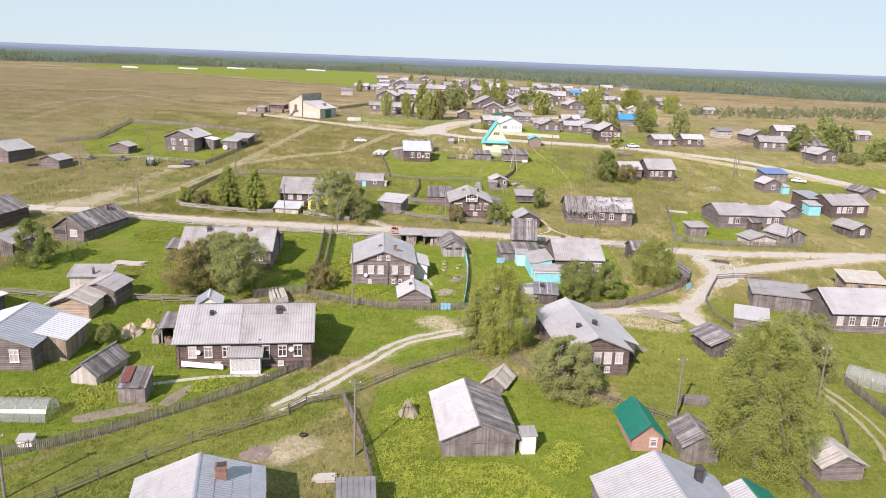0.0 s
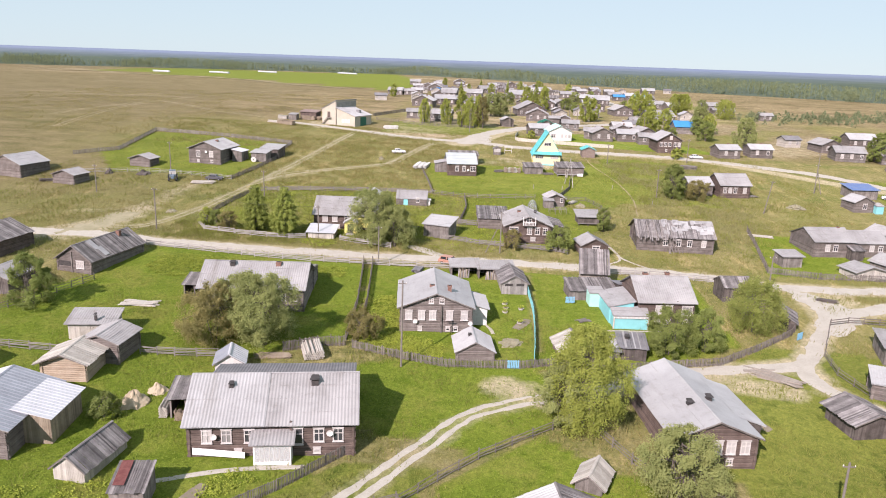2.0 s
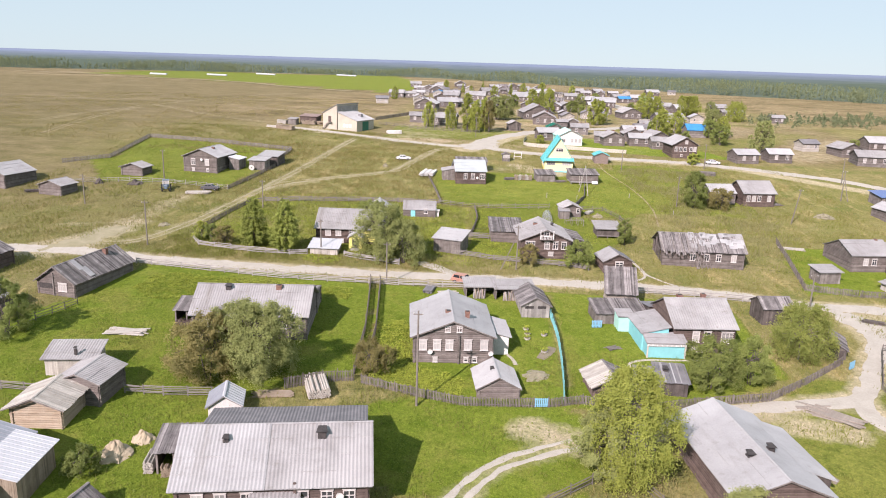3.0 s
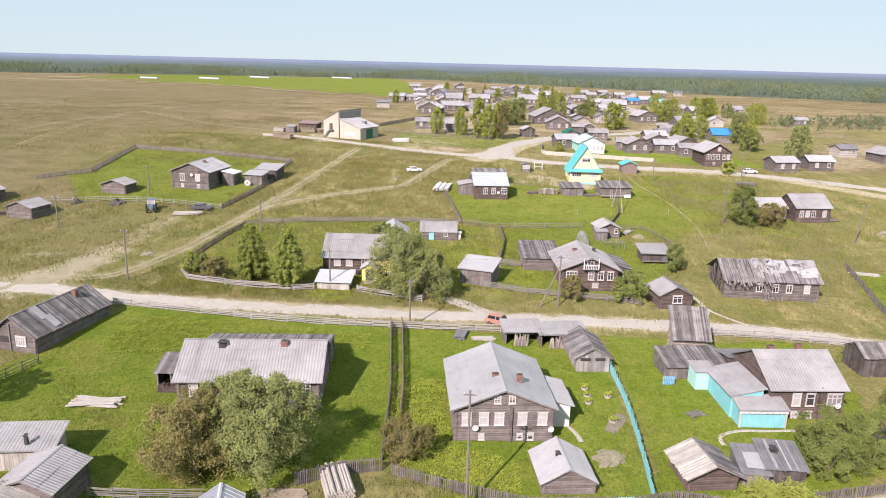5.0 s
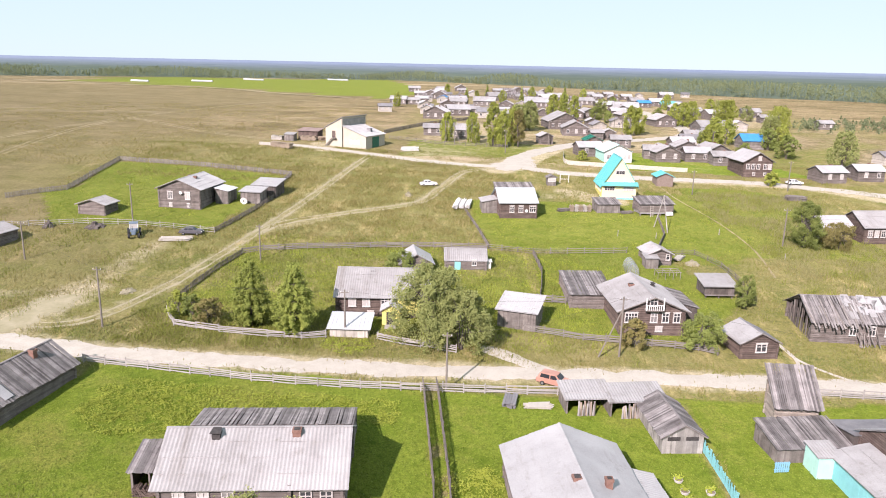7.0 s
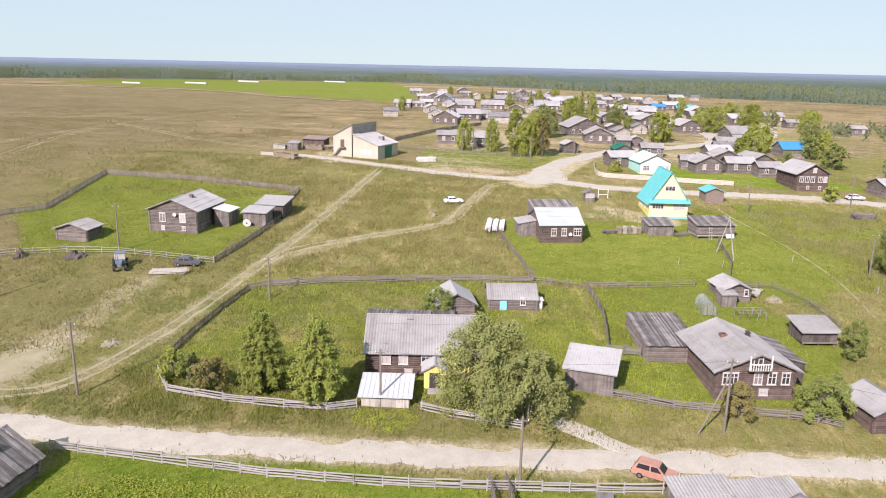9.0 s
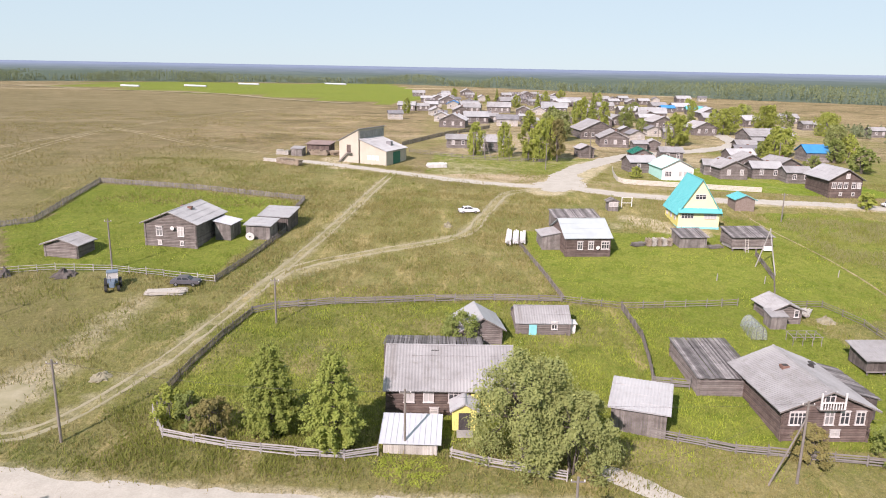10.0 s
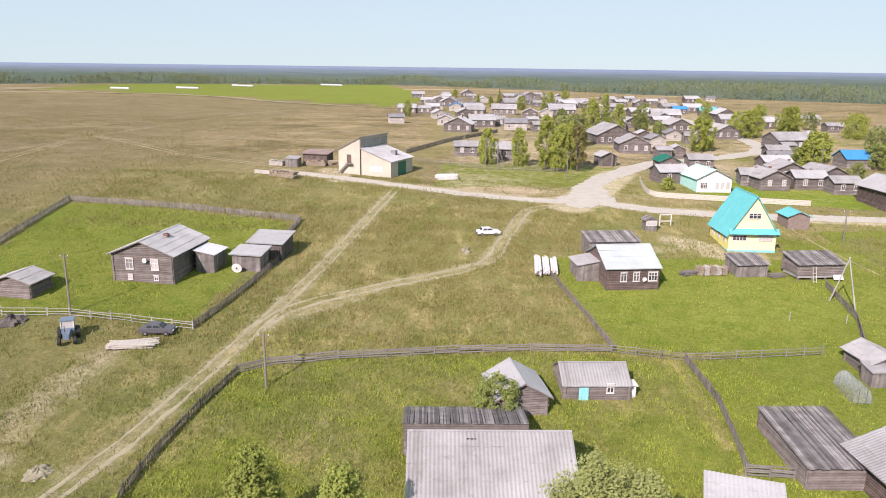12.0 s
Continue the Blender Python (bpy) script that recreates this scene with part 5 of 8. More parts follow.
house("house", "dark log house with white windows beside a turquoise annex", 101.6, 187.4, 12, 10.2, 8.6, 3.0, 1.9, "s", wm="log_brown", mats=GREY2, wins=(("f", -3.2, 1.8, 0.9, 1.2), ("f", -1.6, 1.8, 0.9, 1.2), ("f", 0.0, 1.8, 0.9, 1.2), ("f", 3.0, 1.8, 1.6, 1.1, 3)), chims=((-2, 0, 0.4), (2, 0, 0.4)))
house("house_wing", "dark rear wing with a low blue-grey roof", 95.3, 190.6, 12, 4.6, 6.4, 3.2, 0.8, "p", wm="log_brown", roof="seam", mats=("metal_blue",), cat="house", over=0.4)
house("annex", "turquoise board annex with a grey roof", 93.7, 185.0, 8, 3.2, 3.0, 2.4, 0.6, "p", "board", "turq", "slate", ("slate",), cat="annex", over=0.3)
house("shed", "low dark board shed with a grey roof", 95.9, 169.0, 14, 5.2, 6.4, 2.1, 1.2, "g", "board", "plank_dark", "slate", GREY2, cat="shed", wins=(("f", 0.0, 1.5, 0.9, 1.1),))
house("shed", "old dark board shed with a grey board roof", 117.2, 205.4, 18, 5.2, 6.0, 2.0, 1.1, "g", "board", "plank_grey", "plank", OLD2, cat="shed")
house("house", "small house with a white gable roof", 91.3, 207.2, 9, 4.8, 5.0, 2.5, 1.3, "g", wm="log_grey", mats=WHITE2, wins=(("f", 0.2, 1.5, 0.9, 1.1),))
house("shed", "shed with a faded blue roof", 97.9, 220.4, 6, 7.0, 5.4, 2.3, 0.8, "p", "board", "plank_grey", "seam", ("blue_faded",), cat="shed")
house("annex", "small turquoise board porch with a grey roof", 95.2, 205.0, 8, 1.9, 2.2, 1.9, 0.4, "p", "board", "turq", "slate", ("slate",), cat="porch", over=0.2)

# the ruined house
ru = house("ruined_house", "derelict log house with a broken board roof and loose sheets", 35.8, 169.8, -1, 14.8, 8.6, 2.8, 2.2, "s", wm="log_grey", roof="plank", mats=OLD2, over=0.6, wins=(("f", 0.6, 1.75), ("f", 2.8, 1.75), ("f", 5.6, 1.75), ("f", -2.0, 1.75)), skip="l")
for k in range(36):
    u, v = rng.uniform(-2.6, 6.6), rng.uniform(0.15, 0.95)
    s_ = rng.uniform(0.7, 1.6)
    y0, y1 = -4.9 + 4.9 * v, min(-4.9 + 4.9 * v + rng.uniform(0.8, 1.5), 0.1)
    zz = lambda q: 2.80 + 0.45 - 0.3 + (q + 4.9) * 2.2 / 4.3 + 0.30
    part("roof_sheet", Buf().slab((u, y0, zz(y0)), (u + s_, y0, zz(y0) + rng.uniform(-.04, .06)), (u + s_, y1, zz(y1)), (u, y1, zz(y1)), 0.02), M["slate_white" if k % 2 else "slate"], ru)
for k in range(24):      # boards that slid down over the broken eave
    u = -7.5 + k * 0.31 + rng.uniform(-0.1, 0.1)
    y0, tilt = rng.uniform(-6.1, -4.9), rng.uniform(-0.5, 0.5)
    y1 = rng.uniform(-2.6, -0.2)
    part("loose_board", Buf().slab((u, y0, zz(y0) + rng.uniform(-0.25, 0.05)), (u + 0.2, y0, zz(y0) - 0.05), (u + 0.2 + tilt, y1, zz(y1) + rng.uniform(0, 0.12)), (u + tilt, y1, zz(y1) + 0.05), 0.035), M["roof_plank" if k % 3 else "plank_grey"], ru)
for k in range(30):      # what is left of the end wall: uneven boards between leaning posts
    y0 = -4.25 + k * 0.285
    full = 2.9 + (1 - abs(y0) / 4.3) * 2.2
    if k % 7 == 0:
        part("post", Buf().beam((-7.3, y0, -0.2), (-7.3 + rng.uniform(-0.3, 0.2), y0 + rng.uniform(-0.2, 0.2), full), 0.11, n=6), M["log_grey"], ru)
    elif rng.random() < 0.82:
        z1 = full * rng.choice((0.55, 0.75, 0.95, 1.0, 1.0))
        w_, lean = rng.uniform(0.16, 0.26), rng.uniform(-0.12, 0.12)
        part("end_board", Buf().slab((-7.42, y0, -0.2), (-7.42, y0 + w_, -0.2), (-7.40 + lean, y0 + w_, z1), (-7.40 + lean, y0, z1 - rng.uniform(0, 0.3)), 0.035), M["plank_dark" if k % 3 else "plank_grey"], ru)
for k in range(12):
    u = rng.uniform(-1.4, 1.4)
    part("fallen_plank", Buf().beam((u, -5.2 - rng.uniform(0, 1), 0.05), (u + rng.uniform(-1, 1), -4.3, rng.uniform(1.0, 2.6)), 0.07, n=4), M["plank_grey"], ru)

# the gabled house across the road
bh = house("house", "brown log house with a balcony gable and grey roof", 5.6, 170.6, 4, 8.8, 11.2, 3.5, 1.85, "g", wm="log_brown", mats=GREY2, over=0.8, end=0.7,
      wins=(("f", -3.0, 2.5, 1.6, 1.2, 4), ("f", 0.2, 2.5, 0.8, 1.2), ("f", 1.8, 2.5, 0.8, 1.2), ("f", 3.4, 2.5, 0.8, 1.2), ("f", 1.0, 0.9, 0.8, 0.5, 2), ("f", 0.0, 4.75, 0.9, 0.9, 2)), chims=((-1.3, 1.0, -0.1, "brick", 0.7), (2.2, 2.0, -0.3, "metal", 0.5)))
bal = part("balcony", Buf().box(-1.3, 1.3, -6.5, -5.7, 3.75, 3.87), M["plank_grey"], bh, "small white-railed gable balcony")
for u in (-1.22, 1.22):
    part("post", Buf().box(u - 0.07, u + 0.07, -6.48, -6.34, 3.87, 5.6), M["white"], bal)
part("rail", Buf().box(-1.3, 1.3, -6.5, -6.42, 4.55, 4.65), M["white"], bal)
for k in range(9):
    part("baluster", Buf().box(-1.15 + k * 0.28, -1.05 + k * 0.28, -6.47, -6.43, 3.87, 4.55), M["white"], bal)
house("low_barn", "low grey barn with a flat board roof", -1.3, 178.0, 3, 6.2, 9.4, 2.0, 0.8, "p", "log", "log_grey", "plank", OLD2, cat="barn", over=0.4)
house("lean_to", "open lean-to against the brown house", 11.8, 173.5, 4, 3.0, 8.0, 2.2, 0.8, "pl", "board", "plank_dark", "plank", OLD2, cat="shelter", over=0.3)
house("shed", "tall grey board shed with a pale pent roof", -12.1, 166.9, -17, 5.4, 4.8, 2.5, 0.9, "p", "board", "plank_grey", "slate", WHITE2, cat="shed", over=0.4)
house("shed", "grey board shed with a white window", 18.3, 161.8, 8, 4.9, 5.2, 2.2, 1.25, "g", "log", "log_brown", "felt", ("slate", "slate_dark"), cat="shed", over=0.5, wins=(("f", 0.2, 1.5, 1.3, 1.0, 2),))
rg = house("granary", "small board granary raised on posts, with a pale roof", 20.0, 181.6, 4, 4.6, 3.8, 1.3, 0.7, "p", "board", "plank_dark", "slate", ("slate",), cat="shed", over=0.5, m=pose(20.0, 181.6, gz(20.0, 180) + 0.75, 0, 0, 4))
for u in (-2.1, 0.0, 2.1):
    for v in (-1.7, 1.7):
        part("stilt", Buf().beam((u, v, -1.2), (u, v, -0.2), 0.14, 0.12, 7), M["log_grey"], rg)
part("floor_beam", Buf().box(-2.4, 2.4, -2.05, -1.92, -0.32, -0.12), M["plank_grey"], rg)
house("bath_house", "small log bath house with a pale roof", 13.8, 196.0, 6, 3.9, 4.6, 1.9, 0.9, "g", wm="log_grey", mats=GREY2, cat="bath house", over=0.6, wins=(("f", 1.4, 1.4, 0.5, 0.8, 1),))
house("porch", "little board porch of the bath house", 12.2, 192.7, 6, 2.2, 2.0, 1.7, 0.4, "p", "board", "plank_grey", "slate", ("slate",), cat="porch", over=0.2)

# the corrugated house among the trees
corr = house("house", "log house with a ribbed grey roof and yellow porch", -32.0, 171.4, 2, 12.8, 9.6, 2.6, 2.6, "s", wm="log_brown", mats=GREY2, over=0.7, end=0.5,
             wins=(("f", -4.2, 2.0, 0.9, 1.3), ("f", -2.2, 2.0, 0.9, 1.3), ("f", 0.4, 2.0, 0.9, 1.3), ("f", -1.6, 0.5, 0.7, 0.5, 1)), chims=((-1.6, -0.4, -0.2, "metal", 0.6),))
part("yellow_panel", Buf().box(2.2, 5.6, -4.98, -4.9, 0.5, 2.5), M["yellow"], corr, "bright yellow board panel")
house("barn_wing", "old board barn behind the log house", -34.0, 178.6, 2, 11.0, 4.8, 2.1, 0.9, "pf", "log", "log_grey", "plank", OLD2, cat="barn", over=0.3)
pp = house("porch", "yellow and green entrance porch with a small gable", -30.3, 164.9, 2, 2.4, 2.2, 2.2, 0.7, "g", "board", "yellow", "slate", WHITE2, cat="porch", over=0.3)
part("door", Buf().box(-0.6, 0.6, -1.2, -1.14, 0.1, 1.95), M["soot_and_shade"], pp)
part("step", Buf().box(-0.8, 0.8, -2.4, -1.1, -0.2, 0.12), M["concrete"], pp)
house("shed", "whitewashed shed with a white sheet roof beside the fence", -35.4, 161.2, 0, 5.1, 3.8, 1.05, 0.7, "p", "board", "plank_pale", "seam", ("metal_white", "metal_white"), cat="shed", over=0.4)
house("shed", "log shed with a white gable roof", -28.6, 186.0, 10, 4.8, 5.6, 2.0, 1.4, "g", wm="log_grey", roof="felt", mats=WHITE2, cat="shed", over=0.6)
cs = house("cottage", "low log cottage with a turquoise door and grey roof", -20.2, 189.6, 3, 6.8, 5.4, 1.4, 1.4, "s", wm="log_grey", mats=GREY2, cat="cottage", over=0.3, wins=(("f", 1.4, 1.2, 0.6, 0.8, 2),))
part("door", Buf().box(-1.9, -0.9, -2.95, -2.86, 0.0, 1.4), M["turq"], cs, "turquoise door")
part("side_entry", Buf().box(3.45, 4.3, -2.3, -0.9, -0.2, 1.4).slab((3.4, -2.5, 1.5), (4.5, -2.5, 1.38), (4.5, -0.7, 1.38), (3.4, -0.7, 1.5), 0.06), M["white"], cs, "small white side entry")

# around the lawn
house("house", "brown log house under smooth pale blue-green sheets", -10.1, 222.6, 8, 7.5, 9.4, 3.0, 2.2, "s", wm="log_brown", roof="felt", mats=("sheet_pale", "sheet_pale"), over=0.5, wins=(("f", -1.4, 1.8), ("f", 0.5, 1.8), ("f", 3.0, 1.8, 1.2, 1.1, 3)), chims=((1.3, 2.0, -0.2),))
house("shed", "dark barn behind the house, part boards, part white sheets", -9.7, 233.5, 8, 8.4, 4.4, 2.6, 0.7, "p", "board", "plank_grey", "plank", ("roof_plank",), cat="shed", over=0.3)
house("annex", "plain board annex with a grey roof", -15.6, 223.0, 6, 3.2, 4.8, 2.3, 0.6, "pr", "board", "plank_grey", "slate", ("slate",), cat="annex", over=0.3)
yh = house("house", "bright yellow house with a steep turquoise roof", 15.0, 241.6, 0, 7.9, 9.2, 3.2, 6.2, "g", "siding", "yellow", "seam", ("teal", "teal"), over=0.5, end=0.5, front="yellow_front",
           wins=(("f", 0.0, 6.2, 1.9, 0.8, 3, 0.06, False), ("f", -2.2, 2.4, 2.2, 0.8, 4, 0.06, False), ("f", 2.2, 2.4, 2.2, 0.8, 4, 0.06, False), ("l", -2.8, 2.0, 0.9, 1.1, 2, 0.06, False), ("l", 0, 2.0, 0.9, 1.1, 2, 0.06, False), ("l", 2.8, 2.0, 0.9, 1.1, 2, 0.06, False)))
part("canopy", Buf().slab((-4.2, -5.6, 3.25), (4.2, -5.6, 3.25), (4.2, -4.66, 4.05), (-4.2, -4.66, 4.05), 0.08), M["teal"], yh, "turquoise canopy over the front windows")
part("plinth", Buf().box(-4.03, 4.03, -4.7, 4.7, -0.6, 0.35), M["turq"], yh)
house("shed", "old board shed with a grey roof", 10.3, 226.8, 9, 5.0, 3.8, 1.8, 0.7, "p", "board", "plank_grey", "plank", OLD2, cat="shed", over=0.3)
yb = house("granary", "long log barn raised on posts, with an old board roof", 20.4, 226.4, 8, 7.2, 4.0, 1.5, 0.8, "p", "log", "log_grey", "plank", OLD2, cat="barn", over=0.5, m=pose(20.4, 226.4, gz(20.4, 225) + 1.1, 0, 0, 8))
ld = part("ladder", Buf().beam((-1.5, -2.9, -1.3), (-1.35, -2.1, 1.2), 0.05, n=5).beam((-0.95, -2.9, -1.3), (-0.8, -2.1, 1.2), 0.05, n=5), M["plank_pale"], yb, "short pale wooden ladder")
for k in range(6):
    q = (k + 0.7) / 6.5
    part("rung", Buf().beam((-1.5 + 0.15 * q, -2.9 + 0.8 * q, -1.3 + 2.5 * q), (-0.95 + 0.15 * q, -2.9 + 0.8 * q, -1.3 + 2.5 * q), 0.035, n=5), M["plank_pale"], ld)
part("board", Buf().slab((2.0, -2.7, -0.9), (3.6, -2.7, -0.9), (3.6, -2.3, -0.2), (2.0, -2.3, -0.2), 0.04), M["white"], yb, "white board under the floor")
for u in (-3.4, -1.1, 1.1, 3.4):
    for v in (-1.8, 1.8):
        part("stilt", Buf().beam((u, v, -1.5), (u, v, -0.2), 0.16, 0.14, 7), M["log_grey"], yb)
house("kiosk", "small brown brick hut with a turquoise roof", 29.2, 253.6, 0, 4.0, 4.6, 2.4, 0.9, "g", "siding", "old_brick", "seam", ("teal", "teal"), cat="kiosk", over=0.4)
house("gazebo", "small grey summer house with open sides and dark roof", 0.4, 248.0, 4, 2.1, 2.2, 2.0, 0.5, "g", "board", "plank_grey", "plank", OLD2, cat="well house", over=0.3, wins=(("f", 0, 1.45, 1.7, 0.7, 2, 0.06, False),))

# the west yard
lh = house("house", "two-window log house with pale roof in a mown yard", -79.0, 219.9, -6, 8.8, 11.0, 4.0, 1.8, "g", wm="log_grey", mats=WHITE2, over=0.7, end=0.6,
           wins=(("f", -1.9, 2.6, 0.95, 1.35), ("f", 1.9, 2.6, 0.95, 1.35), ("f", -1.9, 0.7, 0.5, 0.5), ("f", 2.0, 0.7, 0.5, 0.5)), chims=((-0.6, 0.5, 0.1, "brick", 0.6), (1.2, -0.5, 0.1, "brick", 0.6)))
house("porch", "board porch with a pale sheet roof", -72.0, 221.0, -6, 2.8, 4.4, 2.6, 0.5, "pl", "board", "plank_grey", "seam", ("metal_white",), cat="porch", over=0.3)
house("shed", "low log shed with a pale roof", -94.4, 209.8, -6, 5.4, 4.2, 2.0, 0.9, "g", "log", "log_grey", "slate", GREY2, cat="shed", over=0.6)
house("shed", "board shed with a pale roof by the fence", -66.2, 221.6, -8, 4.4, 3.4, 2.3, 0.5, "p", "board", "plank_grey", "slate", WHITE2, cat="shed", over=0.4)
house("shed", "dark board shed with a grey roof by the fence", -64.6, 227.6, -8, 5.4, 5.0, 2.4, 0.8, "p", "board", "plank_dark", "slate", WHITE2, cat="shed", over=0.4)
house("shed", "grey log shed with a pale roof", -103.5, 190.0, -10, 5.5, 5.0, 2.2, 1.0, "g", "log", "log_grey", "slate", GREY2, cat="shed", over=0.5)
house("house", "house with a pale roof at the west edge", -120.0, 196.0, -12, 9.0, 9.0, 3.0, 2.0, "g", wm="log_grey", mats=WHITE2)

# the beige hall by the crossing
hb = house("hall", "beige plastered hall with a high pent roof", -58.4, 294.6, -22, 5.8, 14.0, 5.4, 3.0, "pr", "siding", "plaster", "slate", ("slate",), cat="hall", over=0.4)
hb2 = house("hall_wing", "beige hall wing with a green gate and pale roof", -52.2, 290.9, -22, 7.8, 11.5, 3.5, 2.6, "pl", "siding", "plaster", "slate", WHITE2, cat="hall", over=0.4)
part("clerestory", Buf().box(-6.6, 6.6, -0.14, -0.06, 6.3, 8.1), M["plank_silver"], hb, "grey board wall above the wing's roof", at=FACES["r"](5.8, 14.0))
part("door", Buf().box(-0.6, 0.6, -7.12, -7.04, 2.6, 4.6), M["log_brown"], hb, "brown upper door")
for k in range(8):
    part("step", Buf().box(-2.7 + 0.28 * k, -2.4 + 0.28 * k, -8.1, -7.06, 0.30 * k, 0.30 * k + 0.12), M["plank_grey"], hb, "outside wooden stair step")
part("landing", Buf().box(-0.5, 1.1, -8.1, -7.06, 2.40, 2.52), M["plank_grey"], hb)
part("roof_hatch", Buf().box(0.6, 1.9, 0.5, 1.6, 4.4, 5.6), M["slate_dark"], hb2, "dark hatch on the wing's roof")
part("gate", Buf().box(-2.0, 2.0, -0.12, -0.04, 0.0, 3.2), M["green_metal"], hb2, "green double gate", at=FACES["r"](7.8, 11.5))
for k in range(3):
    part("window_block", Buf().box(-1.6 + 1.2 * k, -0.7 + 1.2 * k, -5.82, -5.74, 1.2, 2.4), M["white"], hb2)
sk = house("open_shed", "open log store with a red-brown roof", -71.0, 301.4, -10, 6.4, 4.6, 2.5, 0.5, "p", "board", "log_brown", "slate", ("rose_sheet",), cat="shed", over=0.5)

# the mint house, the blue house and the dark house on the east road
house("house", "white house with a mint green roof", 22.5, 285.5, 6, 8.1, 10.0, 3.0, 2.0, "g", "siding", "mint", "slate", ("mint", "mint"), front="white", wins=tuple(("f", u, 1.6, 0.6, 1.1, 2, 0.06, False) for u in (-2.9, -2.1, 0.6, 1.9, 3.2)))
house("house", "house with a bright blue roof among trees", 76.3, 324.0, 4, 7.2, 7.0, 2.6, 2.0, "s", "siding", "plank_grey", "seam", ("blue_metal", "blue_metal"))
house("house", "dark log house with a pale roof on the road", 57.6, 272.2, 4, 7.5, 10.0, 4.2, 2.2, "g", wm="log_brown", mats=WHITE2, over=0.8, wins=tuple(("f", u, 2.8, 0.8, 1.1) for u in (-2.8, -1.4, 0, 1.9, 3.2)) + (("f", 0.3, 5.0, 0.7, 0.8), ("f", -1.0, 0.9, 0.5, 0.5, 1), ("f", 2.0, 0.9, 0.5, 0.5, 1)))
house("house", "log house with a grey roof beside dark bushes", 61.5, 215.6, 9, 7.7, 7.8, 3.0, 2.3, "s", wm="log_brown", mats=GREY2, wins=tuple(("f", u, 1.8) for u in (-2.8, -1.4, 0.0, 2.6)), over=0.6)
house("house_wing", "low pale-roofed wing behind dark bushes", 53.0, 215.2, 9, 6.0, 6.2, 2.6, 1.6, "s", wm="log_grey", mats=WHITE2, cat="house")


# ---- trees ----
def leaf_mesh(name, pts, nrm, size, material, seed, squash=1.0):
    """Many small leaf tufts, each a bent quad, at the points given."""
    g = np.random.default_rng(seed)
    n = len(pts)
    a = g.normal(size=(n, 3))
    d = nrm + 0.50 * a
    d /= np.linalg.norm(d, axis=1, keepdims=True)
    u = np.cross(d, g.normal(size=(n, 3)))
    u /= np.linalg.norm(u, axis=1, keepdims=True) + 1e-9
    v = np.cross(d, u)
    s = size * g.uniform(0.6, 1.4, (n, 1))
    c = pts
    quad = np.stack([c - u * s - v * s * 0.35, c + u * s * 0.2 - v * s * 0.7 + d * s * 0.25, c + u * s + v * s * 0.3, c - u * s * 0.1 + v * s * 0.75 + d * s * 0.2], 1)
    me = bpy.data.meshes.new(name)
    me.from_pydata(quad.reshape(-1, 3).tolist(), [], np.arange(4 * n).reshape(n, 4).tolist())
    me.materials.append(M[material])
    return me


TREES = {}
LEAF = {"birch": "leaf_birch", "olive": "leaf_olive", "willow": "leaf_willow", "rowan": "leaf_rowan", "dark": "leaf_dark", "cone": "leaf_pine", "spruce": "leaf_pine"}
TREE_WORDS = {"olive": "tall old birch with olive crown and browning leaves", "birch": "leafy birch with yellow-green crown and pale trunk", "willow": "broad grey-green willow with several stems", "rowan": "rowan tree with reddish autumn leaves",
              "dark": "dense dark green garden bush", "cone": "full dark green cone-shaped pine", "spruce": "slender dark spruce between the far houses"}


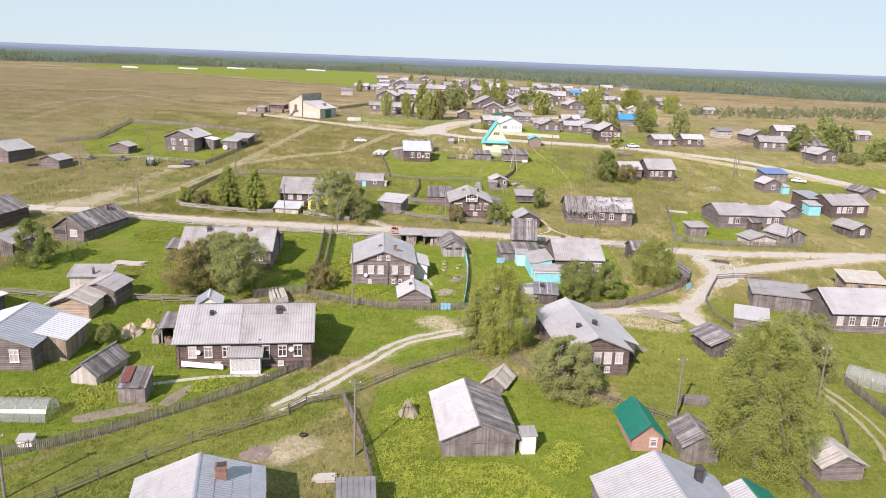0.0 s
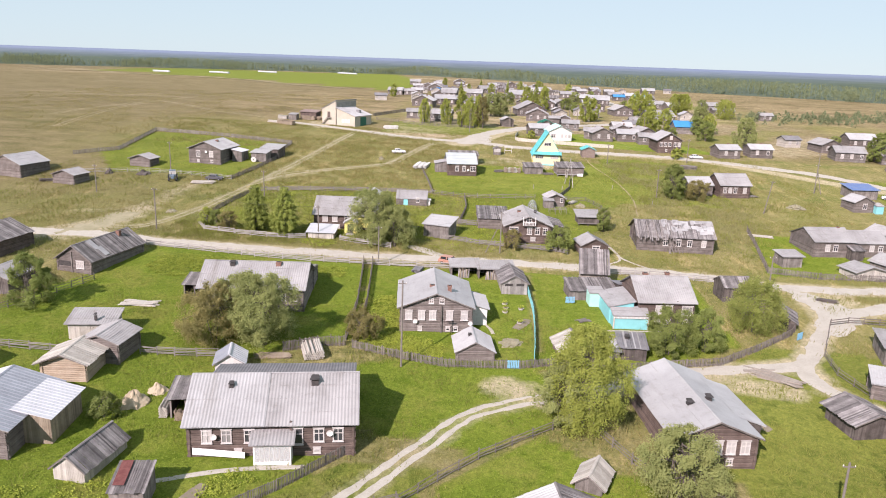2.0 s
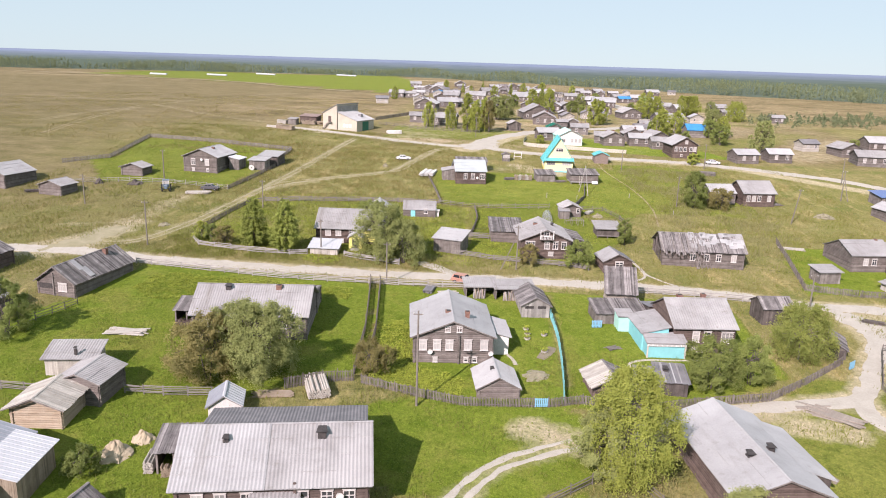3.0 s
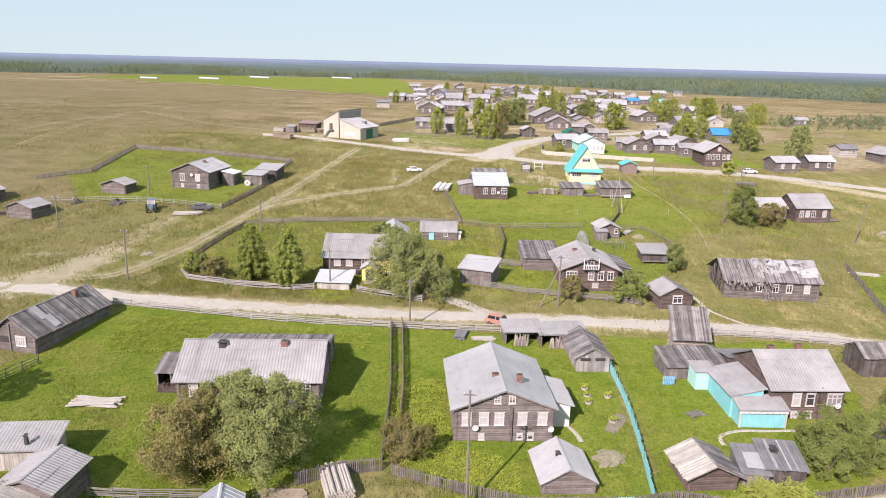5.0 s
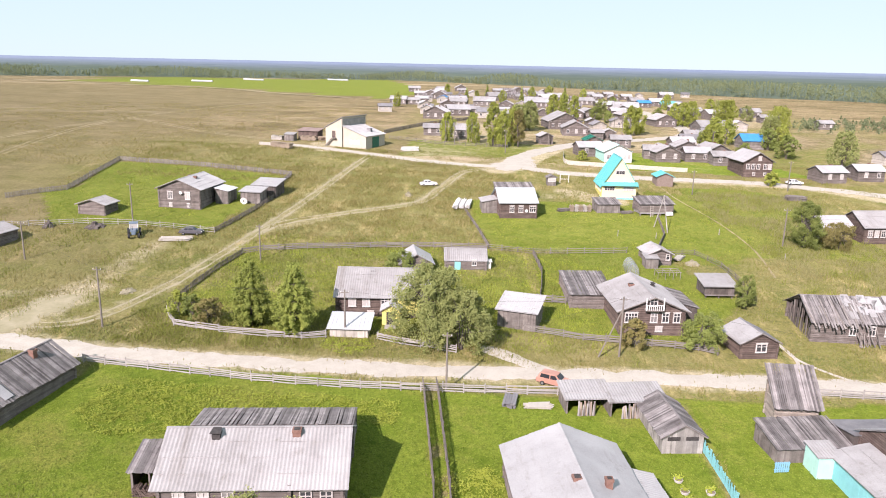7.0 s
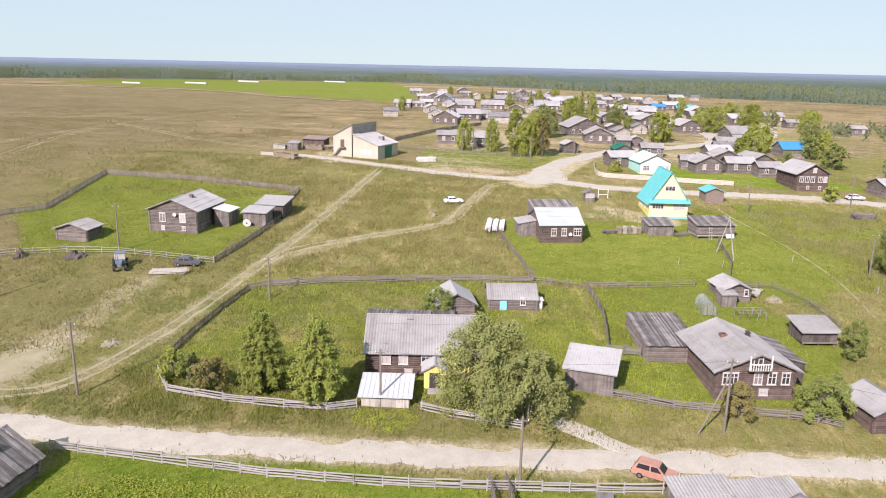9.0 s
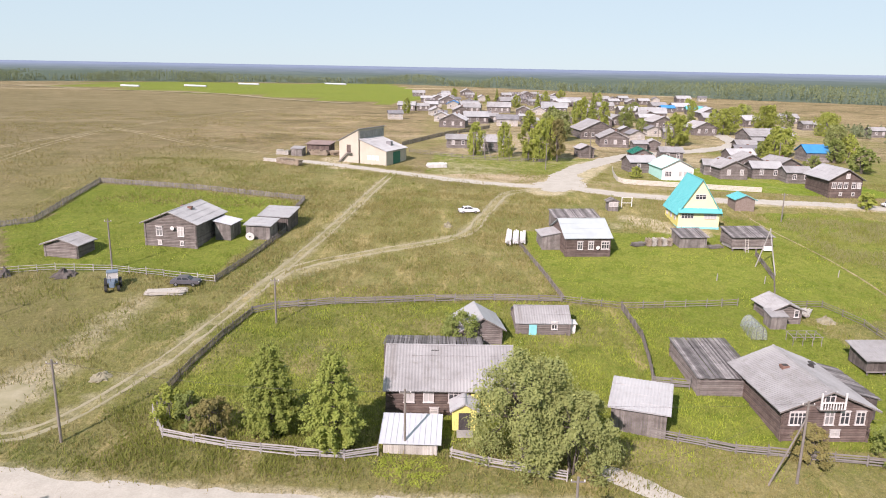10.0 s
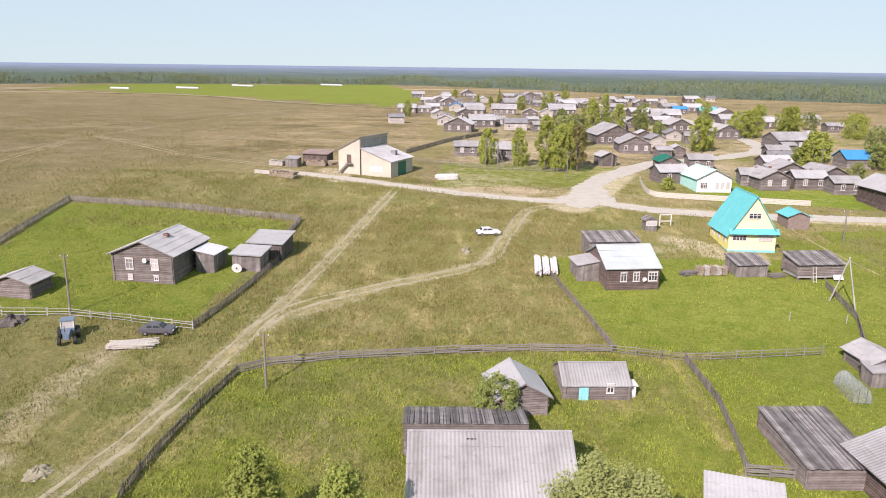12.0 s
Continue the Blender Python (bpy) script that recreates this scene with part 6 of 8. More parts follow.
def tree_mesh(kind, h, w, seed, size, cover):
    """Trunk and crown of a tree h high and w wide, with leaf tufts of that size."""
    g = np.random.default_rng(seed)
    r = w / 2
    low = {"olive": 0.03, "birch": 0.0, "willow": 0.06, "rowan": 0.08, "dark": 0.03, "cone": 0.05, "spruce": 0.04}[kind]
    trunk = Buf()
    pts, nrm = [], []
    if kind in ("cone", "spruce"):
        trunk.beam((0, 0, -0.3), (0, 0, h * 0.9), 0.035 * r + 0.08, 0.03, 7)
        tiers = max(7, int(h / 0.8))
        for k in range(tiers):
            z = h * (low + (1 - low) * k / tiers)
            if kind == "cone":
                t = k / tiers
                rr = r * (1.0 - t) ** 0.62 * min(1.0, 0.6 + t * 2.2)
            else:
                rr = r * (1 - k / tiers)
            arms = max(5, int(13 * rr / r) + 4)
            for i in range(arms):
                a = 2 * math.pi * (i + g.uniform(-0.3, 0.3)) / arms + k
                ln = rr * g.uniform(0.75, 1.15)
                tip = np.array([math.cos(a) * ln, math.sin(a) * ln, z + h * 0.045 * g.uniform(0.2, 1.4)])
                if rr > 0.5:
                    trunk.beam((0, 0, z), tuple(tip * np.array([0.8, 0.8, 1])), 0.03, 0.01, 4)
                m_ = max(4, int(cover * 1.25 * w * h / size ** 2 / (tiers * 12) * (0.3 + ln / r)))
                q = g.uniform(0.15, 1.0, (m_, 1)) ** 0.55
                p = np.array([0, 0, z]) * (1 - q) + tip * q + g.normal(size=(m_, 3)) * np.array([0.20, 0.20, 0.24]) * (0.35 + 0.13 * r)
                pts.append(p)
                nrm.append(np.tile(np.array([math.cos(a) * 0.6, math.sin(a) * 0.6, 0.8]), (m_, 1)))
    else:
        stems = {"olive": 1, "birch": 1, "willow": 4, "rowan": 3, "dark": 4}[kind]
        tops = []
        for k in range(stems):
            a = 2 * math.pi * k / stems + g.uniform(0, 1)
            sp = 0.0 if stems == 1 else r * 0.35
            mid = Vector((math.cos(a) * sp * 0.5, math.sin(a) * sp * 0.5, h * 0.4))
            top = Vector((math.cos(a) * sp, math.sin(a) * sp, h * 0.8))
            rad = 0.02 * h * (1.0 if stems == 1 else 0.6)
            trunk.beam((math.cos(a) * 0.15 * (stems > 1), math.sin(a) * 0.15 * (stems > 1), -0.3), mid, rad, rad * 0.7, 7)
            trunk.beam(mid, top, rad * 0.7, rad * 0.2, 6)
            tops.append((mid, top))
        weep = kind in ("birch", "olive")
        tall = {"olive": 1.5, "birch": 1.35, "willow": 1.25, "rowan": 1.0, "dark": 0.95}[kind]
        limbs = int(min(64, 15 + w * h * 0.30))
        subs = 10
        each = max(3, int(cover * w * h / size ** 2 / (limbs * subs)))
        for i in range(limbs):
            t = (i + g.uniform(0, 1)) / limbs
            a = i * 2.399963 + g.uniform(-0.5, 0.5)
            zf = low + (1 - low) * (0.08 + 0.84 * t)
            prof = 1.10 * math.sin(math.pi * (0.14 + 0.80 * t)) ** 0.7 * (1.0 - 0.30 * t) if weep else math.sin(math.pi * (0.22 + 0.74 * t)) ** 0.55
            out_ = g.uniform(0.50, 0.88) * (1 + 0.16 * math.sin(a * 3 + seed) + 0.10 * math.sin(a * 2 + t * 7))
            c = np.array([math.cos(a) * r * prof * out_, math.sin(a) * r * prof * out_, h * zf])
            lr = max(0.22, r * g.uniform(0.22, 0.40) * (0.55 + 0.45 * prof))
            c[2] = min(c[2], h - lr * tall * 0.9)
            mid, top = tops[i % stems]
            trunk.beam(mid.lerp(top, g.uniform(0, 0.8)), Vector(c.tolist()), 0.012 * r + 0.015, 0.012, 4)
            away = c - np.array([0, 0, h * 0.42])
            away /= np.linalg.norm(away) + 0.01
            for k in range(subs):      # sprays of leaves on the outside of the limb
                d = g.normal(size=3) + 0.55 * away + np.array([0, 0, 0.25])
                d /= np.linalg.norm(d)
                sc = c + d * lr * g.uniform(0.45, 1.0) * np.array([1, 1, tall])
                q = g.normal(size=(each, 3)) * lr * 0.21
                if weep:      # twigs hang from the birch's sprays
                    q[:, 2] = np.where(q[:, 2] < 0, q[:, 2] * 2.2, q[:, 2])
                pts.append(sc + q)
                n_ = q / (np.linalg.norm(q, axis=1, keepdims=True) + 0.01)
                nrm.append(0.45 * n_ + 0.5 * d + 0.3 * away + np.array([0, 0, 0.2]))
    pts, nrm = np.concatenate(pts), np.concatenate(nrm)
    pts[:, 2] = np.maximum(pts[:, 2], 0.05)
    tm = trunk.mesh("trunk")
    tm.materials.append(M["pole"] if kind in ("birch", "olive") else M["bark"])
    return tm, leaf_mesh("crown", pts, nrm, size, LEAF[kind], seed)


def tree(kind, x, y, h, w):
    big = y < 215
    grove = 295 < y < 312 and x < 0
    h *= 0.95 if big else 1.0
    key = (kind, round(h), round(w), y < 125, y < 70) if big else (kind, round(h / 4) * 4, round(w / 3) * 3, grove)
    if key not in TREES:
        TREES[key] = (tree_mesh(kind, max(key[1], 1.5), max(key[2], 1.5), len(TREES) + 11, *((0.076, 2.7) if y < 70 else (0.086, 2.8) if y < 125 else (0.112, 2.7) if big else (0.19, 2.8) if grove else (0.28, 2.6))), max(key[1], 1.5), max(key[2], 1.5))
    (tm, lm), hh, ww = TREES[key]
    low_bush = h < 4.6 and kind in ("dark", "rowan")
    ob = thing("bush" if low_bush else {"cone": "pine_tree", "spruce": "spruce_tree", "birch": "birch_tree", "olive": "birch_tree", "willow": "willow_tree", "rowan": "rowan_tree", "dark": "garden_tree"}[kind],
               TREE_WORDS[kind], "bush" if low_bush else "tree", pose(x, y + w * 0.22, gz(x, y + w * 0.22), 0, 0, rng.uniform(0, 360)) @ Matrix.Diagonal((w / ww, w / ww, h / hh, 1)), "trees of the village")
    part("trunk", tm, None, ob)
    part("crown", lm, None, ob)
    return ob


tree("olive", 34.3, 66.5, 17.0, 11.0)
tree("willow", 47.5, 87.0, 10.7, 8.5)
tree("willow", 40.5, 79.0, 12.0, 8.5)
tree("birch", 8.5, 92.6, 13.0, 9.4)
tree("willow", 6.0, 93.5, 8.0, 6.0)
tree("willow", 16.1, 80.5, 7.9, 8.2)
tree("rowan", -38.5, 107.2, 8.6, 9.0)
tree("willow", -32.0, 107.8, 10.4, 9.4)
tree("willow", -35.0, 109.0, 10.2, 7.4)
tree("rowan", -19.5, 112.6, 4.5, 5.5)
tree("dark", 22.8, 114.5, 7.0, 7.0)
tree("dark", 28.3, 116.5, 6.8, 5.8)
tree("olive", 37.9, 124.6, 8.8, 8.4)
tree("dark", -68.4, 115.7, 8.8, 6.2)
tree("cone", -49.2, 160.3, 10.0, 6.8)
tree("cone", -42.6, 158.0, 10.5, 7.0)
tree("birch", -59.8, 162.4, 4.2, 3.4)
tree("dark", -57.6, 161.6, 4.0, 3.2)
tree("rowan", -54.7, 160.2, 4.1, 4.0)
tree("willow", -24.6, 157.0, 11.2, 10.4)
tree("willow", -20.4, 155.8, 8.6, 7.4)
tree("dark", 12.0, 159.8, 5.6, 5.3)
tree("rowan", 2.6, 159.8, 4.1, 3.9)
tree("dark", 22.8, 175.4, 5.8, 3.5)
tree("dark", 45.0, 206.0, 9.6, 7.1)
tree("rowan", 51.3, 205.6, 5.5, 6.6)
tree("dark", -30.8, 181.6, 4.4, 5.6)
tree("birch", -27.5, 307.8, 9.6, 5.6)
tree("birch", -19.2, 306.7, 10.0, 5.4)
tree("birch", -12.6, 301.7, 14.6, 5.8)
tree("birch", -9.6, 300.6, 12.0, 5.0)
tree("birch", -6.6, 304.0, 12.6, 5.2)
tree("rowan", -4.6, 301.5, 12.2, 4.8)
tree("willow", -1.2, 348.9, 10.1, 9.0)
tree("birch", 17.2, 402.2, 12.1, 7.0)
tree("birch", 40.4, 347.3, 11.4, 6.4)
tree("birch", 73.5, 394.1, 10.7, 7.2)
tree("birch", 70.0, 396.0, 10.0, 7.0)
tree("birch", 98.0, 415.6, 10.8, 9.6)
tree("willow", 115.2, 432.7, 7.6, 6.3)
tree("birch", 60.5, 312.6, 9.2, 7.0)
tree("dark", 59.1, 317.9, 5.9, 4.7)
tree("dark", 81.5, 319.6, 7.4, 6.0)
tree("birch", 87.2, 322.6, 8.5, 6.0)
tree("spruce", 10.6, 517.3, 11.1, 4.0)
tree("spruce", 23.7, 464.9, 8.1, 3.7)
tree("spruce", -23.1, 596.2, 7.2, 3.7)
tree("birch", -16.3, 565.3, 6.7, 4.1)
tree("birch", -38.5, 646.1, 7.9, 5.7)
tree("birch", 115.1, 583.6, 5.9, 5.7)
tree("willow", 129.1, 518.4, 5.4, 6.1)
tree("birch", 40.9, 650.9, 8.0, 7.3)
tree("dark", 39.4, 417.2, 6.1, 7.8)
tree("dark", 41.6, 399.4, 5.4, 4.8)
tree("birch", 117.5, 399.6, 9.7, 10.8)
tree("dark", 79.7, 299.9, 7.4, 7.0)
tree("willow", 87.0, 279.0, 11.6, 8.0)
tree("dark", 127.3, 267.5, 10.1, 8.8)
tree("dark", 138.9, 266.8, 9.5, 8.1)
tree("willow", 145.0, 270.0, 10.0, 7.5)
tree("dark", 137.8, 248.0, 3.7, 9.3)
tree("dark", 150.0, 254.0, 5.0, 9.3)
tree("dark", 100.4, 423.2, 5.0, 6.4)
tree("dark", 132.3, 311.0, 3.0, 4.7)
tree("dark", -43.2, 88.4, 2.8, 3.8)
tree("birch", 57.8, 256.5, 3.7, 3.7)
tree("birch", 13.0, 281.0, 3.0, 3.0)
tree("dark", 72.5, 107.5, 5.0, 4.5)

# denser trees between the far houses
for kind, x, y, h, w in (("spruce", 22.0, 402.0, 15.0, 6.0), ("birch", 26.0, 398.0, 12.0, 6.5), ("willow", 3.0, 352.0, 10.5, 8.0), ("birch", 44.0, 350.0, 10.5, 6.0), ("birch", 62.0, 316.0, 11.0, 7.0), ("birch", 71.0, 330.0, 9.0, 7.5),
                         ("willow", 84.0, 325.0, 11.0, 8.0), ("birch", 78.0, 398.0, 11.0, 8.0), ("birch", 102.0, 419.0, 11.0, 8.0), ("birch", -60.0, 470.0, 8.0, 5.0), ("dark", 10.0, 440.0, 7.0, 6.0), ("willow", 48.0, 455.0, 8.0, 7.0),
                         ("birch", 34.0, 500.0, 9.0, 6.0), ("birch", 0.0, 540.0, 8.0, 6.0), ("dark", 66.0, 520.0, 6.0, 6.0), ("birch", 22.0, 580.0, 9.0, 6.0), ("spruce", -8.0, 620.0, 9.0, 4.0), ("birch", 60.0, 600.0, 8.0, 6.0),
                         ("birch", 93.0, 500.0, 8.0, 6.0), ("dark", 74.0, 440.0, 5.0, 5.0), ("birch", 112.0, 480.0, 8.0, 7.0), ("willow", 140.0, 275.0, 12.0, 9.0), ("dark", 156.0, 266.0, 6.0, 8.0), ("dark", 68.0, 304.0, 4.0, 4.5)):
    tree(kind, x, y, h, w)


# ---- fences ----
POST = Buf().beam((0, 0, -0.4), (0, 0, 1.25), 0.075, 0.06, 6).mesh("post")
POST.materials.append(M["fence"])
RAIL = Buf().beam((0, 0, 0), (1, 0, 0), 0.055, 0.045, 5).mesh("rail")
RAIL.materials.append(M["fence"])
BOARD = Buf().box(0, 1, -0.02, 0.02, -0.07, 0.07).mesh("rail_board")
BOARD.materials.append(M["fence"])

BOARD_PALE = Buf().box(0, 1, -0.02, 0.02, -0.13, 0.13).mesh("fence_board")
BOARD_PALE.materials.append(M["fence_cream"])


FENCE_ME = {}


def fence_piece(me, material):
    """The post or rail mesh in one wood, shared by all fences of that wood."""
    if material == "fence":
        return me
    if (me.name, material) not in FENCE_ME:
        twin = me.copy()
        twin.materials[0] = M[material]
        FENCE_ME[(me.name, material)] = twin
    return FENCE_ME[(me.name, material)]


def fence(label, pts, style="rail", gap=2.6, height=1.15, material="fence", rails=3):
    """A fence along points of the plan. rail: posts and round rails; board: posts and flat boards; picket: rails with upright pickets."""
    x0, y0 = pts[0]
    ob = thing("fence", label, "fence", pose(x0, y0, gz(x0, y0)))
    inv = ob.matrix_basis.inverted()
    post_me, rail_me = fence_piece(POST, material), fence_piece(BOARD if style == "board" else RAIL, material)
    pick = Buf()
    posts = []
    for (ax, ay), (bx, by) in zip(pts, pts[1:]):
        ln = math.hypot(bx - ax, by - ay)
        n = max(1, round(ln / gap))
        for k in range(n):
            posts.append(Vector((ax + (bx - ax) * k / n, ay + (by - ay) * k / n, 0)))
    posts.append(Vector((*pts[-1], 0)))
    for p in posts:
        p.z = gz(p.x, p.y)
    for i, p in enumerate(posts):
        lean = pose(0, 0, 0, rng.uniform(-4, 4), rng.uniform(-4, 4), rng.uniform(0, 90))
        part("post", post_me, None, ob, at=inv @ Matrix.Translation(p) @ lean @ Matrix.Diagonal((1, 1, height / 1.15 * rng.uniform(0.92, 1.1), 1)))
        if i + 1 == len(posts):
            break
        q = posts[i + 1]
        d = q - p
        for r in range(rails if style != "picket" else 2):
            za = height * (0.22 + 0.68 * r / max(1, (rails if style != "picket" else 2) - 1)) + rng.uniform(-0.06, 0.06)
            zb = za + rng.uniform(-0.08, 0.08)
            a, b_ = p + Vector((0, 0, za)), q + Vector((0, 0, zb))
            w = (b_ - a)
            rot = w.to_track_quat("X", "Z").to_matrix().to_4x4()
            part("rail", rail_me, None, ob, at=inv @ Matrix.Translation(a - w * 0.04) @ rot @ Matrix.Diagonal((w.length * 1.08, 1, 1, 1)))
        if style == "picket":
            n = max(2, int(d.length / 0.17))
            u = d.normalized()
            nn = Vector((-u.y, u.x, 0)) * 0.06
            for k in range(n):
                if rng.random() < 0.03:
                    continue
                c = p + d * (k / n) - nn
                c.z = gz(c.x, c.y)
                h = height * rng.uniform(0.9, 1.12)
                s = u * 0.045
                t = nn.normalized() * 0.012
                l_ = u * rng.uniform(-0.05, 0.05)
                pick.add([inv @ v for v in (c - s - t, c + s - t, c + s + t, c - s + t, c - s - t + l_ + Vector((0, 0, h)), c + s - t + l_ + Vector((0, 0, h)), c + s + t + l_ + Vector((0, 0, h)), c - s + t + l_ + Vector((0, 0, h)))],
                         [(0, 1, 5, 4), (1, 2, 6, 5), (2, 3, 7, 6), (3, 0, 4, 7), (4, 5, 6, 7)])
    if style == "picket":
        tagged(part("picket_panel", pick, M[material], ob), kind="stuff")
    return ob


fence("grey picket fence of the long house's yard", [(-46, 59.5), (-41, 62.3), (-36.9, 64.8), (-32.8, 68), (-27.5, 72.9), (-21.6, 79), (-16.2, 86)], "picket")
fence("grey post and rail fence along the track", [(-36, 52), (-32.5, 56.6), (-30.2, 59.7), (-27.3, 63.3), (-24.1, 66.8), (-19.8, 70.1), (-15.7, 73.7)], "rail", 3.6, 1.2)
fence("sagging grey field gate of rails", [(-15.7, 73.9), (-14.2, 76.2), (-10.4, 78.2)], "rail", 2.4, 1.3, rails=5)
fence("grey rail fence between meadow and barn garden", [(-10.3, 78.3), (-6.9, 82.3), (-3, 86.7), (0.5, 89.7), (5.1, 93.6)], "rail", 2.6, 1.1)
fence("leaning picket fence beside the barn garden", [(-10.2, 78), (-8, 72), (-6.6, 68), (-4.4, 59.5)], "picket", 2.4, 1.2)
fence("old rail fence below the dark house", [(9.6, 94), (11.2, 91), (12.7, 88), (15, 85)], "rail")
fence("old rail fence behind the green shed", [(16, 83.4), (19.2, 82.5), (23.6, 80.2), (28.7, 77)], "rail", 2.6, 1.1)
fence("grey picket fence of the gabled house's garden", [(-20.3, 110.9), (-14.1, 108.8), (-7.9, 107.2), (0.4, 108.0)], "picket", 2.4)
fence("grey picket fence beside the sheds", [(2.0, 108.2), (6.1, 109.6)], "picket", 2.4)
fence("grey board fence behind the long house", [(-29, 108.2), (-25, 110.5), (-21.4, 111.4)], "picket", 2.4, 1.4)
fence("dark board fence along the ditch path", [(-21.6, 113), (-22.4, 127), (-24.6, 146.4)], "picket", 2.6, 1.2)
fence("grey board fence along the ditch path", [(-20.2, 114), (-20.9, 127), (-23.0, 146.6)], "picket", 2.6, 1.2)
fence("bleached rail fence along the village road", [(-65.8, 148.6), (-54.7, 147.2), (-44.6, 145.9), (-34.1, 145.4), (-24.8, 145.6), (-12.5, 146.2), (-9, 146.5)], "board", 2.6, 1.1, rails=4, material="rail_pale")
fence("bleached board fence along the road", [(19.5, 149.5), (30, 149.4), (42.8, 148)], "board", 2.6, 1.1, rails=4, material="rail_pale")
fence("log rail fence below the bath house", [(-66, 103.8), (-57.5, 103.4), (-48.7, 103.4)], "rail", 3.0, 1.2, rails=5, material="rail_grey")
fence("log rail fence along the garden", [(-46.5, 104.6), (-42, 104.6), (-36.5, 105.2)], "rail", 3.0, 1.2, rails=5, material="rail_grey")
fence("dark rail fence up to the old house", [(-74, 112), (-70, 118), (-67, 125), (-65.5, 129)], "rail", 2.6, 1.2)
fence("bleached rail fence before the pines", [(-62, 164.2), (-59.4, 160.2), (-52.7, 158.7), (-46.0, 158.0), (-41.4, 157.8), (-38.4, 158.8)], "board", 2.8, 1.1, rails=4, material="rail_pale")
fence("bleached rail fence before the willow", [(-31.5, 159.0), (-28, 157.8), (-21, 156.2)], "board", 2.8, 1.1, rails=4, material="rail_pale")
fence("dark picket fence along the wheel ruts", [(-61.8, 165), (-62.4, 169), (-61.9, 174.6), (-60.6, 182.4), (-58.9, 189.4)], "picket", 2.8, 0.95)
fence("long grey rail fence across the meadow", [(-58.9, 189.4), (-55.7, 191.4), (-48.4, 193.4), (-37.4, 195.4), (-26, 197.2), (-16.4, 197.6)], "board", 3.0, 1.1, rails=4, material="rail_grey")
fence("grey rail fence below the lawn", [(-16.4, 197.6), (-8.0, 196.2), (4.6, 198.2), (9.4, 199.2)], "rail", 3.0, 1.1, material="rail_grey")
fence("dark picket fence up the lawn's edge", [(-16.0, 198.2), (-18, 209), (-20.8, 222)], "picket", 3.0, 0.9)
fence("dark picket fence beside the low barn", [(-8.0, 196.2), (-7.2, 187), (-7.8, 180.5), (-8.6, 174.8)], "picket", 2.8, 1.1)
fence("short grey board fence beside the low barn", [(-8.9, 174.6), (-4.7, 174.4)], "board", 2.1, 1.3, rails=5, material="rail_grey")
fence("grey rail fence before the brown house", [(-11.6, 164.2), (-3.8, 162.0), (11.3, 160.6), (13.5, 159.4)], "board", 2.8, 1.1, rails=4, material="rail_grey")
fence("grey rail fence of the east garden", [(15, 199.5), (22, 200), (25, 194), (26, 186)], "rail", 2.8, 1.0)
fence("dark picket fence down the lawn's east side", [(15, 199.8), (19, 210), (20.5, 222)], "picket", 3.0, 1.0)
fence("grey picket fence round the mown yard", [(-118, 217), (-113.3, 221.7), (-109, 225), (-111.3, 255), (-88.4, 251.6), (-63.7, 245.6), (-64.0, 236), (-62.4, 226)], "picket", 3.0, 1.1, material="rail_grey")
fence("dark picket fence beside the mown yard", [(-62.6, 224), (-65, 210), (-67.4, 200)], "picket", 3.0, 1.0)
fence("grey rail fence before the mown yard", [(-67.4, 199.8), (-75.6, 201.2), (-84.1, 202.5), (-92.6, 202.1), (-99.9, 200), (-108, 198)], "rail", 3.0, 1.1, material="rail_pale")
fence("dark picket fence of the small pasture", [(56, 183), (54.2, 172), (51, 156), (60, 154.2), (78.5, 155.4)], "picket", 2.8, 1.2)
fence("dark fence round the sheds by the lane", [(51, 130), (47.5, 123), (45.5, 119), (44.6, 113), (46, 107)], "rail", 2.6, 1.1)
fence("pale fence of the east yard", [(51.6, 131), (55, 132.5), (62.3, 132.6)], "board", 2.6, 1.1)
fence("grey picket fence before the turquoise house", [(6.1, 109.6), (14, 108.8), (19.6, 111), (29.4, 113.6), (36, 119), (43.7, 126), (46.4, 131)], "picket", 2.6, 1.1)
pf = thing("fence", "pale solid board fence along the east road", "fence", pose(8, 280, gz(8, 280)))
inv = pf.matrix_basis.inverted()
line = smooth_line([(8.7, 291), (7.2, 280), (8.0, 273.6), (16, 272.2), (24, 271.4), (32, 270.4), (40, 269.8)], 2.0)
for p, q in zip(line, line[1:]):
    p, q = Vector((p.x, p.y, gz(p.x, p.y))), Vector((q.x, q.y, gz(q.x, q.y)))
    if (q - p).length < 0.3:
        continue
    rot = (q - p).to_track_quat("X", "Z").to_matrix().to_4x4()
    for k in range(4):
        part("fence_board", BOARD_PALE, None, pf, at=inv @ Matrix.Translation(p + Vector((0, 0, 0.2 + 0.3 * k))) @ rot @ Matrix.Diagonal(((q - p).length, 1, 1, 1)))
fence("grey fence behind the birches", [(-50, 324), (-37.5, 358), (-20.5, 394)], "picket", 4.0, 1.3)
fence("grey rail fence before the birches", [(-46.6, 310), (-28, 300.3), (-8, 299.6)], "rail", 3.5, 1.1)
fence("grey picket fence by the greenhouse", [(54.6, 90), (55.2, 82), (54, 74)], "picket", 2.4, 1.2)
fence("grey board fence behind the birch", [(49.0, 87.6), (48.4, 79.4), (46.2, 73)], "rail", 2.4, 1.2)
fence("old board fence at the shed", [(38, 67.4), (38.4, 62)], "picket", 2.4, 1.0)

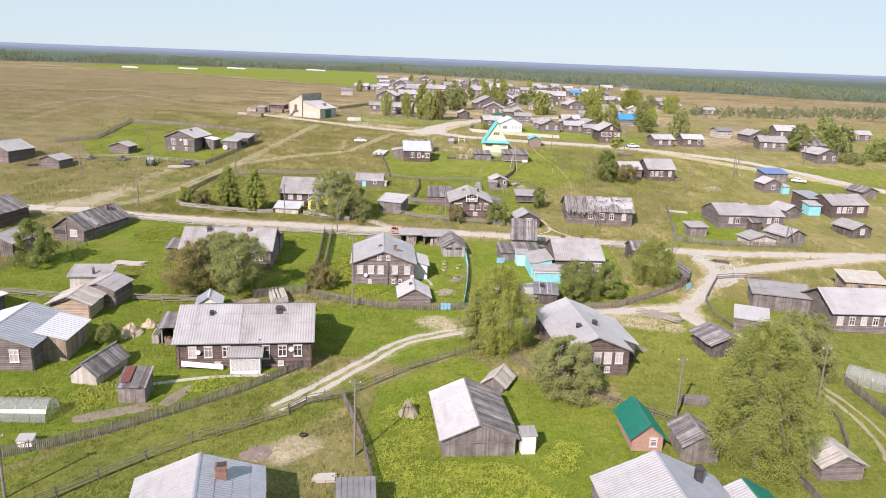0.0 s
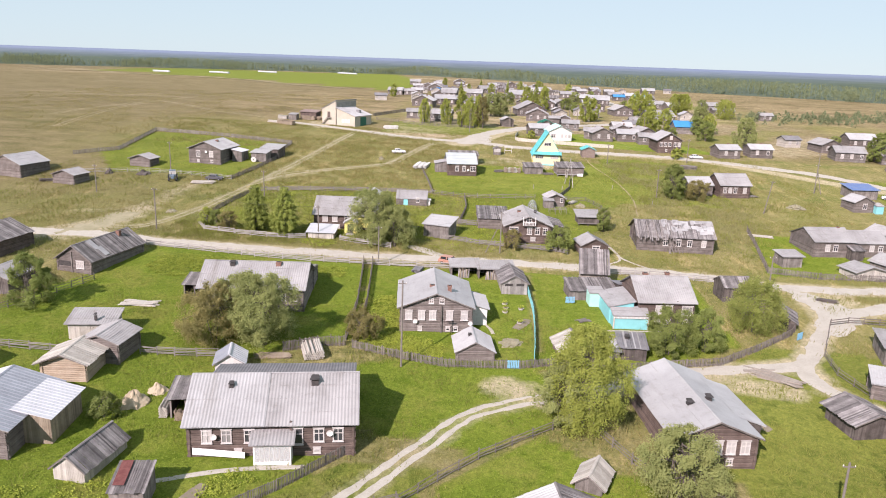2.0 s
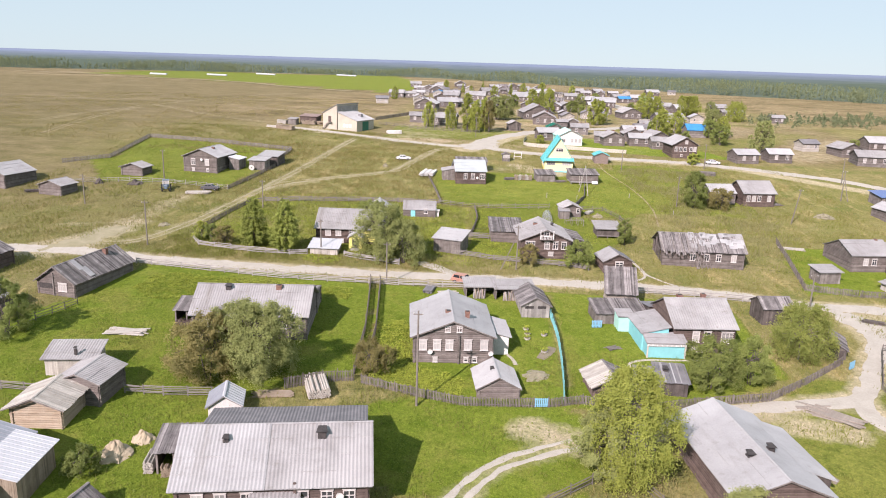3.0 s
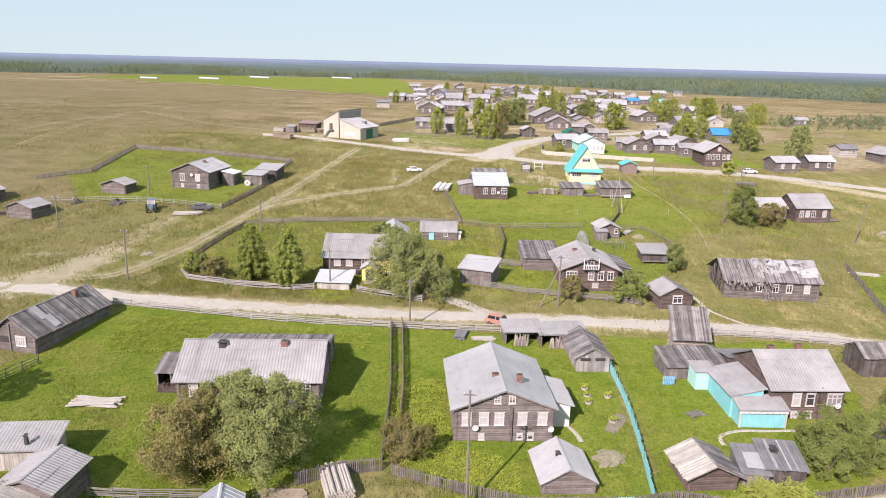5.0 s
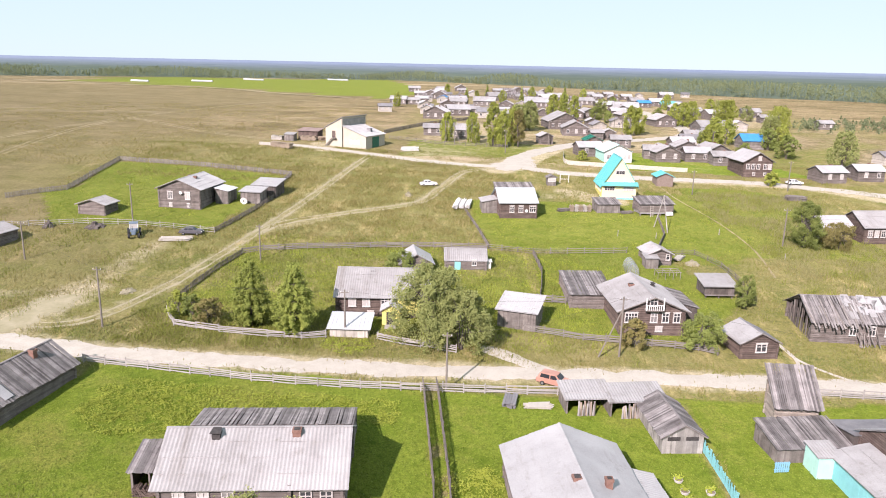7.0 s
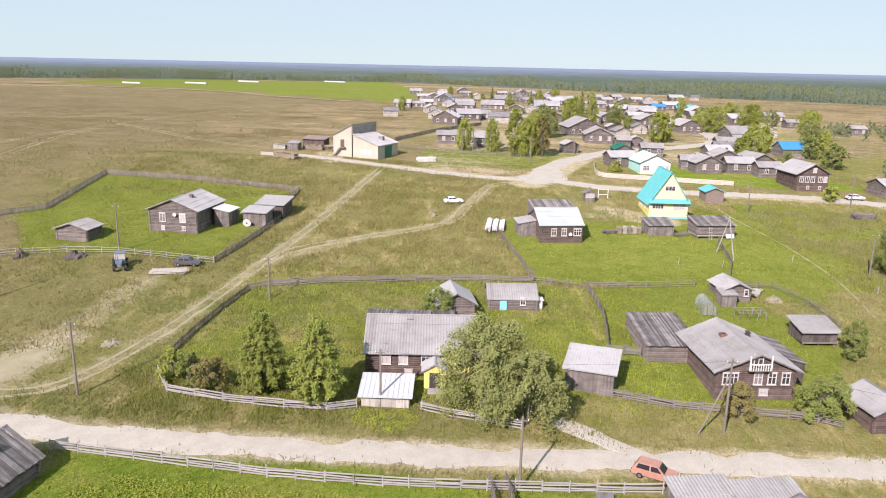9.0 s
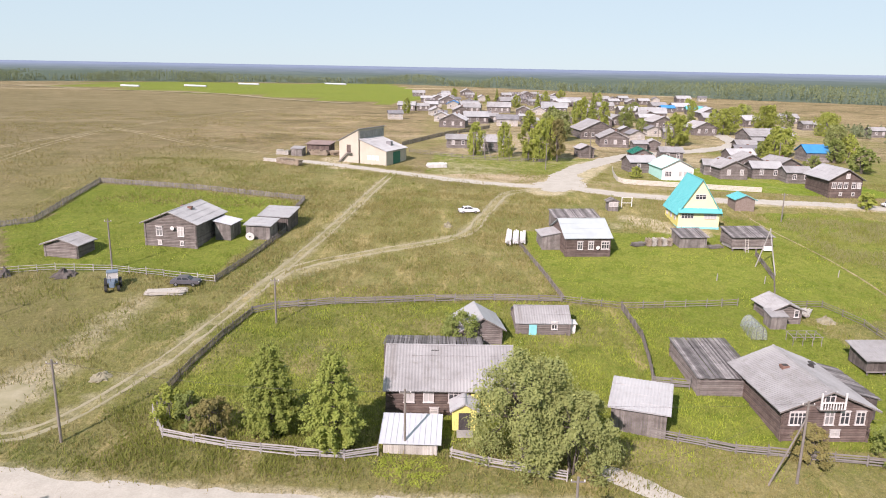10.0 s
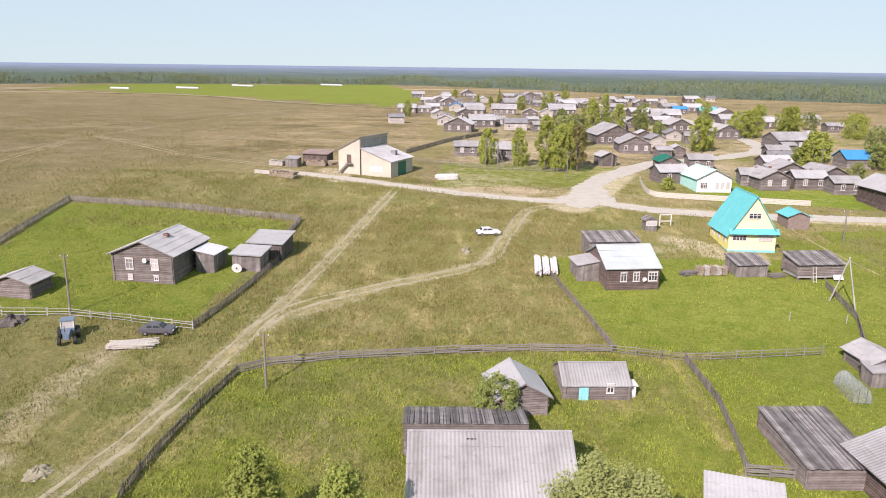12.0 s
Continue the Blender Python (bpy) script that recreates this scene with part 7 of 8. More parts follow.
# the turquoise fence and the blue gates
tf = thing("fence", "turquoise painted board fence between gardens", "fence", pose(4, 109, gz(4, 109)))
inv = tf.matrix_basis.inverted()
line = smooth_line([(4.0, 109.4), (4.6, 118), (4.9, 128), (4.5, 137)], 0.24)
BL = Buf().box(-0.1, 0.1, -0.015, 0.015, 0.0, 1.25).mesh("fence_board")
BL.materials.append(M["turq"])
for i, p in enumerate(line):
    part("fence_board", BL, None, tf, at=inv @ pose(p.x, p.y, gz(p.x, p.y), rng.uniform(-3, 3), rng.uniform(-3, 3), 90 + rng.uniform(-4, 4)) @ Matrix.Diagonal((1, 1, rng.uniform(0.85, 1.12), 1)))


def blue_gate(x, y, yaw):
    ob = thing("garden_gate", "light blue painted picket gate", "gate", on_ground(x, y, yaw))
    for i in range(7):
        part("gate_board", Buf().box(-0.75 + i * 0.22, -0.6 + i * 0.22, -0.02, 0.02, 0.1, 1.2), M["blue_paint"], ob)
    for z in (0.35, 0.95):
        part("gate_rail", Buf().box(-0.8, 0.8, 0.02, 0.06, z, z + 0.09), M["blue_paint"], ob)


blue_gate(1.2, 108.0, 6)
blue_gate(11.2, 133.0, 8)
blue_gate(44.2, 124.4, 40)


# ---- power poles ----
def pole(x, y, h, brace=0.0, arms=True, lean=0.0):
    ob = thing("power_pole", "grey wooden power pole standing in the grass" if not brace else "braced grey wooden power pole", "pole", pose(x, y, gz(x, y), 0, lean, 0))
    part("mast", Buf().beam((0, 0, -0.5), (0, 0, h), 0.14, 0.1, 8), M["pole"], ob)
    if brace:
        part("brace", Buf().beam((brace, -0.6, -0.4), (0, 0, h * 0.8), 0.1, 0.08, 7), M["pole"], ob)
    if arms:
        part("crossarm", Buf().box(-0.55, 0.55, -0.05, 0.05, h - 0.45, h - 0.35), M["pole"], ob)
        for u in (-0.5, 0.5):
            part("insulator", Buf().beam((u, 0, h - 0.35), (u, 0, h - 0.2), 0.045, 0.035, 6), M["white"], ob)
    return ob


for args in ((-7.3, 66.3, 8.5), (28.8, 78.4, 7.7), (-36.9, 56.2, 6.5), (-13.2, 106.4, 11.5), (-21.9, 146.0, 7.2), (-68.5, 158.7, 8.4), (0.2, 157.6, 8.2, -3.0), (-55, 186.8, 6.2), (-35.9, 159.4, 6.6),
             (-84.4, 203.2, 8.0), (41, 207.3, 7.5), (65, 198.3, 8.3, 0, True, 8), (-9.2, 288.5, 7.0), (-28, 306.5, 7.0), (-24.9, 304.5, 7.0, 2.0), (46.9, 144.6, 6.8), (48.4, 84.6, 7.5), (-93.3, 182.5, 6.5),
             (34, 244, 6.0), (60, 252, 7.5), (95, 240, 7.5), (56, 300, 8.0), (32, 336, 8.0), (36, 341, 8.0, -3.0), (86.7, 221.7, 8.0, 1.6), (118, 244, 8.0), (74.9, 156.0, 8.0, 2.2), (6, 311, 8.0), (130.6, 247.1, 7.5)):
    pole(*args)


# ---- vehicles ----
def car(label, x, y, yaw, paint, hatch=False):
    """A boxy car, 4.1 m long, along local x: a saloon, or a hatchback with a tall upright tail."""
    ob = thing("car", label, "car", on_ground(x, y, yaw))
    tail, roof = (-1.98, 1.55) if hatch else (-1.45, 1.4)
    prof = ((-2.05, 0.35), (-2.08, 0.62), (-2.02, 0.84), (-1.25, 0.93), (1.0, 0.95), (1.95, 0.84), (2.08, 0.66), (2.05, 0.35))
    n = len(prof)
    body = Buf().add([(px, -0.8, pz) for px, pz in prof] + [(px, 0.8, pz) for px, pz in prof], [tuple(range(n)), tuple(range(2 * n - 1, n - 1, -1))] + [(i, i + n, (i + 1) % n + n, (i + 1) % n) for i in range(n)])
    b_ = part("body", body, M[paint], ob)
    q = ((tail, 0.86), (tail + 0.38, roof - 0.03), (0.1, roof), (0.35, roof - 0.03), (0.95, 0.93))
    wide = lambda z: 0.66 + 0.1 * (z < 1)
    cab = Buf().add([(px, -wide(pz), pz) for px, pz in q] + [(px, wide(pz), pz) for px, pz in q], [(0, 1, 2, 3, 4), (9, 8, 7, 6, 5), (0, 5, 6, 1), (1, 6, 7, 2), (2, 7, 8, 3), (3, 8, 9, 4)])
    part("cabin", cab, M[paint], ob)
    top = roof - 0.1
    for s in (-1, 1):
        for x0, x1, x2, x3 in ((tail + 0.34, -0.42, -0.42, tail + 0.52), (-0.3, 0.7, 0.28, -0.3)):
            part("side_window", Buf().add([(x0, s * 0.765, 0.99), (x1, s * 0.765, 0.99), (x2, s * 0.69, top), (x3, s * 0.69, top)], [(0, 1, 2, 3)]), M["car_glass"], b_)
        part("headlight", Buf().box(2.03, 2.1, s * 0.55 - 0.15, s * 0.55 + 0.15, 0.58, 0.74), M["white"], b_)
        part("tail_light", Buf().box(-2.1, -2.04, s * 0.62 - 0.1, s * 0.62 + 0.1, 0.6, 0.78), M["red_rust"], b_)
    part("windscreen", Buf().add([(0.94, -0.66, 0.99), (0.94, 0.66, 0.99), (0.45, 0.58, roof - 0.05), (0.45, -0.58, roof - 0.05)], [(0, 1, 2, 3)]), M["car_glass"], b_)
    for u0, u1 in (((-0.62, -0.05), (0.05, 0.62)) if hatch else ((-0.62, 0.62),)):
        part("rear_window", Buf().add([(tail + 0.05, u0, 1.0), (tail + 0.05, u1, 1.0), (tail + 0.30, u1 * 0.92, top), (tail + 0.30, u0 * 0.92, top)], [(0, 1, 2, 3)]), M["car_glass"], b_)
    part("bumper", Buf().box(2.04, 2.14, -0.78, 0.78, 0.38, 0.5), M["soot_and_shade"], ob)
    part("bumper", Buf().box(-2.14, -2.04, -0.78, 0.78, 0.38, 0.5), M["soot_and_shade"], ob)
    for wx in (-1.25, 1.25):
        for s in (-1, 1):
            wh = part("wheel", Buf().beam((wx, s * 0.66, 0.29), (wx, s * 0.83, 0.29), 0.29, n=14), M["rubber"], ob)
            part("rim", Buf().beam((wx, s * 0.82, 0.29), (wx, s * 0.845, 0.29), 0.16, n=10), M["steel"], wh)
    return ob


car("faded orange-red hatchback parked by the road shed", -9.1, 148.9, -28, "red_car", True)
car("white saloon car parked in the meadow", -29.6, 241.2, 12, "white_car")
car("dark grey saloon car by the yard fence", -71.2, 198.4, 2, "dark_car")
car("silver saloon car on the east road", 64.8, 259.6, 5, "white_car")
car("white car parked by the blue-roofed shed", 105.4, 218.6, -25, "white_car")
car("white car parked in the east yard", 100.2, 224.0, -35, "white_car")

tr = thing("tractor", "old faded blue wheeled tractor with a closed cab", "tractor", on_ground(-80.9, 196.0, 112) @ Matrix.Scale(0.95, 4))
part("hood", Buf().box(-2.0, -0.1, -0.38, 0.38, 0.8, 1.5).box(-2.1, -1.95, -0.3, 0.3, 0.75, 1.35), M["tractor_blue"], tr)
cb = part("cab", Buf().box(-0.1, 1.35, -0.75, 0.75, 0.9, 1.6).box(-0.15, 1.4, -0.8, 0.8, 2.5, 2.65), M["tractor_blue"], tr)
part("cab_window", Buf().box(-0.06, 1.3, -0.7, 0.7, 1.6, 2.5), M["glass"], cb)
for px in (-0.1, 1.3):
    for py in (-0.72, 0.72):
        part("cab_post", Buf().box(px - 0.05, px + 0.05, py - 0.04, py + 0.04, 1.6, 2.5), M["white"], cb)
for wx, r_, yy in ((0.8, 0.78, 0.85), (-1.6, 0.46, 0.7)):
    for s in (-1, 1):
        wh = part("wheel", Buf().beam((wx, s * yy, r_), (wx, s * (yy + 0.36), r_), r_, n=16), M["rubber"], tr)
        part("rim", Buf().beam((wx, s * (yy + 0.34), r_), (wx, s * (yy + 0.38), r_), r_ * 0.5, n=12), M["steel"], wh)
part("exhaust", Buf().beam((-1.2, 0.2, 1.5), (-1.2, 0.2, 2.3), 0.05), M["soot_and_shade"], tr)


# ---- stacks, heaps and yard things ----
def wood_stack(label, x, y, yaw, w, d, h, material, lay="x", r=0.09, cat="wood stack"):
    """A stack of round billets whose ends show on the long sides."""
    ob = thing("wood_stack", label, cat, on_ground(x, y, yaw))
    n, m_ = int(w / (2 * r)), int(h / (1.8 * r))
    k = 0
    for j in range(m_):
        for i in range(n):
            u = -w / 2 + 2 * r * (i + 0.5 + 0.5 * (j % 2))
            z = r + j * 1.75 * r
            if j == m_ - 1 and rng.random() < 0.4:
                continue
            e = rng.uniform(-0.08, 0.08)
            part("log", Buf().beam((u, -d / 2 + e, z), (u, d / 2 + e, z), r * rng.uniform(0.8, 1.1), n=6), M[material], ob)
    return ob


def board_pile(label, x, y, yaw, ln, w, h, material, messy=3.0, th=0.06, bw=0.2, cat="timber pile"):
    ob = thing("board_pile", label, cat, on_ground(x, y, yaw))
    for j in range(max(1, int(h / (th * 1.3)))):
        for i in range(max(1, int(w / bw))):
            l_ = ln * rng.uniform(0.75, 1.05)
            o = rng.uniform(-0.3, 0.3)
            part("board", Buf().box(-l_ / 2 + o, l_ / 2 + o, -bw * 0.46, bw * 0.46, 0, th), M[material], ob,
                 at=pose(0, -w / 2 + bw * (i + 0.5), j * th * 1.25 + 0.02, 0, rng.uniform(-1, 1), rng.uniform(-messy, messy)))
    return ob


wood_stack("pale split firewood stacked under the lean-to", -34.6, 90.0, 9, 2.4, 0.7, 1.2, "plank_tan")
wood_stack("pale split firewood stacked outside the lean-to", -37.3, 91.0, 9, 0.9, 2.4, 1.3, "plank_pale")
wood_stack("dark firewood inside the board lean-to", -47.4, 124.1, 3, 2.4, 0.8, 1.1, "log_brown")
wood_stack("bleached firewood stack behind the long house", -25.2, 108.4, 20, 2.6, 4.8, 1.5, "plank_pale", r=0.14)
board_pile("weathered board pile on the lawn", -54.0, 120.6, 3, 5.6, 1.9, 0.4, "plank_pale", 14, 0.09, 0.26)
board_pile("old boards lying behind the hut", -30.0, 106.6, 5, 4.6, 1.6, 0.25, "plank_tan", 5)
board_pile("log pile beside the lane", 35.8, 110.6, -40, 6.0, 2.2, 0.6, "log_pale", 16, 0.16, 0.2)
board_pile("loose grey poles on the verge", 34.0, 112.8, -12, 4.5, 1.4, 0.3, "log_pale", 22, 0.14, 0.2)
for k, dx in enumerate((-1.35, -0.1, 1.15)):
    board_pile("long pale timber stack at the lawn's edge", -21.0 + dx, 226.0, 85, 10.0 - k, 1.0, 0.8, "white", 0.6, 0.12, 0.2)
for k in range(5):
    wood_stack("tall stack of pale split firewood by the shed", 2.6 + k * 0.95, 225.2 + k * 0.13, 8, 0.86, 1.5, 1.5, "plank_pale" if k % 2 else "plank_tan", r=0.13)
board_pile("grey boards beside the raised granary", 14.6, 225.6, 20, 2.6, 1.4, 0.5, "plank_grey", 9)
board_pile("pale boards leaning by the bath house", 18.4, 197.4, 60, 3.4, 1.4, 0.5, "plank_pale", 6)
board_pile("grey rails stacked in the small pasture", 57.8, 179.6, -12, 5.0, 1.0, 0.5, "plank_pale", 5, 0.1, 0.25)
board_pile("dark weathered board heap near the east road", 58.2, 243.0, -4, 4.6, 2.0, 1.2, "plank_grey", 8)
fr = thing("pole_frame", "tall frame of two grey poles leaning together", "pole frame", Matrix())
ax_, ay_ = 19.4, 214.5
for x_, y_ in ((18.4, 216.5), (20.3, 212.5)):
    part("leg", Buf().beam((x_, y_, gz(x_, y_) - 0.4), (ax_ + (ax_ - x_) * 0.04, ay_ + (ay_ - y_) * 0.04, gz(ax_, ay_) + 7.2), 0.11, 0.08, 7), M["rail_pale"], fr)
for x_, y_ in ((9.6, 209.0), (17.0, 208.7), (38.4, 199.7), (30.6, 213.0)):
    thing("stake", "short pale stake standing in the grass", "stake", on_ground(x_, y_, 10), buf=Buf().beam((0, 0, -0.3), (0.06, 0, 1.2), 0.08, 0.07, 6), material=M["rail_pale"])
board_pile("grey boards leaning in a heap", 0.8, 225.0, 30, 2.6, 1.4, 0.7, "plank_grey", 6)
board_pile("dark sheets stacked beside the road fence", -14.6, 144.2, 80, 2.8, 1.5, 0.6, "slate_dark", 1.5, 0.08, 0.3)
board_pile("pale boards beside the open shed", -11.4, 143.6, 4, 3.0, 1.4, 0.35, "plank_pale", 5)
board_pile("pale weathered timber by the dark grey car", -72.8, 195.0, 12, 5.4, 1.8, 0.6, "plank_pale", 9)
board_pile("old grey timber along the west fence", -108, 190, 25, 6.0, 1.4, 0.6, "plank_dark", 8)
wood_stack("stack of pale cut logs by the hall lane", -75.4, 281.8, -32, 8.0, 1.6, 1.9, "plank_tan", r=0.22)
wood_stack("yellowish stack of split firewood by the store", -80.5, 296.5, -20, 4.0, 1.4, 1.8, "plank_pale", r=0.2)
wood_stack("brown stacked logs before the log store", -71.0, 297.6, -10, 6.0, 1.2, 1.8, "plank_tan", r=0.22)
board_pile("rough log pile beside the store", -65.8, 299.6, 30, 5.0, 2.6, 1.4, "log_tan", 12, 0.2, 0.3)
house("shed", "small grey board shed beside the wood stacks", -76.2, 296.0, -12, 3.2, 2.4, 1.9, 0.4, "p", "board", "plank_grey", "slate", ("slate",), cat="shed", over=0.2)
board_pile("long pale beams stacked along the hall lane", -80.8, 285.4, -25, 5.0, 1.4, 0.8, "plank_pale", 3, 0.2, 0.3)
board_pile("white slatted benches stacked on the grass", -37.8, 285.6, 14, 5.0, 3.0, 1.1, "white", 1, 0.14, 0.4)
board_pile("grey boards on the meadow by the pole", 66.0, 214.0, 10, 6.0, 2.0, 0.3, "plank_grey", 8)
board_pile("grey wooden sledge cart on the lane", 56.0, 142.2, -20, 3.2, 1.2, 0.5, "plank_dark", 3)
board_pile("grey plank trough among the grass", 32.2, 82.4, 3, 3.2, 1.4, 1.0, "plank_grey", 3)
board_pile("grey plank crate cover on the trampled yard", -9.6, 62.0, 5, 1.8, 1.4, 0.4, "plank_pale", 4)
board_pile("loose boards by the turquoise house", 12.4, 126.0, 20, 2.0, 1.0, 0.3, "plank_grey", 20)


def heap(name, label, cat, x, y, w, h, material, seed=0, rough=0.25):
    """A rounded heap with an uneven skin."""
    buf, n, m_ = Buf(), 20, 7
    vs = []
    for j in range(m_ + 1):
        for i in range(n):
            a = 2 * math.pi * i / n
            t = j / m_
            k = 1 + rough * noise.noise((math.cos(a) * 2 + seed, math.sin(a) * 2, t * 3))
            vs.append((math.cos(a) * w / 2 * (1 - t) ** 0.8 * k, math.sin(a) * w / 2 * (1 - t) ** 0.8 * k, h * (t ** 1.1) * k - 0.1 * (j == 0)))
    buf.add(vs, [(j * n + i, j * n + (i + 1) % n, (j + 1) * n + (i + 1) % n, (j + 1) * n + i) for j in range(m_) for i in range(n)])
    return thing(name, label, cat, on_ground(x, y), buf=buf, material=M[material])


heap("sand_mound", "heap of tan building sand on the grass", "sand heap", -41.6, 92.6, 3.4, 1.5, "sand")
heap("sand_mound", "smaller heap of tan building sand", "sand heap", -40.2, 95.6, 2.4, 1.0, "sand", 4)
heap("hay_cock", "small grey cock of old hay", "haystack", -2.5, 75.6, 2.4, 1.8, "hay", 7)
heap("rubble_mound", "low heap of grey hay and stones in the grass", "hay heap", -70.8, 171.3, 2.6, 0.5, "hay", 9, 0.5)
heap("hay_heap", "low heap of grey hay", "haystack", -33.6, 231.5, 2.0, 0.9, "hay", 3, 0.5)
heap("brushwood_mound", "low heap of cut brushwood in the meadow", "brush heap", 75.2, 205.4, 5.0, 0.8, "hay", 23, 0.6)
heap("hay_heap", "grey heap of hay by the bath house", "haystack", 20.2, 195.0, 2.6, 0.8, "hay", 29, 0.4)
heap("rubble_mound", "low spread of broken pinkish bricks", "rubble", -17.1, 65.8, 3.4, 0.16, "old_brick", 31, 0.35)
heap("brushwood_mound", "dark heap of branches by the rail fence", "brush heap", -98.7, 199.2, 2.2, 1.3, "plank_dark", 33, 0.6)
heap("brushwood_mound", "dark heap of old boughs by the rail fence", "brush heap", -90.2, 200.3, 3.4, 0.9, "plank_dark", 35, 0.6)
heap("flower_bed", "round flower bed with dry stalks", "flower bed", 1.2, 116.2, 3.6, 0.35, "hay", 12, 0.6)


def tub(x, y):
    ob = thing("flower_tub", "white-rimmed flower tub on the lawn", "flower tub", on_ground(x, y), "white flower tubs")
    part("rim", Buf().beam((0, 0, 0), (0, 0, 0.25), 0.36, 0.45, 14), M["trim"], ob)
    part("soil", Buf().beam((0, 0, 0.23), (0, 0, 0.28), 0.40, 0.36, 12), M["earth"], ob)
    g = np.random.default_rng(int(x * 10) % 97)
    q = g.normal(size=(60, 3)) * np.array([0.25, 0.25, 0.12]) + np.array([0, 0, 0.5])
    part("flowers", leaf_mesh("flowers", q, np.tile([0, 0, 1.0], (60, 1)), 0.1, "leaf_veg", 5), None, ob)


for q in ((0.6, 130.6), (0.7, 128.8), (0.6, 127.2), (3.1, 128.9), (2.7, 123.2)):
    tub(*q)


def greenhouse(label, x, y, yaw, w, ln, h):
    """A tunnel of cloudy sheets over steel hoops, along local x."""
    ob = thing("greenhouse", label, "greenhouse", on_ground(x, y, yaw))
    n = 14

    def arc(i):
        a = math.pi * i / n
        return -math.cos(a) * w / 2, math.sin(a) ** 0.8 * h

    bays = max(3, round(ln / 1.6))
    for k in range(bays):
        x0, x1 = -ln / 2 + ln * k / bays, -ln / 2 + ln * (k + 1) / bays
        buf = Buf()
        buf.add([p for i in range(n + 1) for p in ((x0, *arc(i)), (x1, *arc(i)))], [(2 * i, 2 * i + 1, 2 * i + 3, 2 * i + 2) for i in range(n)])
        part("sheet", buf, M["poly"], ob)
    for k in range(bays + 1):
        x0 = -ln / 2 + ln * k / bays
        hoop = Buf()
        for i in range(n):
            hoop.beam((x0, *arc(i)), (x0, *arc(i + 1)), 0.035, n=4)
        part("hoop", hoop, M["steel"], ob)
    for x0 in (-ln / 2, ln / 2):
        part("end_sheet", Buf().add([(x0, *arc(i)) for i in range(n + 1)], [tuple(range(n + 1))]), M["poly"], ob)
        part("door_frame", Buf().box(x0 - 0.03, x0 + 0.03, -0.45, -0.38, 0, h * 0.86).box(x0 - 0.03, x0 + 0.03, 0.38, 0.45, 0, h * 0.86), M["steel"], ob)
    return ob


greenhouse("cloudy polycarbonate tunnel greenhouse in the yard", -43.6, 70.4, 4, 3.4, 6.4, 1.9)
greenhouse("silvery tunnel greenhouse beside a fence", 59.0, 89.6, -42, 3.0, 8.0, 2.1)
greenhouse("small silvery tunnel greenhouse in the kitchen garden", 8.3, 190.0, 88, 2.0, 4.4, 1.9)
bf = thing("bean_frame", "low grey lattice frame over a garden bed", "garden frame", on_ground(14.0, 187.8, 4))
for u in (-1.9, -0.6, 0.7, 1.9):
    part("post", Buf().beam((u, -0.9, -0.2), (u, -0.9, 1.1), 0.05, n=5).beam((u, 0.9, -0.2), (u, 0.9, 1.3), 0.05, n=5), M["rail_grey"], bf)
    part("bar", Buf().beam((u, -1.1, 1.1), (u, 1.1, 1.3), 0.045, n=5), M["rail_grey"], bf)
for v, z in ((-0.9, 1.15), (0.0, 1.25), (0.9, 1.35)):
    part("rail", Buf().beam((-2.1, v, z), (2.1, v, z), 0.045, n=5), M["rail_grey"], bf)

dog = thing("bee_box", "small white hutch on bare soil", "hutch", on_ground(-39.9, 64.8, 10))
part("box", Buf().box(-0.7, 0.7, -0.5, 0.5, 0, 0.7), M["white"], dog)
part("lid", Buf().slab((-0.8, -0.6, 0.72), (0.8, -0.6, 0.72), (0.8, 0.6, 0.95), (-0.8, 0.6, 0.95), 0.05), M["slate_white"], dog)
for x_, y_ in ((-13.2, 69.6),):
    ob = thing("old_tyre", "old tyre lying on the trampled yard", "tyre", on_ground(x_, y_, 20))
    ring = Buf()
    for k in range(12):
        a0, a1 = 2 * math.pi * k / 12, 2 * math.pi * (k + 1) / 12
        ring.beam((0.34 * math.cos(a0), 0.34 * math.sin(a0), 0.12), (0.34 * math.cos(a1), 0.34 * math.sin(a1), 0.12), 0.12, n=6)
    part("tread", ring, M["rubber"], ob)
sw = thing("swing_frame", "white frame of an old swing by the well", "frame", on_ground(4.0, 250.5, 8))
for u in (-1.1, 1.1):
    part("post", Buf().box(u - 0.07, u + 0.07, -0.07, 0.07, -0.3, 2.2), M["white"], sw)
for z in (0.9, 2.1):
    part("bar", Buf().box(-1.1, 1.1, -0.06, 0.06, z, z + 0.12), M["white"], sw)


def dish(x, y, yaw, z, face_h):
    """A satellite dish on a short arm."""
    ob = thing("satellite_dish", "white satellite dish on a log wall", "satellite dish", pose(x, y, z, 0, 0, yaw))
    buf, n = Buf(), 14
    vs = [(0, -0.25, 0)]
    for j, (r, d) in enumerate(((0.17, -0.27), (0.34, -0.33))):
        vs += [(r * math.cos(2 * math.pi * i / n), d, r * math.sin(2 * math.pi * i / n)) for i in range(n)]
    buf.add(vs, [(0, 1 + i, 1 + (i + 1) % n) for i in range(n)] + [(1 + i, 1 + n + i, 1 + n + (i + 1) % n, 1 + (i + 1) % n) for i in range(n)])
    part("bowl", buf, M["white"], ob)
    part("arm", Buf().beam((0, 0.1, -0.1), (0, -0.25, 0), 0.03, n=5).beam((0, -0.3, -0.4), (0, -0.8, -0.1), 0.015, n=4), M["steel"], ob)


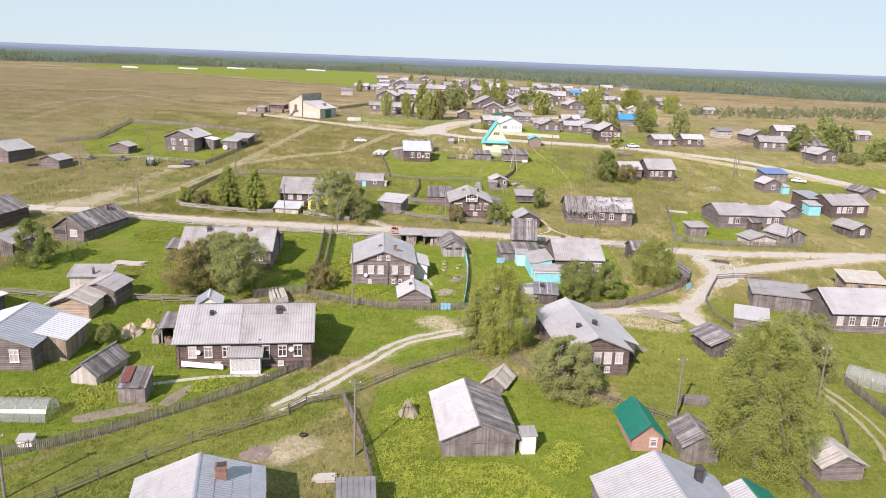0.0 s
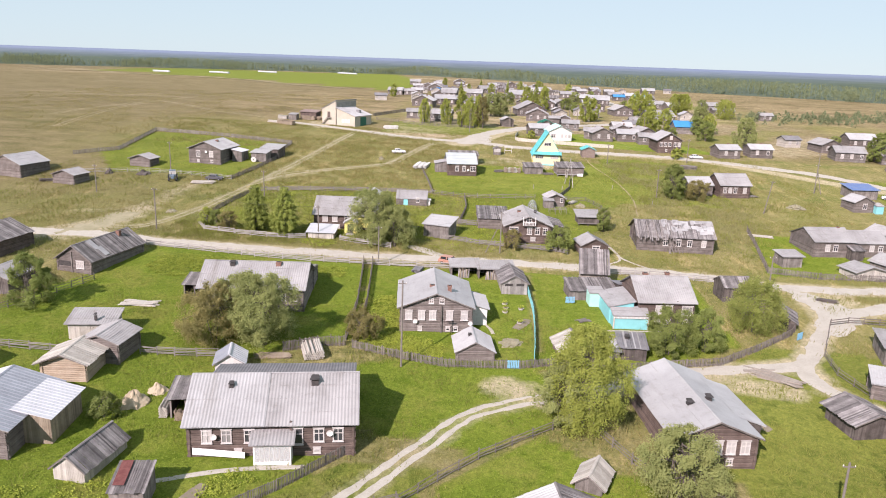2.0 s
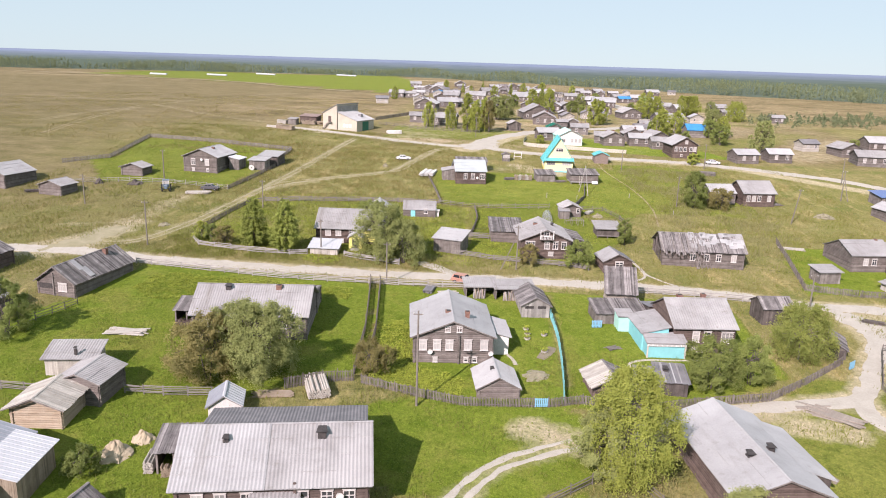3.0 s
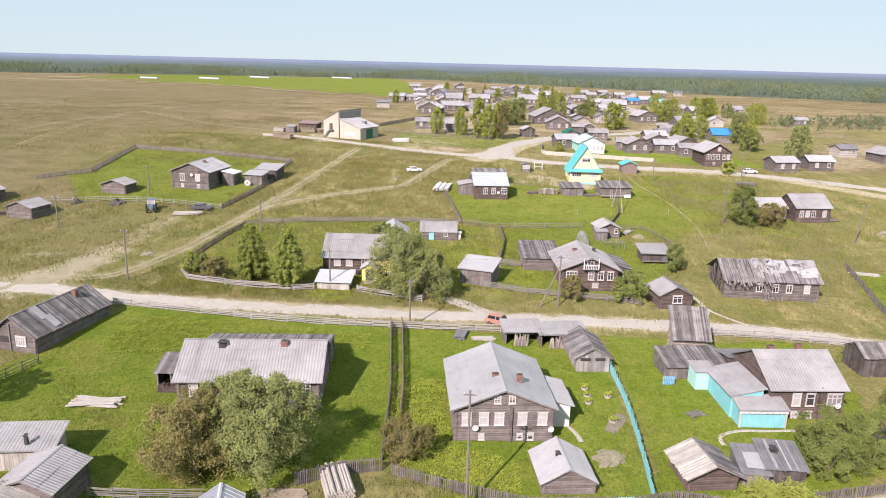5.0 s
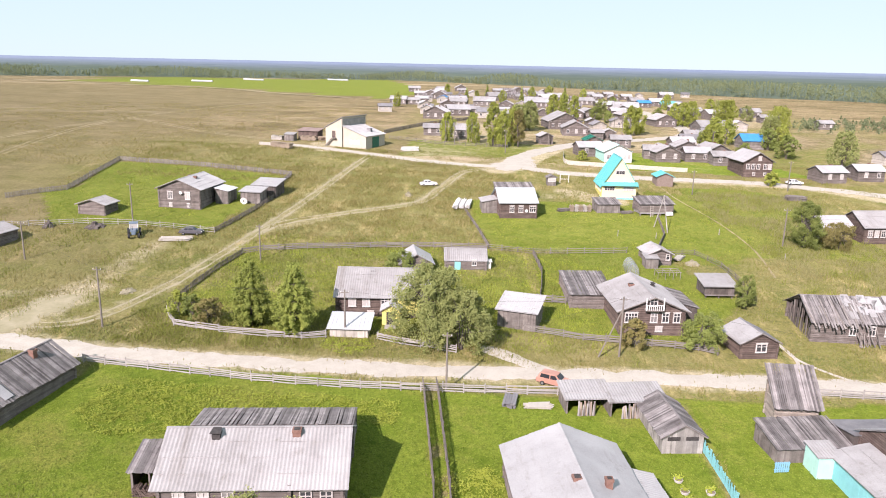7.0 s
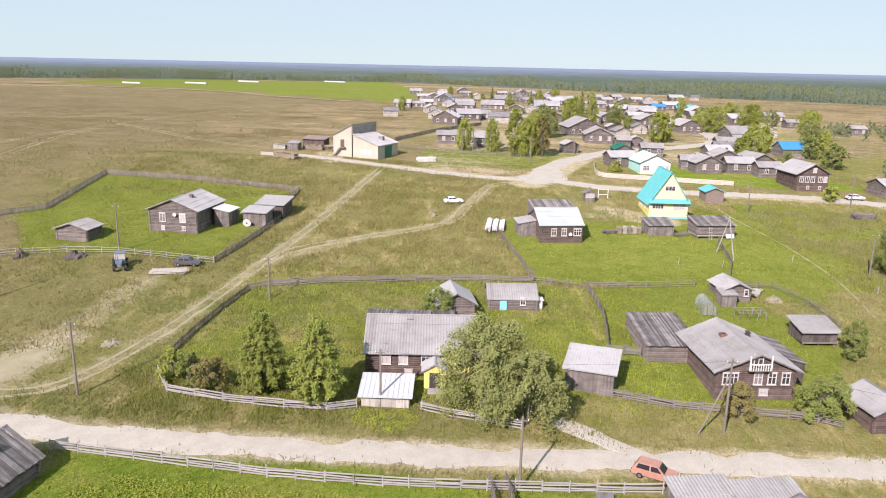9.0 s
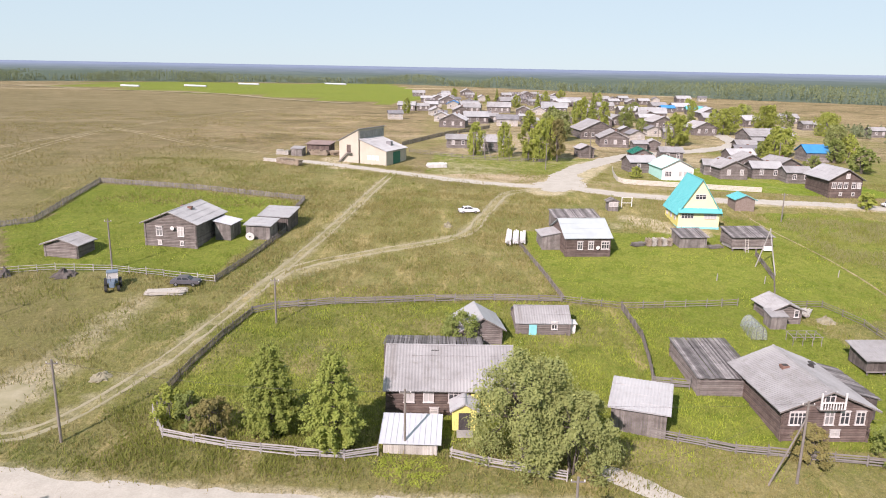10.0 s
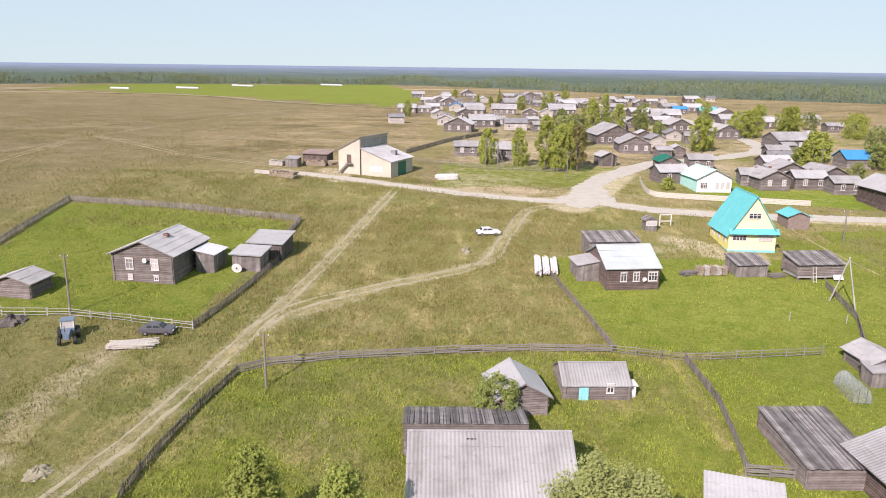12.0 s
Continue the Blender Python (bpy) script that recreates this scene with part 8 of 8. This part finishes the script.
for hx, hy, hyaw, lx, ly, hz in ((-10.2, 124.2, 6, -3.0, -6.35, 1.7), (-10.2, 124.2, 6, 4.85, -6.35, 1.5), (-24.4, 89.7, 9, -5.6, -5.4, 2.4), (-24.4, 89.7, 9, 5.7, -5.4, 2.6), (-79.0, 219.9, -6, 0.6, -5.75, 3.3), (-10.1, 222.6, 8, 1.6, -4.95, 1.7), (26.2, 131.4, 5, 1.6, -5.0, 2.0)):
    a = radians(hyaw)
    px, py = hx + lx * math.cos(a) - ly * math.sin(a), hy + lx * math.sin(a) + ly * math.cos(a)
    fz = gz(hx + math.sin(a) * 5, hy - math.cos(a) * 5)
    dish(px, py, hyaw, fz + hz, 0)

reel = thing("cable_reel", "white wooden cable reel leaning on a shed", "cable reel", on_ground(-67.6, 219.0, 0))
part("disc", Buf().beam((0, -0.1, 0.75), (0, 0.0, 0.78), 0.75, n=18), M["white"], reel)
part("hub", Buf().beam((0, -0.16, 0.75), (0, -0.1, 0.75), 0.15, n=10), M["soot_and_shade"], reel)

# long white wrapped stacks far out on the green field
for x_, y_, ln, yw in ((-340, 778, 26, -25), (-292, 812, 28, -25), (-272, 925, 34, -30), (-190, 1012, 36, -35)):
    ob = thing("bale_row", "long white wrapped row of bales on the far field", "bales", on_ground(x_, y_, yw), "white bale rows")
    for k in range(int(ln / 4)):
        part("bale", Buf().beam((-ln / 2 + k * 4, 0, 0.8), (-ln / 2 + k * 4 + 3.9, 0, 0.8), 0.95, n=10), M["metal_white"], ob)

# overhead wires between the poles along the road
for a_, b_ in (((-21.9, 146.0, 7.0), (0.2, 157.6, 8.0)), ((0.2, 157.6, 8.0), (46.9, 144.6, 6.6)), ((-68.5, 158.7, 8.2), (-35.9, 159.4, 6.4)), ((-35.9, 159.4, 6.4), (0.2, 157.6, 8.0)), ((-68.5, 158.7, 8.2), (-93.3, 182.5, 6.3))):
    p, q = Vector((a_[0], a_[1], gz(a_[0], a_[1]) + a_[2])), Vector((b_[0], b_[1], gz(b_[0], b_[1]) + b_[2]))
    pts = [p.lerp(q, k / 10) - Vector((0, 0, 3.6 * (k / 10) * (1 - k / 10))) for k in range(11)]
    w = Buf().add([tuple(c + d) for c in pts for d in (Vector((0, 0, 0.012)), Vector((0, -0.011, -0.006)), Vector((0, 0.011, -0.006)))],
                  [(3 * k + i, 3 * k + (i + 1) % 3, 3 * k + 3 + (i + 1) % 3, 3 * k + 3 + i) for k in range(10) for i in range(3)])
    thing("overhead_wire", "thin dark wire slung between power poles", "wire", Matrix(), buf=w, material=M["soot_and_shade"])


# ---- the far village ----
FAR = {}
far_no = 0
ROADS_FAR = ([(-78, 289), (-48, 276.5), (-8, 267)], [(-8, 268), (5.5, 301), (21, 322), (44, 337), (66, 362), (75, 420), (70, 520), (50, 640)], [(-12, 269), (30, 259.5), (66, 257), (128, 212)])


def off_way(x, y):
    return all(to_line(np.array([x]), np.array([y]), pts)[0] > 7 for pts in ROADS_FAR)


def far_house(x, y, w, kind, roof):
    """A log house of the far village: built once for each size and roof, then copied."""
    global far_no
    far_no += 1
    key = (round(w / 3), kind, roof)
    yaw = (far_no * 37 % 23) - 8
    m = pose(x, y, gz(x, y) - 0.1, 0, 0, yaw)
    if key not in FAR:
        tone = ("log_grey", "plank_grey", "log_grey", "plank_pale")[far_no % 4]
        n = max(1, int(w / 2.6))
        wins = tuple(("f", -w / 2 + w * (i + 0.6) / n, 1.7, 0.75, 1.1) for i in range(n))
        rm = {"plank": "roof_plank"}.get(roof, roof)
        st = "plank" if roof == "plank" else ("seam" if roof in ("teal", "blue_metal", "green_metal") else "slate")
        words = {"slate": "grey", "slate_white": "pale", "slate_dark": "dark", "blue_metal": "blue", "teal": "teal", "green_metal": "green", "plank": "board"}[roof]
        d = w * (1.2 if kind == "g" else 0.8)
        FAR[key] = house("village_house", "weathered log house of the far village, " + words + " roof", x, y, yaw, w, d, 2.5 + w * 0.06, w * (0.24 if kind == "g" else 0.18), kind,
                         wm=tone, roof=st, mats=(rm, rm), wins=wins if w > 4.5 else (), over=0.6, group="houses of the far village", m=m, chims=((w * 0.12, 0.3, 0.4),) if w > 5.5 else ())
    else:
        copy_thing(FAR[key], m)


far_house(-67, 684, 9, "s", "slate")
far_house(-62, 500, 9, "s", "slate")
far_house(-62, 430, 6, "s", "slate_dark")
far_house(-48, 583, 10, "g", "slate_white")
far_house(-46, 701, 6, "s", "slate")
far_house(-50, 519, 7, "s", "slate_white")
far_house(-37, 527, 7, "g", "blue_metal")
far_house(-28, 509, 10, "s", "slate_white")
far_house(-29, 716, 9, "g", "slate_white")
far_house(-35, 398, 9, "g", "slate_white")
far_house(-26, 421, 8, "s", "slate_white")
far_house(-19, 429, 5, "s", "slate")
far_house(-3, 568, 12, "s", "slate")
far_house(7, 618, 9, "g", "slate")
far_house(-12, 499, 11, "s", "slate")
far_house(18, 689, 9, "g", "slate")
far_house(27, 712, 7, "s", "slate")
far_house(28, 616, 9, "s", "slate")
far_house(38, 578, 12, "s", "slate")
far_house(18, 501, 13, "s", "slate_white")
far_house(68, 634, 9, "s", "slate")
far_house(52, 536, 10, "s", "slate")
far_house(29, 425, 10, "g", "slate_white")
far_house(17, 370, 13, "g", "slate")
far_house(19, 345, 8, "g", "slate")
far_house(5, 315, 4, "g", "slate")
far_house(-33, 326, 6, "s", "slate")
far_house(-22, 322, 10, "s", "slate")
far_house(56, 493, 10, "s", "slate_white")
far_house(79, 588, 7, "g", "slate")
far_house(86, 548, 10, "s", "slate")
far_house(85, 523, 7, "s", "blue_metal")
far_house(64, 474, 13, "s", "slate_white")
far_house(54, 421, 9, "g", "slate")
far_house(42, 383, 5, "g", "slate_dark")
far_house(37, 432, 5, "g", "slate")
far_house(97, 540, 10, "s", "slate_white")
far_house(97, 513, 8, "s", "teal")
far_house(64, 396, 10, "g", "slate")
far_house(88, 454, 9, "s", "slate_white")
far_house(102, 443, 8, "s", "slate_white")
far_house(122, 429, 6, "s", "slate")
far_house(127, 428, 5, "s", "slate")
far_house(76, 366, 11, "s", "slate")
far_house(61, 339, 7, "s", "slate")
far_house(56, 325, 7, "s", "slate_dark")
far_house(50, 314, 7, "s", "slate_white")
far_house(48, 302, 5, "g", "slate")
far_house(16, 292, 6, "s", "slate_white")
far_house(20, 309, 5, "g", "green_metal")
far_house(36, 292, 6, "s", "slate")
far_house(38, 289, 6, "g", "slate")
far_house(48, 290, 7, "s", "slate_white")
far_house(55, 297, 5, "g", "slate")
far_house(54, 285, 6, "s", "slate")
far_house(30, 335, 4, "g", "slate_white")
far_house(25, 332, 4, "s", "slate")
far_house(30, 314, 6, "s", "slate")
far_house(76, 266, 5.6, "s", "slate_white")
far_house(88, 270, 5.6, "s", "slate_white")
far_house(118, 272, 9, "s", "slate")
far_house(118, 289, 6, "g", "slate")
far_house(139, 308, 10, "s", "slate_white")
far_house(109, 298, 7, "s", "slate_dark")
far_house(138, 403, 5, "s", "slate")
far_house(131, 269, 8, "s", "plank")
far_house(127, 252, 6, "g", "slate")
far_house(146, 295, 7, "s", "slate")
far_house(169, 307, 7, "s", "slate_white")
far_house(95, 458, 8, "s", "slate")
far_house(127, 463, 8, "s", "slate")


# sheds, barns and bath houses behind the far houses
frng = random.Random(41)
placed = [(o.matrix_basis.translation.x, o.matrix_basis.translation.y) for o in scene.objects if o.parent is None and o.type == "EMPTY"]
tried = 0
while far_no < 128 and tried < 4000:
    tried += 1
    y = frng.uniform(285, 690)
    x = frng.uniform(-58, 60 + (y - 285) * 0.25) if y > 400 else frng.uniform(14, 105)
    if frng.random() > (0.5 if y < 400 else 1.0) or any(math.hypot(x - a, (y - c) * 0.8) < 8.5 for a, c in placed) or not off_way(x, y):
        continue
    placed.append((x, y))
    far_house(x, y, frng.choice((3.6, 4.2, 5.2, 6.2, 8.5)) + (1.5 if y > 450 else 0), frng.choice("gss"), frng.choice(("slate", "slate_white", "slate_white", "slate_white", "slate", "slate_dark", "plank")))

# the edge of the forest and the scrub before it
g = np.random.default_rng(77)


def tufted_wood(name, label, category, x, y, h, per, slim, size, seed):
    """Many far trees of a few large tufts each, narrower towards the top."""
    n = len(x)
    t = g.random((n, per)) ** 0.8
    spiky = (g.random(n) < 0.75)[:, None]
    wide = np.where(spiky, (1 - t) * 1.1, np.sin(np.pi * (0.15 + 0.8 * t)) * 0.95) * (h * slim)[:, None]
    a = g.uniform(0, 2 * np.pi, (n, per))
    r = wide * np.sqrt(g.uniform(0.2, 1, (n, per)))
    px, py = x[:, None] + r * np.cos(a), y[:, None] + r * np.sin(a)
    pz = ground_z(x, y)[:, None] + h[:, None] * (0.04 + 0.96 * t)
    d = np.stack([np.cos(a), np.sin(a), np.full_like(a, 0.5)], -1).reshape(-1, 3)
    me = leaf_mesh(name, np.stack([px, py, pz], -1).reshape(-1, 3), d, size, "woods", seed)
    tagged(new(name, me), label, category, kind="stuff")


n = 9500
x = g.uniform(-800, 640, n)
y = wood_edge(x) + 140 * g.random(n) ** 1.3 + 14 * np.sin(x * 0.06) + 8 * np.sin(x * 0.17)
tufted_wood("far_woods", "edge of a distant mixed forest of spruce and birch", "forest", x, y, g.uniform(3.5, 9, n) + 3 * np.sin(x * 0.031 + 2 * np.sin(x * 0.011)) + 2.5, 18, 0.13, 0.50, 78)
n = 520
u = g.random(n)
x, y = 130 + 230 * u + g.uniform(-12, 12, n), 400 + 90 * u + g.normal(size=n) * 14
tufted_wood("far_scrub", "band of green willow scrub in the brown field", "bushes", x, y, g.uniform(1.2, 4.2, n), 40, 0.55, 0.36, 79)


# ---- grass, weeds and garden plants ----
BLOCK = []
for o in list(scene.objects):
    if o.parent is None and o.type == "EMPTY" and o.get("category") in ("house", "shed", "barn", "shelter", "porch", "hall", "cottage", "bath house", "veranda", "annex", "hut", "privy", "kiosk", "well house"):
        ws = [c for c in o.children if c.name.startswith("roof_slope")]
        r = max((max(abs(v[0]) for v in c.bound_box) for c in ws), default=3)
        r2 = max((max(abs(v[1]) for v in c.bound_box) for c in ws), default=3)
        BLOCK.append((o.matrix_basis.translation.copy(), math.atan2(o.matrix_basis[1][0], o.matrix_basis[0][0]), r - 0.3, r2 - 0.3))


def free(x, y):
    """Which of the points lie under no building."""
    ok = np.ones(len(x), bool)
    for c, a, rx, ry in BLOCK:
        dx, dy = x - c.x, y - c.y
        u, v = dx * math.cos(a) + dy * math.sin(a), -dx * math.sin(a) + dy * math.cos(a)
        ok &= ~((np.abs(u) < rx) & (np.abs(v) < ry))
    return ok


def off_roads(x, y, lines):
    ok = np.ones(len(x), bool)
    for pts, w in lines:
        for (ax, ay), (bx, by) in zip(pts, pts[1:]):
            dx, dy = bx - ax, by - ay
            t = np.clip(((x - ax) * dx + (y - ay) * dy) / (dx * dx + dy * dy), 0, 1)
            ok &= np.hypot(x - ax - t * dx, y - ay - t * dy) > w
    return ok



def lush_at(x, y):
    v = np.zeros(len(x))
    for p in HALF.values():
        v[inside(x, y, p)] = 0.5
    for p in LUSH.values():
        v[inside(x, y, p)] = 1.0
    return v


def scatter(n, x0, x1, y0, y1, seed):
    g = np.random.default_rng(seed)
    x, y = g.uniform(x0, x1, n), g.uniform(y0, y1, n)
    k = free(x, y) & off_roads(x, y, WAYS)
    return x[k], y[k]


def clumped(x, y, scale, cut, seed):
    return np.array([noise.noise((a * scale, b_ * scale, seed)) > cut for a, b_ in zip(x, y)], bool)


def mat_of_leaves(name, label, x, y, material, size, tall, per, spread, seed, up=1.6):
    """Low clumps of small upturned leaves or blades over part of the meadow."""
    g = np.random.default_rng(seed)
    n = len(x) * per
    px, py = np.repeat(x, per) + g.normal(size=n) * spread, np.repeat(y, per) + g.normal(size=n) * spread
    pz = ground_z(px, py) + g.uniform(0.02, 1.0, n) * np.repeat(tall * g.uniform(0.5, 1.3, len(x)), per)
    me = leaf_mesh(name, np.stack([px, py, pz], -1), np.tile([0, 0, up], (n, 1)), size, material, seed)
    tagged(new(name, me), label, "grass", kind="stuff")


def blades(name, label, x, y, material, wide, tall, per, spread, seed):
    """Upright grass blades: slim leaning triangles in loose tufts."""
    g = np.random.default_rng(seed)
    n = len(x) * per
    px, py = np.repeat(x, per) + g.normal(size=n) * spread, np.repeat(y, per) + g.normal(size=n) * spread
    pz = ground_z(px, py) - 0.03
    a = g.uniform(0, np.pi, n)
    hgt = np.repeat(tall * g.uniform(0.5, 1.3, len(x)), per) * g.uniform(0.6, 1.2, n)
    c, s = np.cos(a) * wide, np.sin(a) * wide
    lx, ly = g.normal(size=n) * 0.35 * hgt, g.normal(size=n) * 0.35 * hgt
    tri = np.stack([np.stack([px - c, py - s, pz], -1), np.stack([px + c, py + s, pz], -1), np.stack([px + lx + c * 0.3, py + ly + s * 0.3, pz + hgt], -1), np.stack([px + lx - c * 0.3, py + ly - s * 0.3, pz + hgt * 0.96], -1)], 1)
    me = bpy.data.meshes.new(name)
    me.from_pydata(tri.reshape(-1, 3).tolist(), [], np.arange(4 * n).reshape(n, 4).tolist())
    me.materials.append(M[material])
    tagged(new(name, me), label, "grass", kind="stuff")


x, y = scatter(60000, -100, 75, 50, 205, 3)
k = lush_at(x, y) > 0.75
mat_of_leaves("lush_grass", "short lush green garden grass", x[k], y[k], "grass_lush", 0.085, 0.20, 3, 0.45, 4, up=0.7)
x, y = scatter(40000, -115, 85, 50, 285, 5)
k = (lush_at(x, y) < 0.45) & clumped(x, y, 0.13, -0.05, 4)
blades("meadow_grass", "tall straw-coloured meadow grass", x[k], y[k], "grass_dry", 0.05, 0.42, 6, 0.7, 6)
x, y = scatter(42000, -115, 85, 50, 285, 7)
k = (lush_at(x, y) < 0.75) & clumped(x, y, 0.10, 0.0, 11)
blades("weeds", "green weeds among the dry meadow grass", x[k], y[k], "grass_mid", 0.055, 0.36, 6, 0.7, 8)
x, y = scatter(9000, -115, 85, 50, 285, 9)
k = (lush_at(x, y) < 0.75) & clumped(x, y, 0.22, 0.18, 15)
blades("nettles", "green patches of tall weeds", x[k], y[k], "grass_mid", 0.06, 0.6, 8, 0.7, 10)
g = np.random.default_rng(41)
x, y = g.uniform(-230, -10, 12000), 240 + 210 * g.uniform(0, 1, 12000) ** 1.5
k = free(x, y) & off_roads(x, y, WAYS) & (x < -12 - np.clip(y - 262, 0, 40) * 1.2) & clumped(x, y, 0.06, -0.08, 43)
blades("heath_grass", "brown tufts of dry grass on the open field", x[k], y[k], "grass_dry", 0.10, 0.36, 5, 1.1, 42)
# rank growth along the road verge and the fences
x, y = scatter(5500, -80, 45, 150, 166, 13)
k = (lush_at(x, y) < 0.75) & (y < 158 + np.where(x < -40, (-40 - x) * 0.25, 0)) & clumped(x, y, 0.3, -0.25, 17)
blades("verge_weeds", "tall olive weeds along the road verge", x[k], y[k], "grass_dry", 0.045, 0.22, 5, 0.7, 14)
x, y = scatter(2600, -66, -38, 155, 166, 15)
k = clumped(x, y, 0.35, -0.05, 19)
blades("fence_weeds", "tall green weeds before the pines", x[k], y[k], "grass_mid", 0.055, 0.34, 7, 0.6, 16)

x, y = scatter(3600, 28, 62, 172, 246, 23)
k = (lush_at(x, y) < 0.75) & clumped(x, y, 0.12, -0.12, 27) & (x > 36 + (y - 200) * -0.08)
blades("brush", "tall dry brush and willowherb in the old meadow", x[k], y[k], "brush", 0.055, 0.6, 8, 0.7, 24)
x, y = scatter(2000, 28, 62, 172, 246, 25)
k = clumped(x, y, 0.2, 0.12, 31) & (x > 35)
blades("brush_green", "green willow shoots in the old meadow", x[k], y[k], "grass_mid", 0.06, 0.8, 9, 0.6, 26)

x, y = scatter(16000, -114, 36, 160, 256, 33)
k = (lush_at(x, y) > 0.45) & clumped(x, y, 0.16, -0.15, 35)
blades("yard_grass", "uneven green grass of the yards and the lawn", x[k], y[k], "grass_lush", 0.05, 0.24, 6, 0.7, 34)
x, y = scatter(6000, -114, 36, 160, 256, 37)
k = (lush_at(x, y) > 0.45) & clumped(x, y, 0.12, 0.12, 39)
blades("yard_weeds", "yellow-green weeds in the yards", x[k], y[k], "leaf_veg", 0.05, 0.30, 5, 0.6, 38)

x, y = scatter(9000, -62, 0, 158, 200, 51)
k = clumped(x, y, 0.35, -0.02, 53)
blades("house_yard_weeds", "mixed olive and yellow-green weeds in the yard", x[k], y[k], "leaf_veg", 0.05, 0.30, 4, 0.5, 52)
blades("house_yard_grass", "dark green tufts in the yard", x[~k], y[~k], "grass_mid", 0.05, 0.34, 4, 0.5, 54)
x, y = scatter(9000, -82, -8, 196, 256, 55)
k = (lush_at(x, y) < 0.75) & clumped(x, y, 0.25, -0.1, 57)
blades("meadow_tufts", "coarse straw-coloured tufts of the meadow", x[k], y[k], "grass_dry", 0.055, 0.45, 5, 0.6, 56)
x, y = scatter(9000, -60, 46, 56, 126, 45)
k = (lush_at(x, y) > 0.2) & clumped(x, y, 0.13, 0.02, 47)
blades("garden_weeds", "rank grey-green weeds in the gardens", x[k], y[k], "grass_mid", 0.045, 0.30, 6, 0.6, 46)

BEDS = {"potato": [(-21, 114), (-22, 130), (-16.5, 131), (-15, 117), (-8, 114), (-8, 109), (-14, 110)], "barn_patch": [(-5.5, 76), (-1, 80), (1.5, 76), (-1, 66), (9, 66.5), (14, 60), (0, 54), (-4, 60)],
        "back_rows": [(-61, 136), (-60, 145), (-38, 143.5), (-27, 143), (-27, 138), (-45, 134.5), (-56, 133)], "yard_rows": [(-29, 79), (-26, 82), (-24, 80), (-28, 76)], "gable_rows": [(-19.5, 112), (-20, 122), (-16.5, 121), (-15.5, 113)], "verge_rows": [(11, 66), (14.5, 72), (17, 71), (14, 64)], "cabbage": [(-41, 78), (-36, 78), (-37, 72), (-40, 73)], "shed_verge": [(-38.6, 156.4), (-38.1, 158.5), (-32.5, 158.8), (-31.4, 156.4), (-33.2, 154.6), (-36.2, 154.2)], "corner": [(-48, 76), (-43, 77), (-44, 73), (-48, 73)]}
g = np.random.default_rng(21)
for bed, poly in BEDS.items():
    xs, ys = [p[0] for p in poly], [p[1] for p in poly]
    n = int((max(xs) - min(xs)) * (max(ys) - min(ys)) * 4.2)
    x, y = g.uniform(min(xs), max(xs), n), g.uniform(min(ys), max(ys), n)
    k = inside(x, y, poly) & free(x, y)
    x, y = x[k], y[k]
    z = ground_z(x, y)
    leaves = 16
    q = np.repeat(np.stack([x, y, z + 0.12], -1), leaves, 0) + g.normal(size=(len(x) * leaves, 3)) * np.array([0.24, 0.24, 0.07])
    me = leaf_mesh("garden_plants", q, np.tile([0, 0, 1.1], (len(q), 1)), 0.085, "leaf_veg", 31)
    tagged(new("garden_plants", me), "leafy green vegetable bed", "garden plants", kind="stuff")
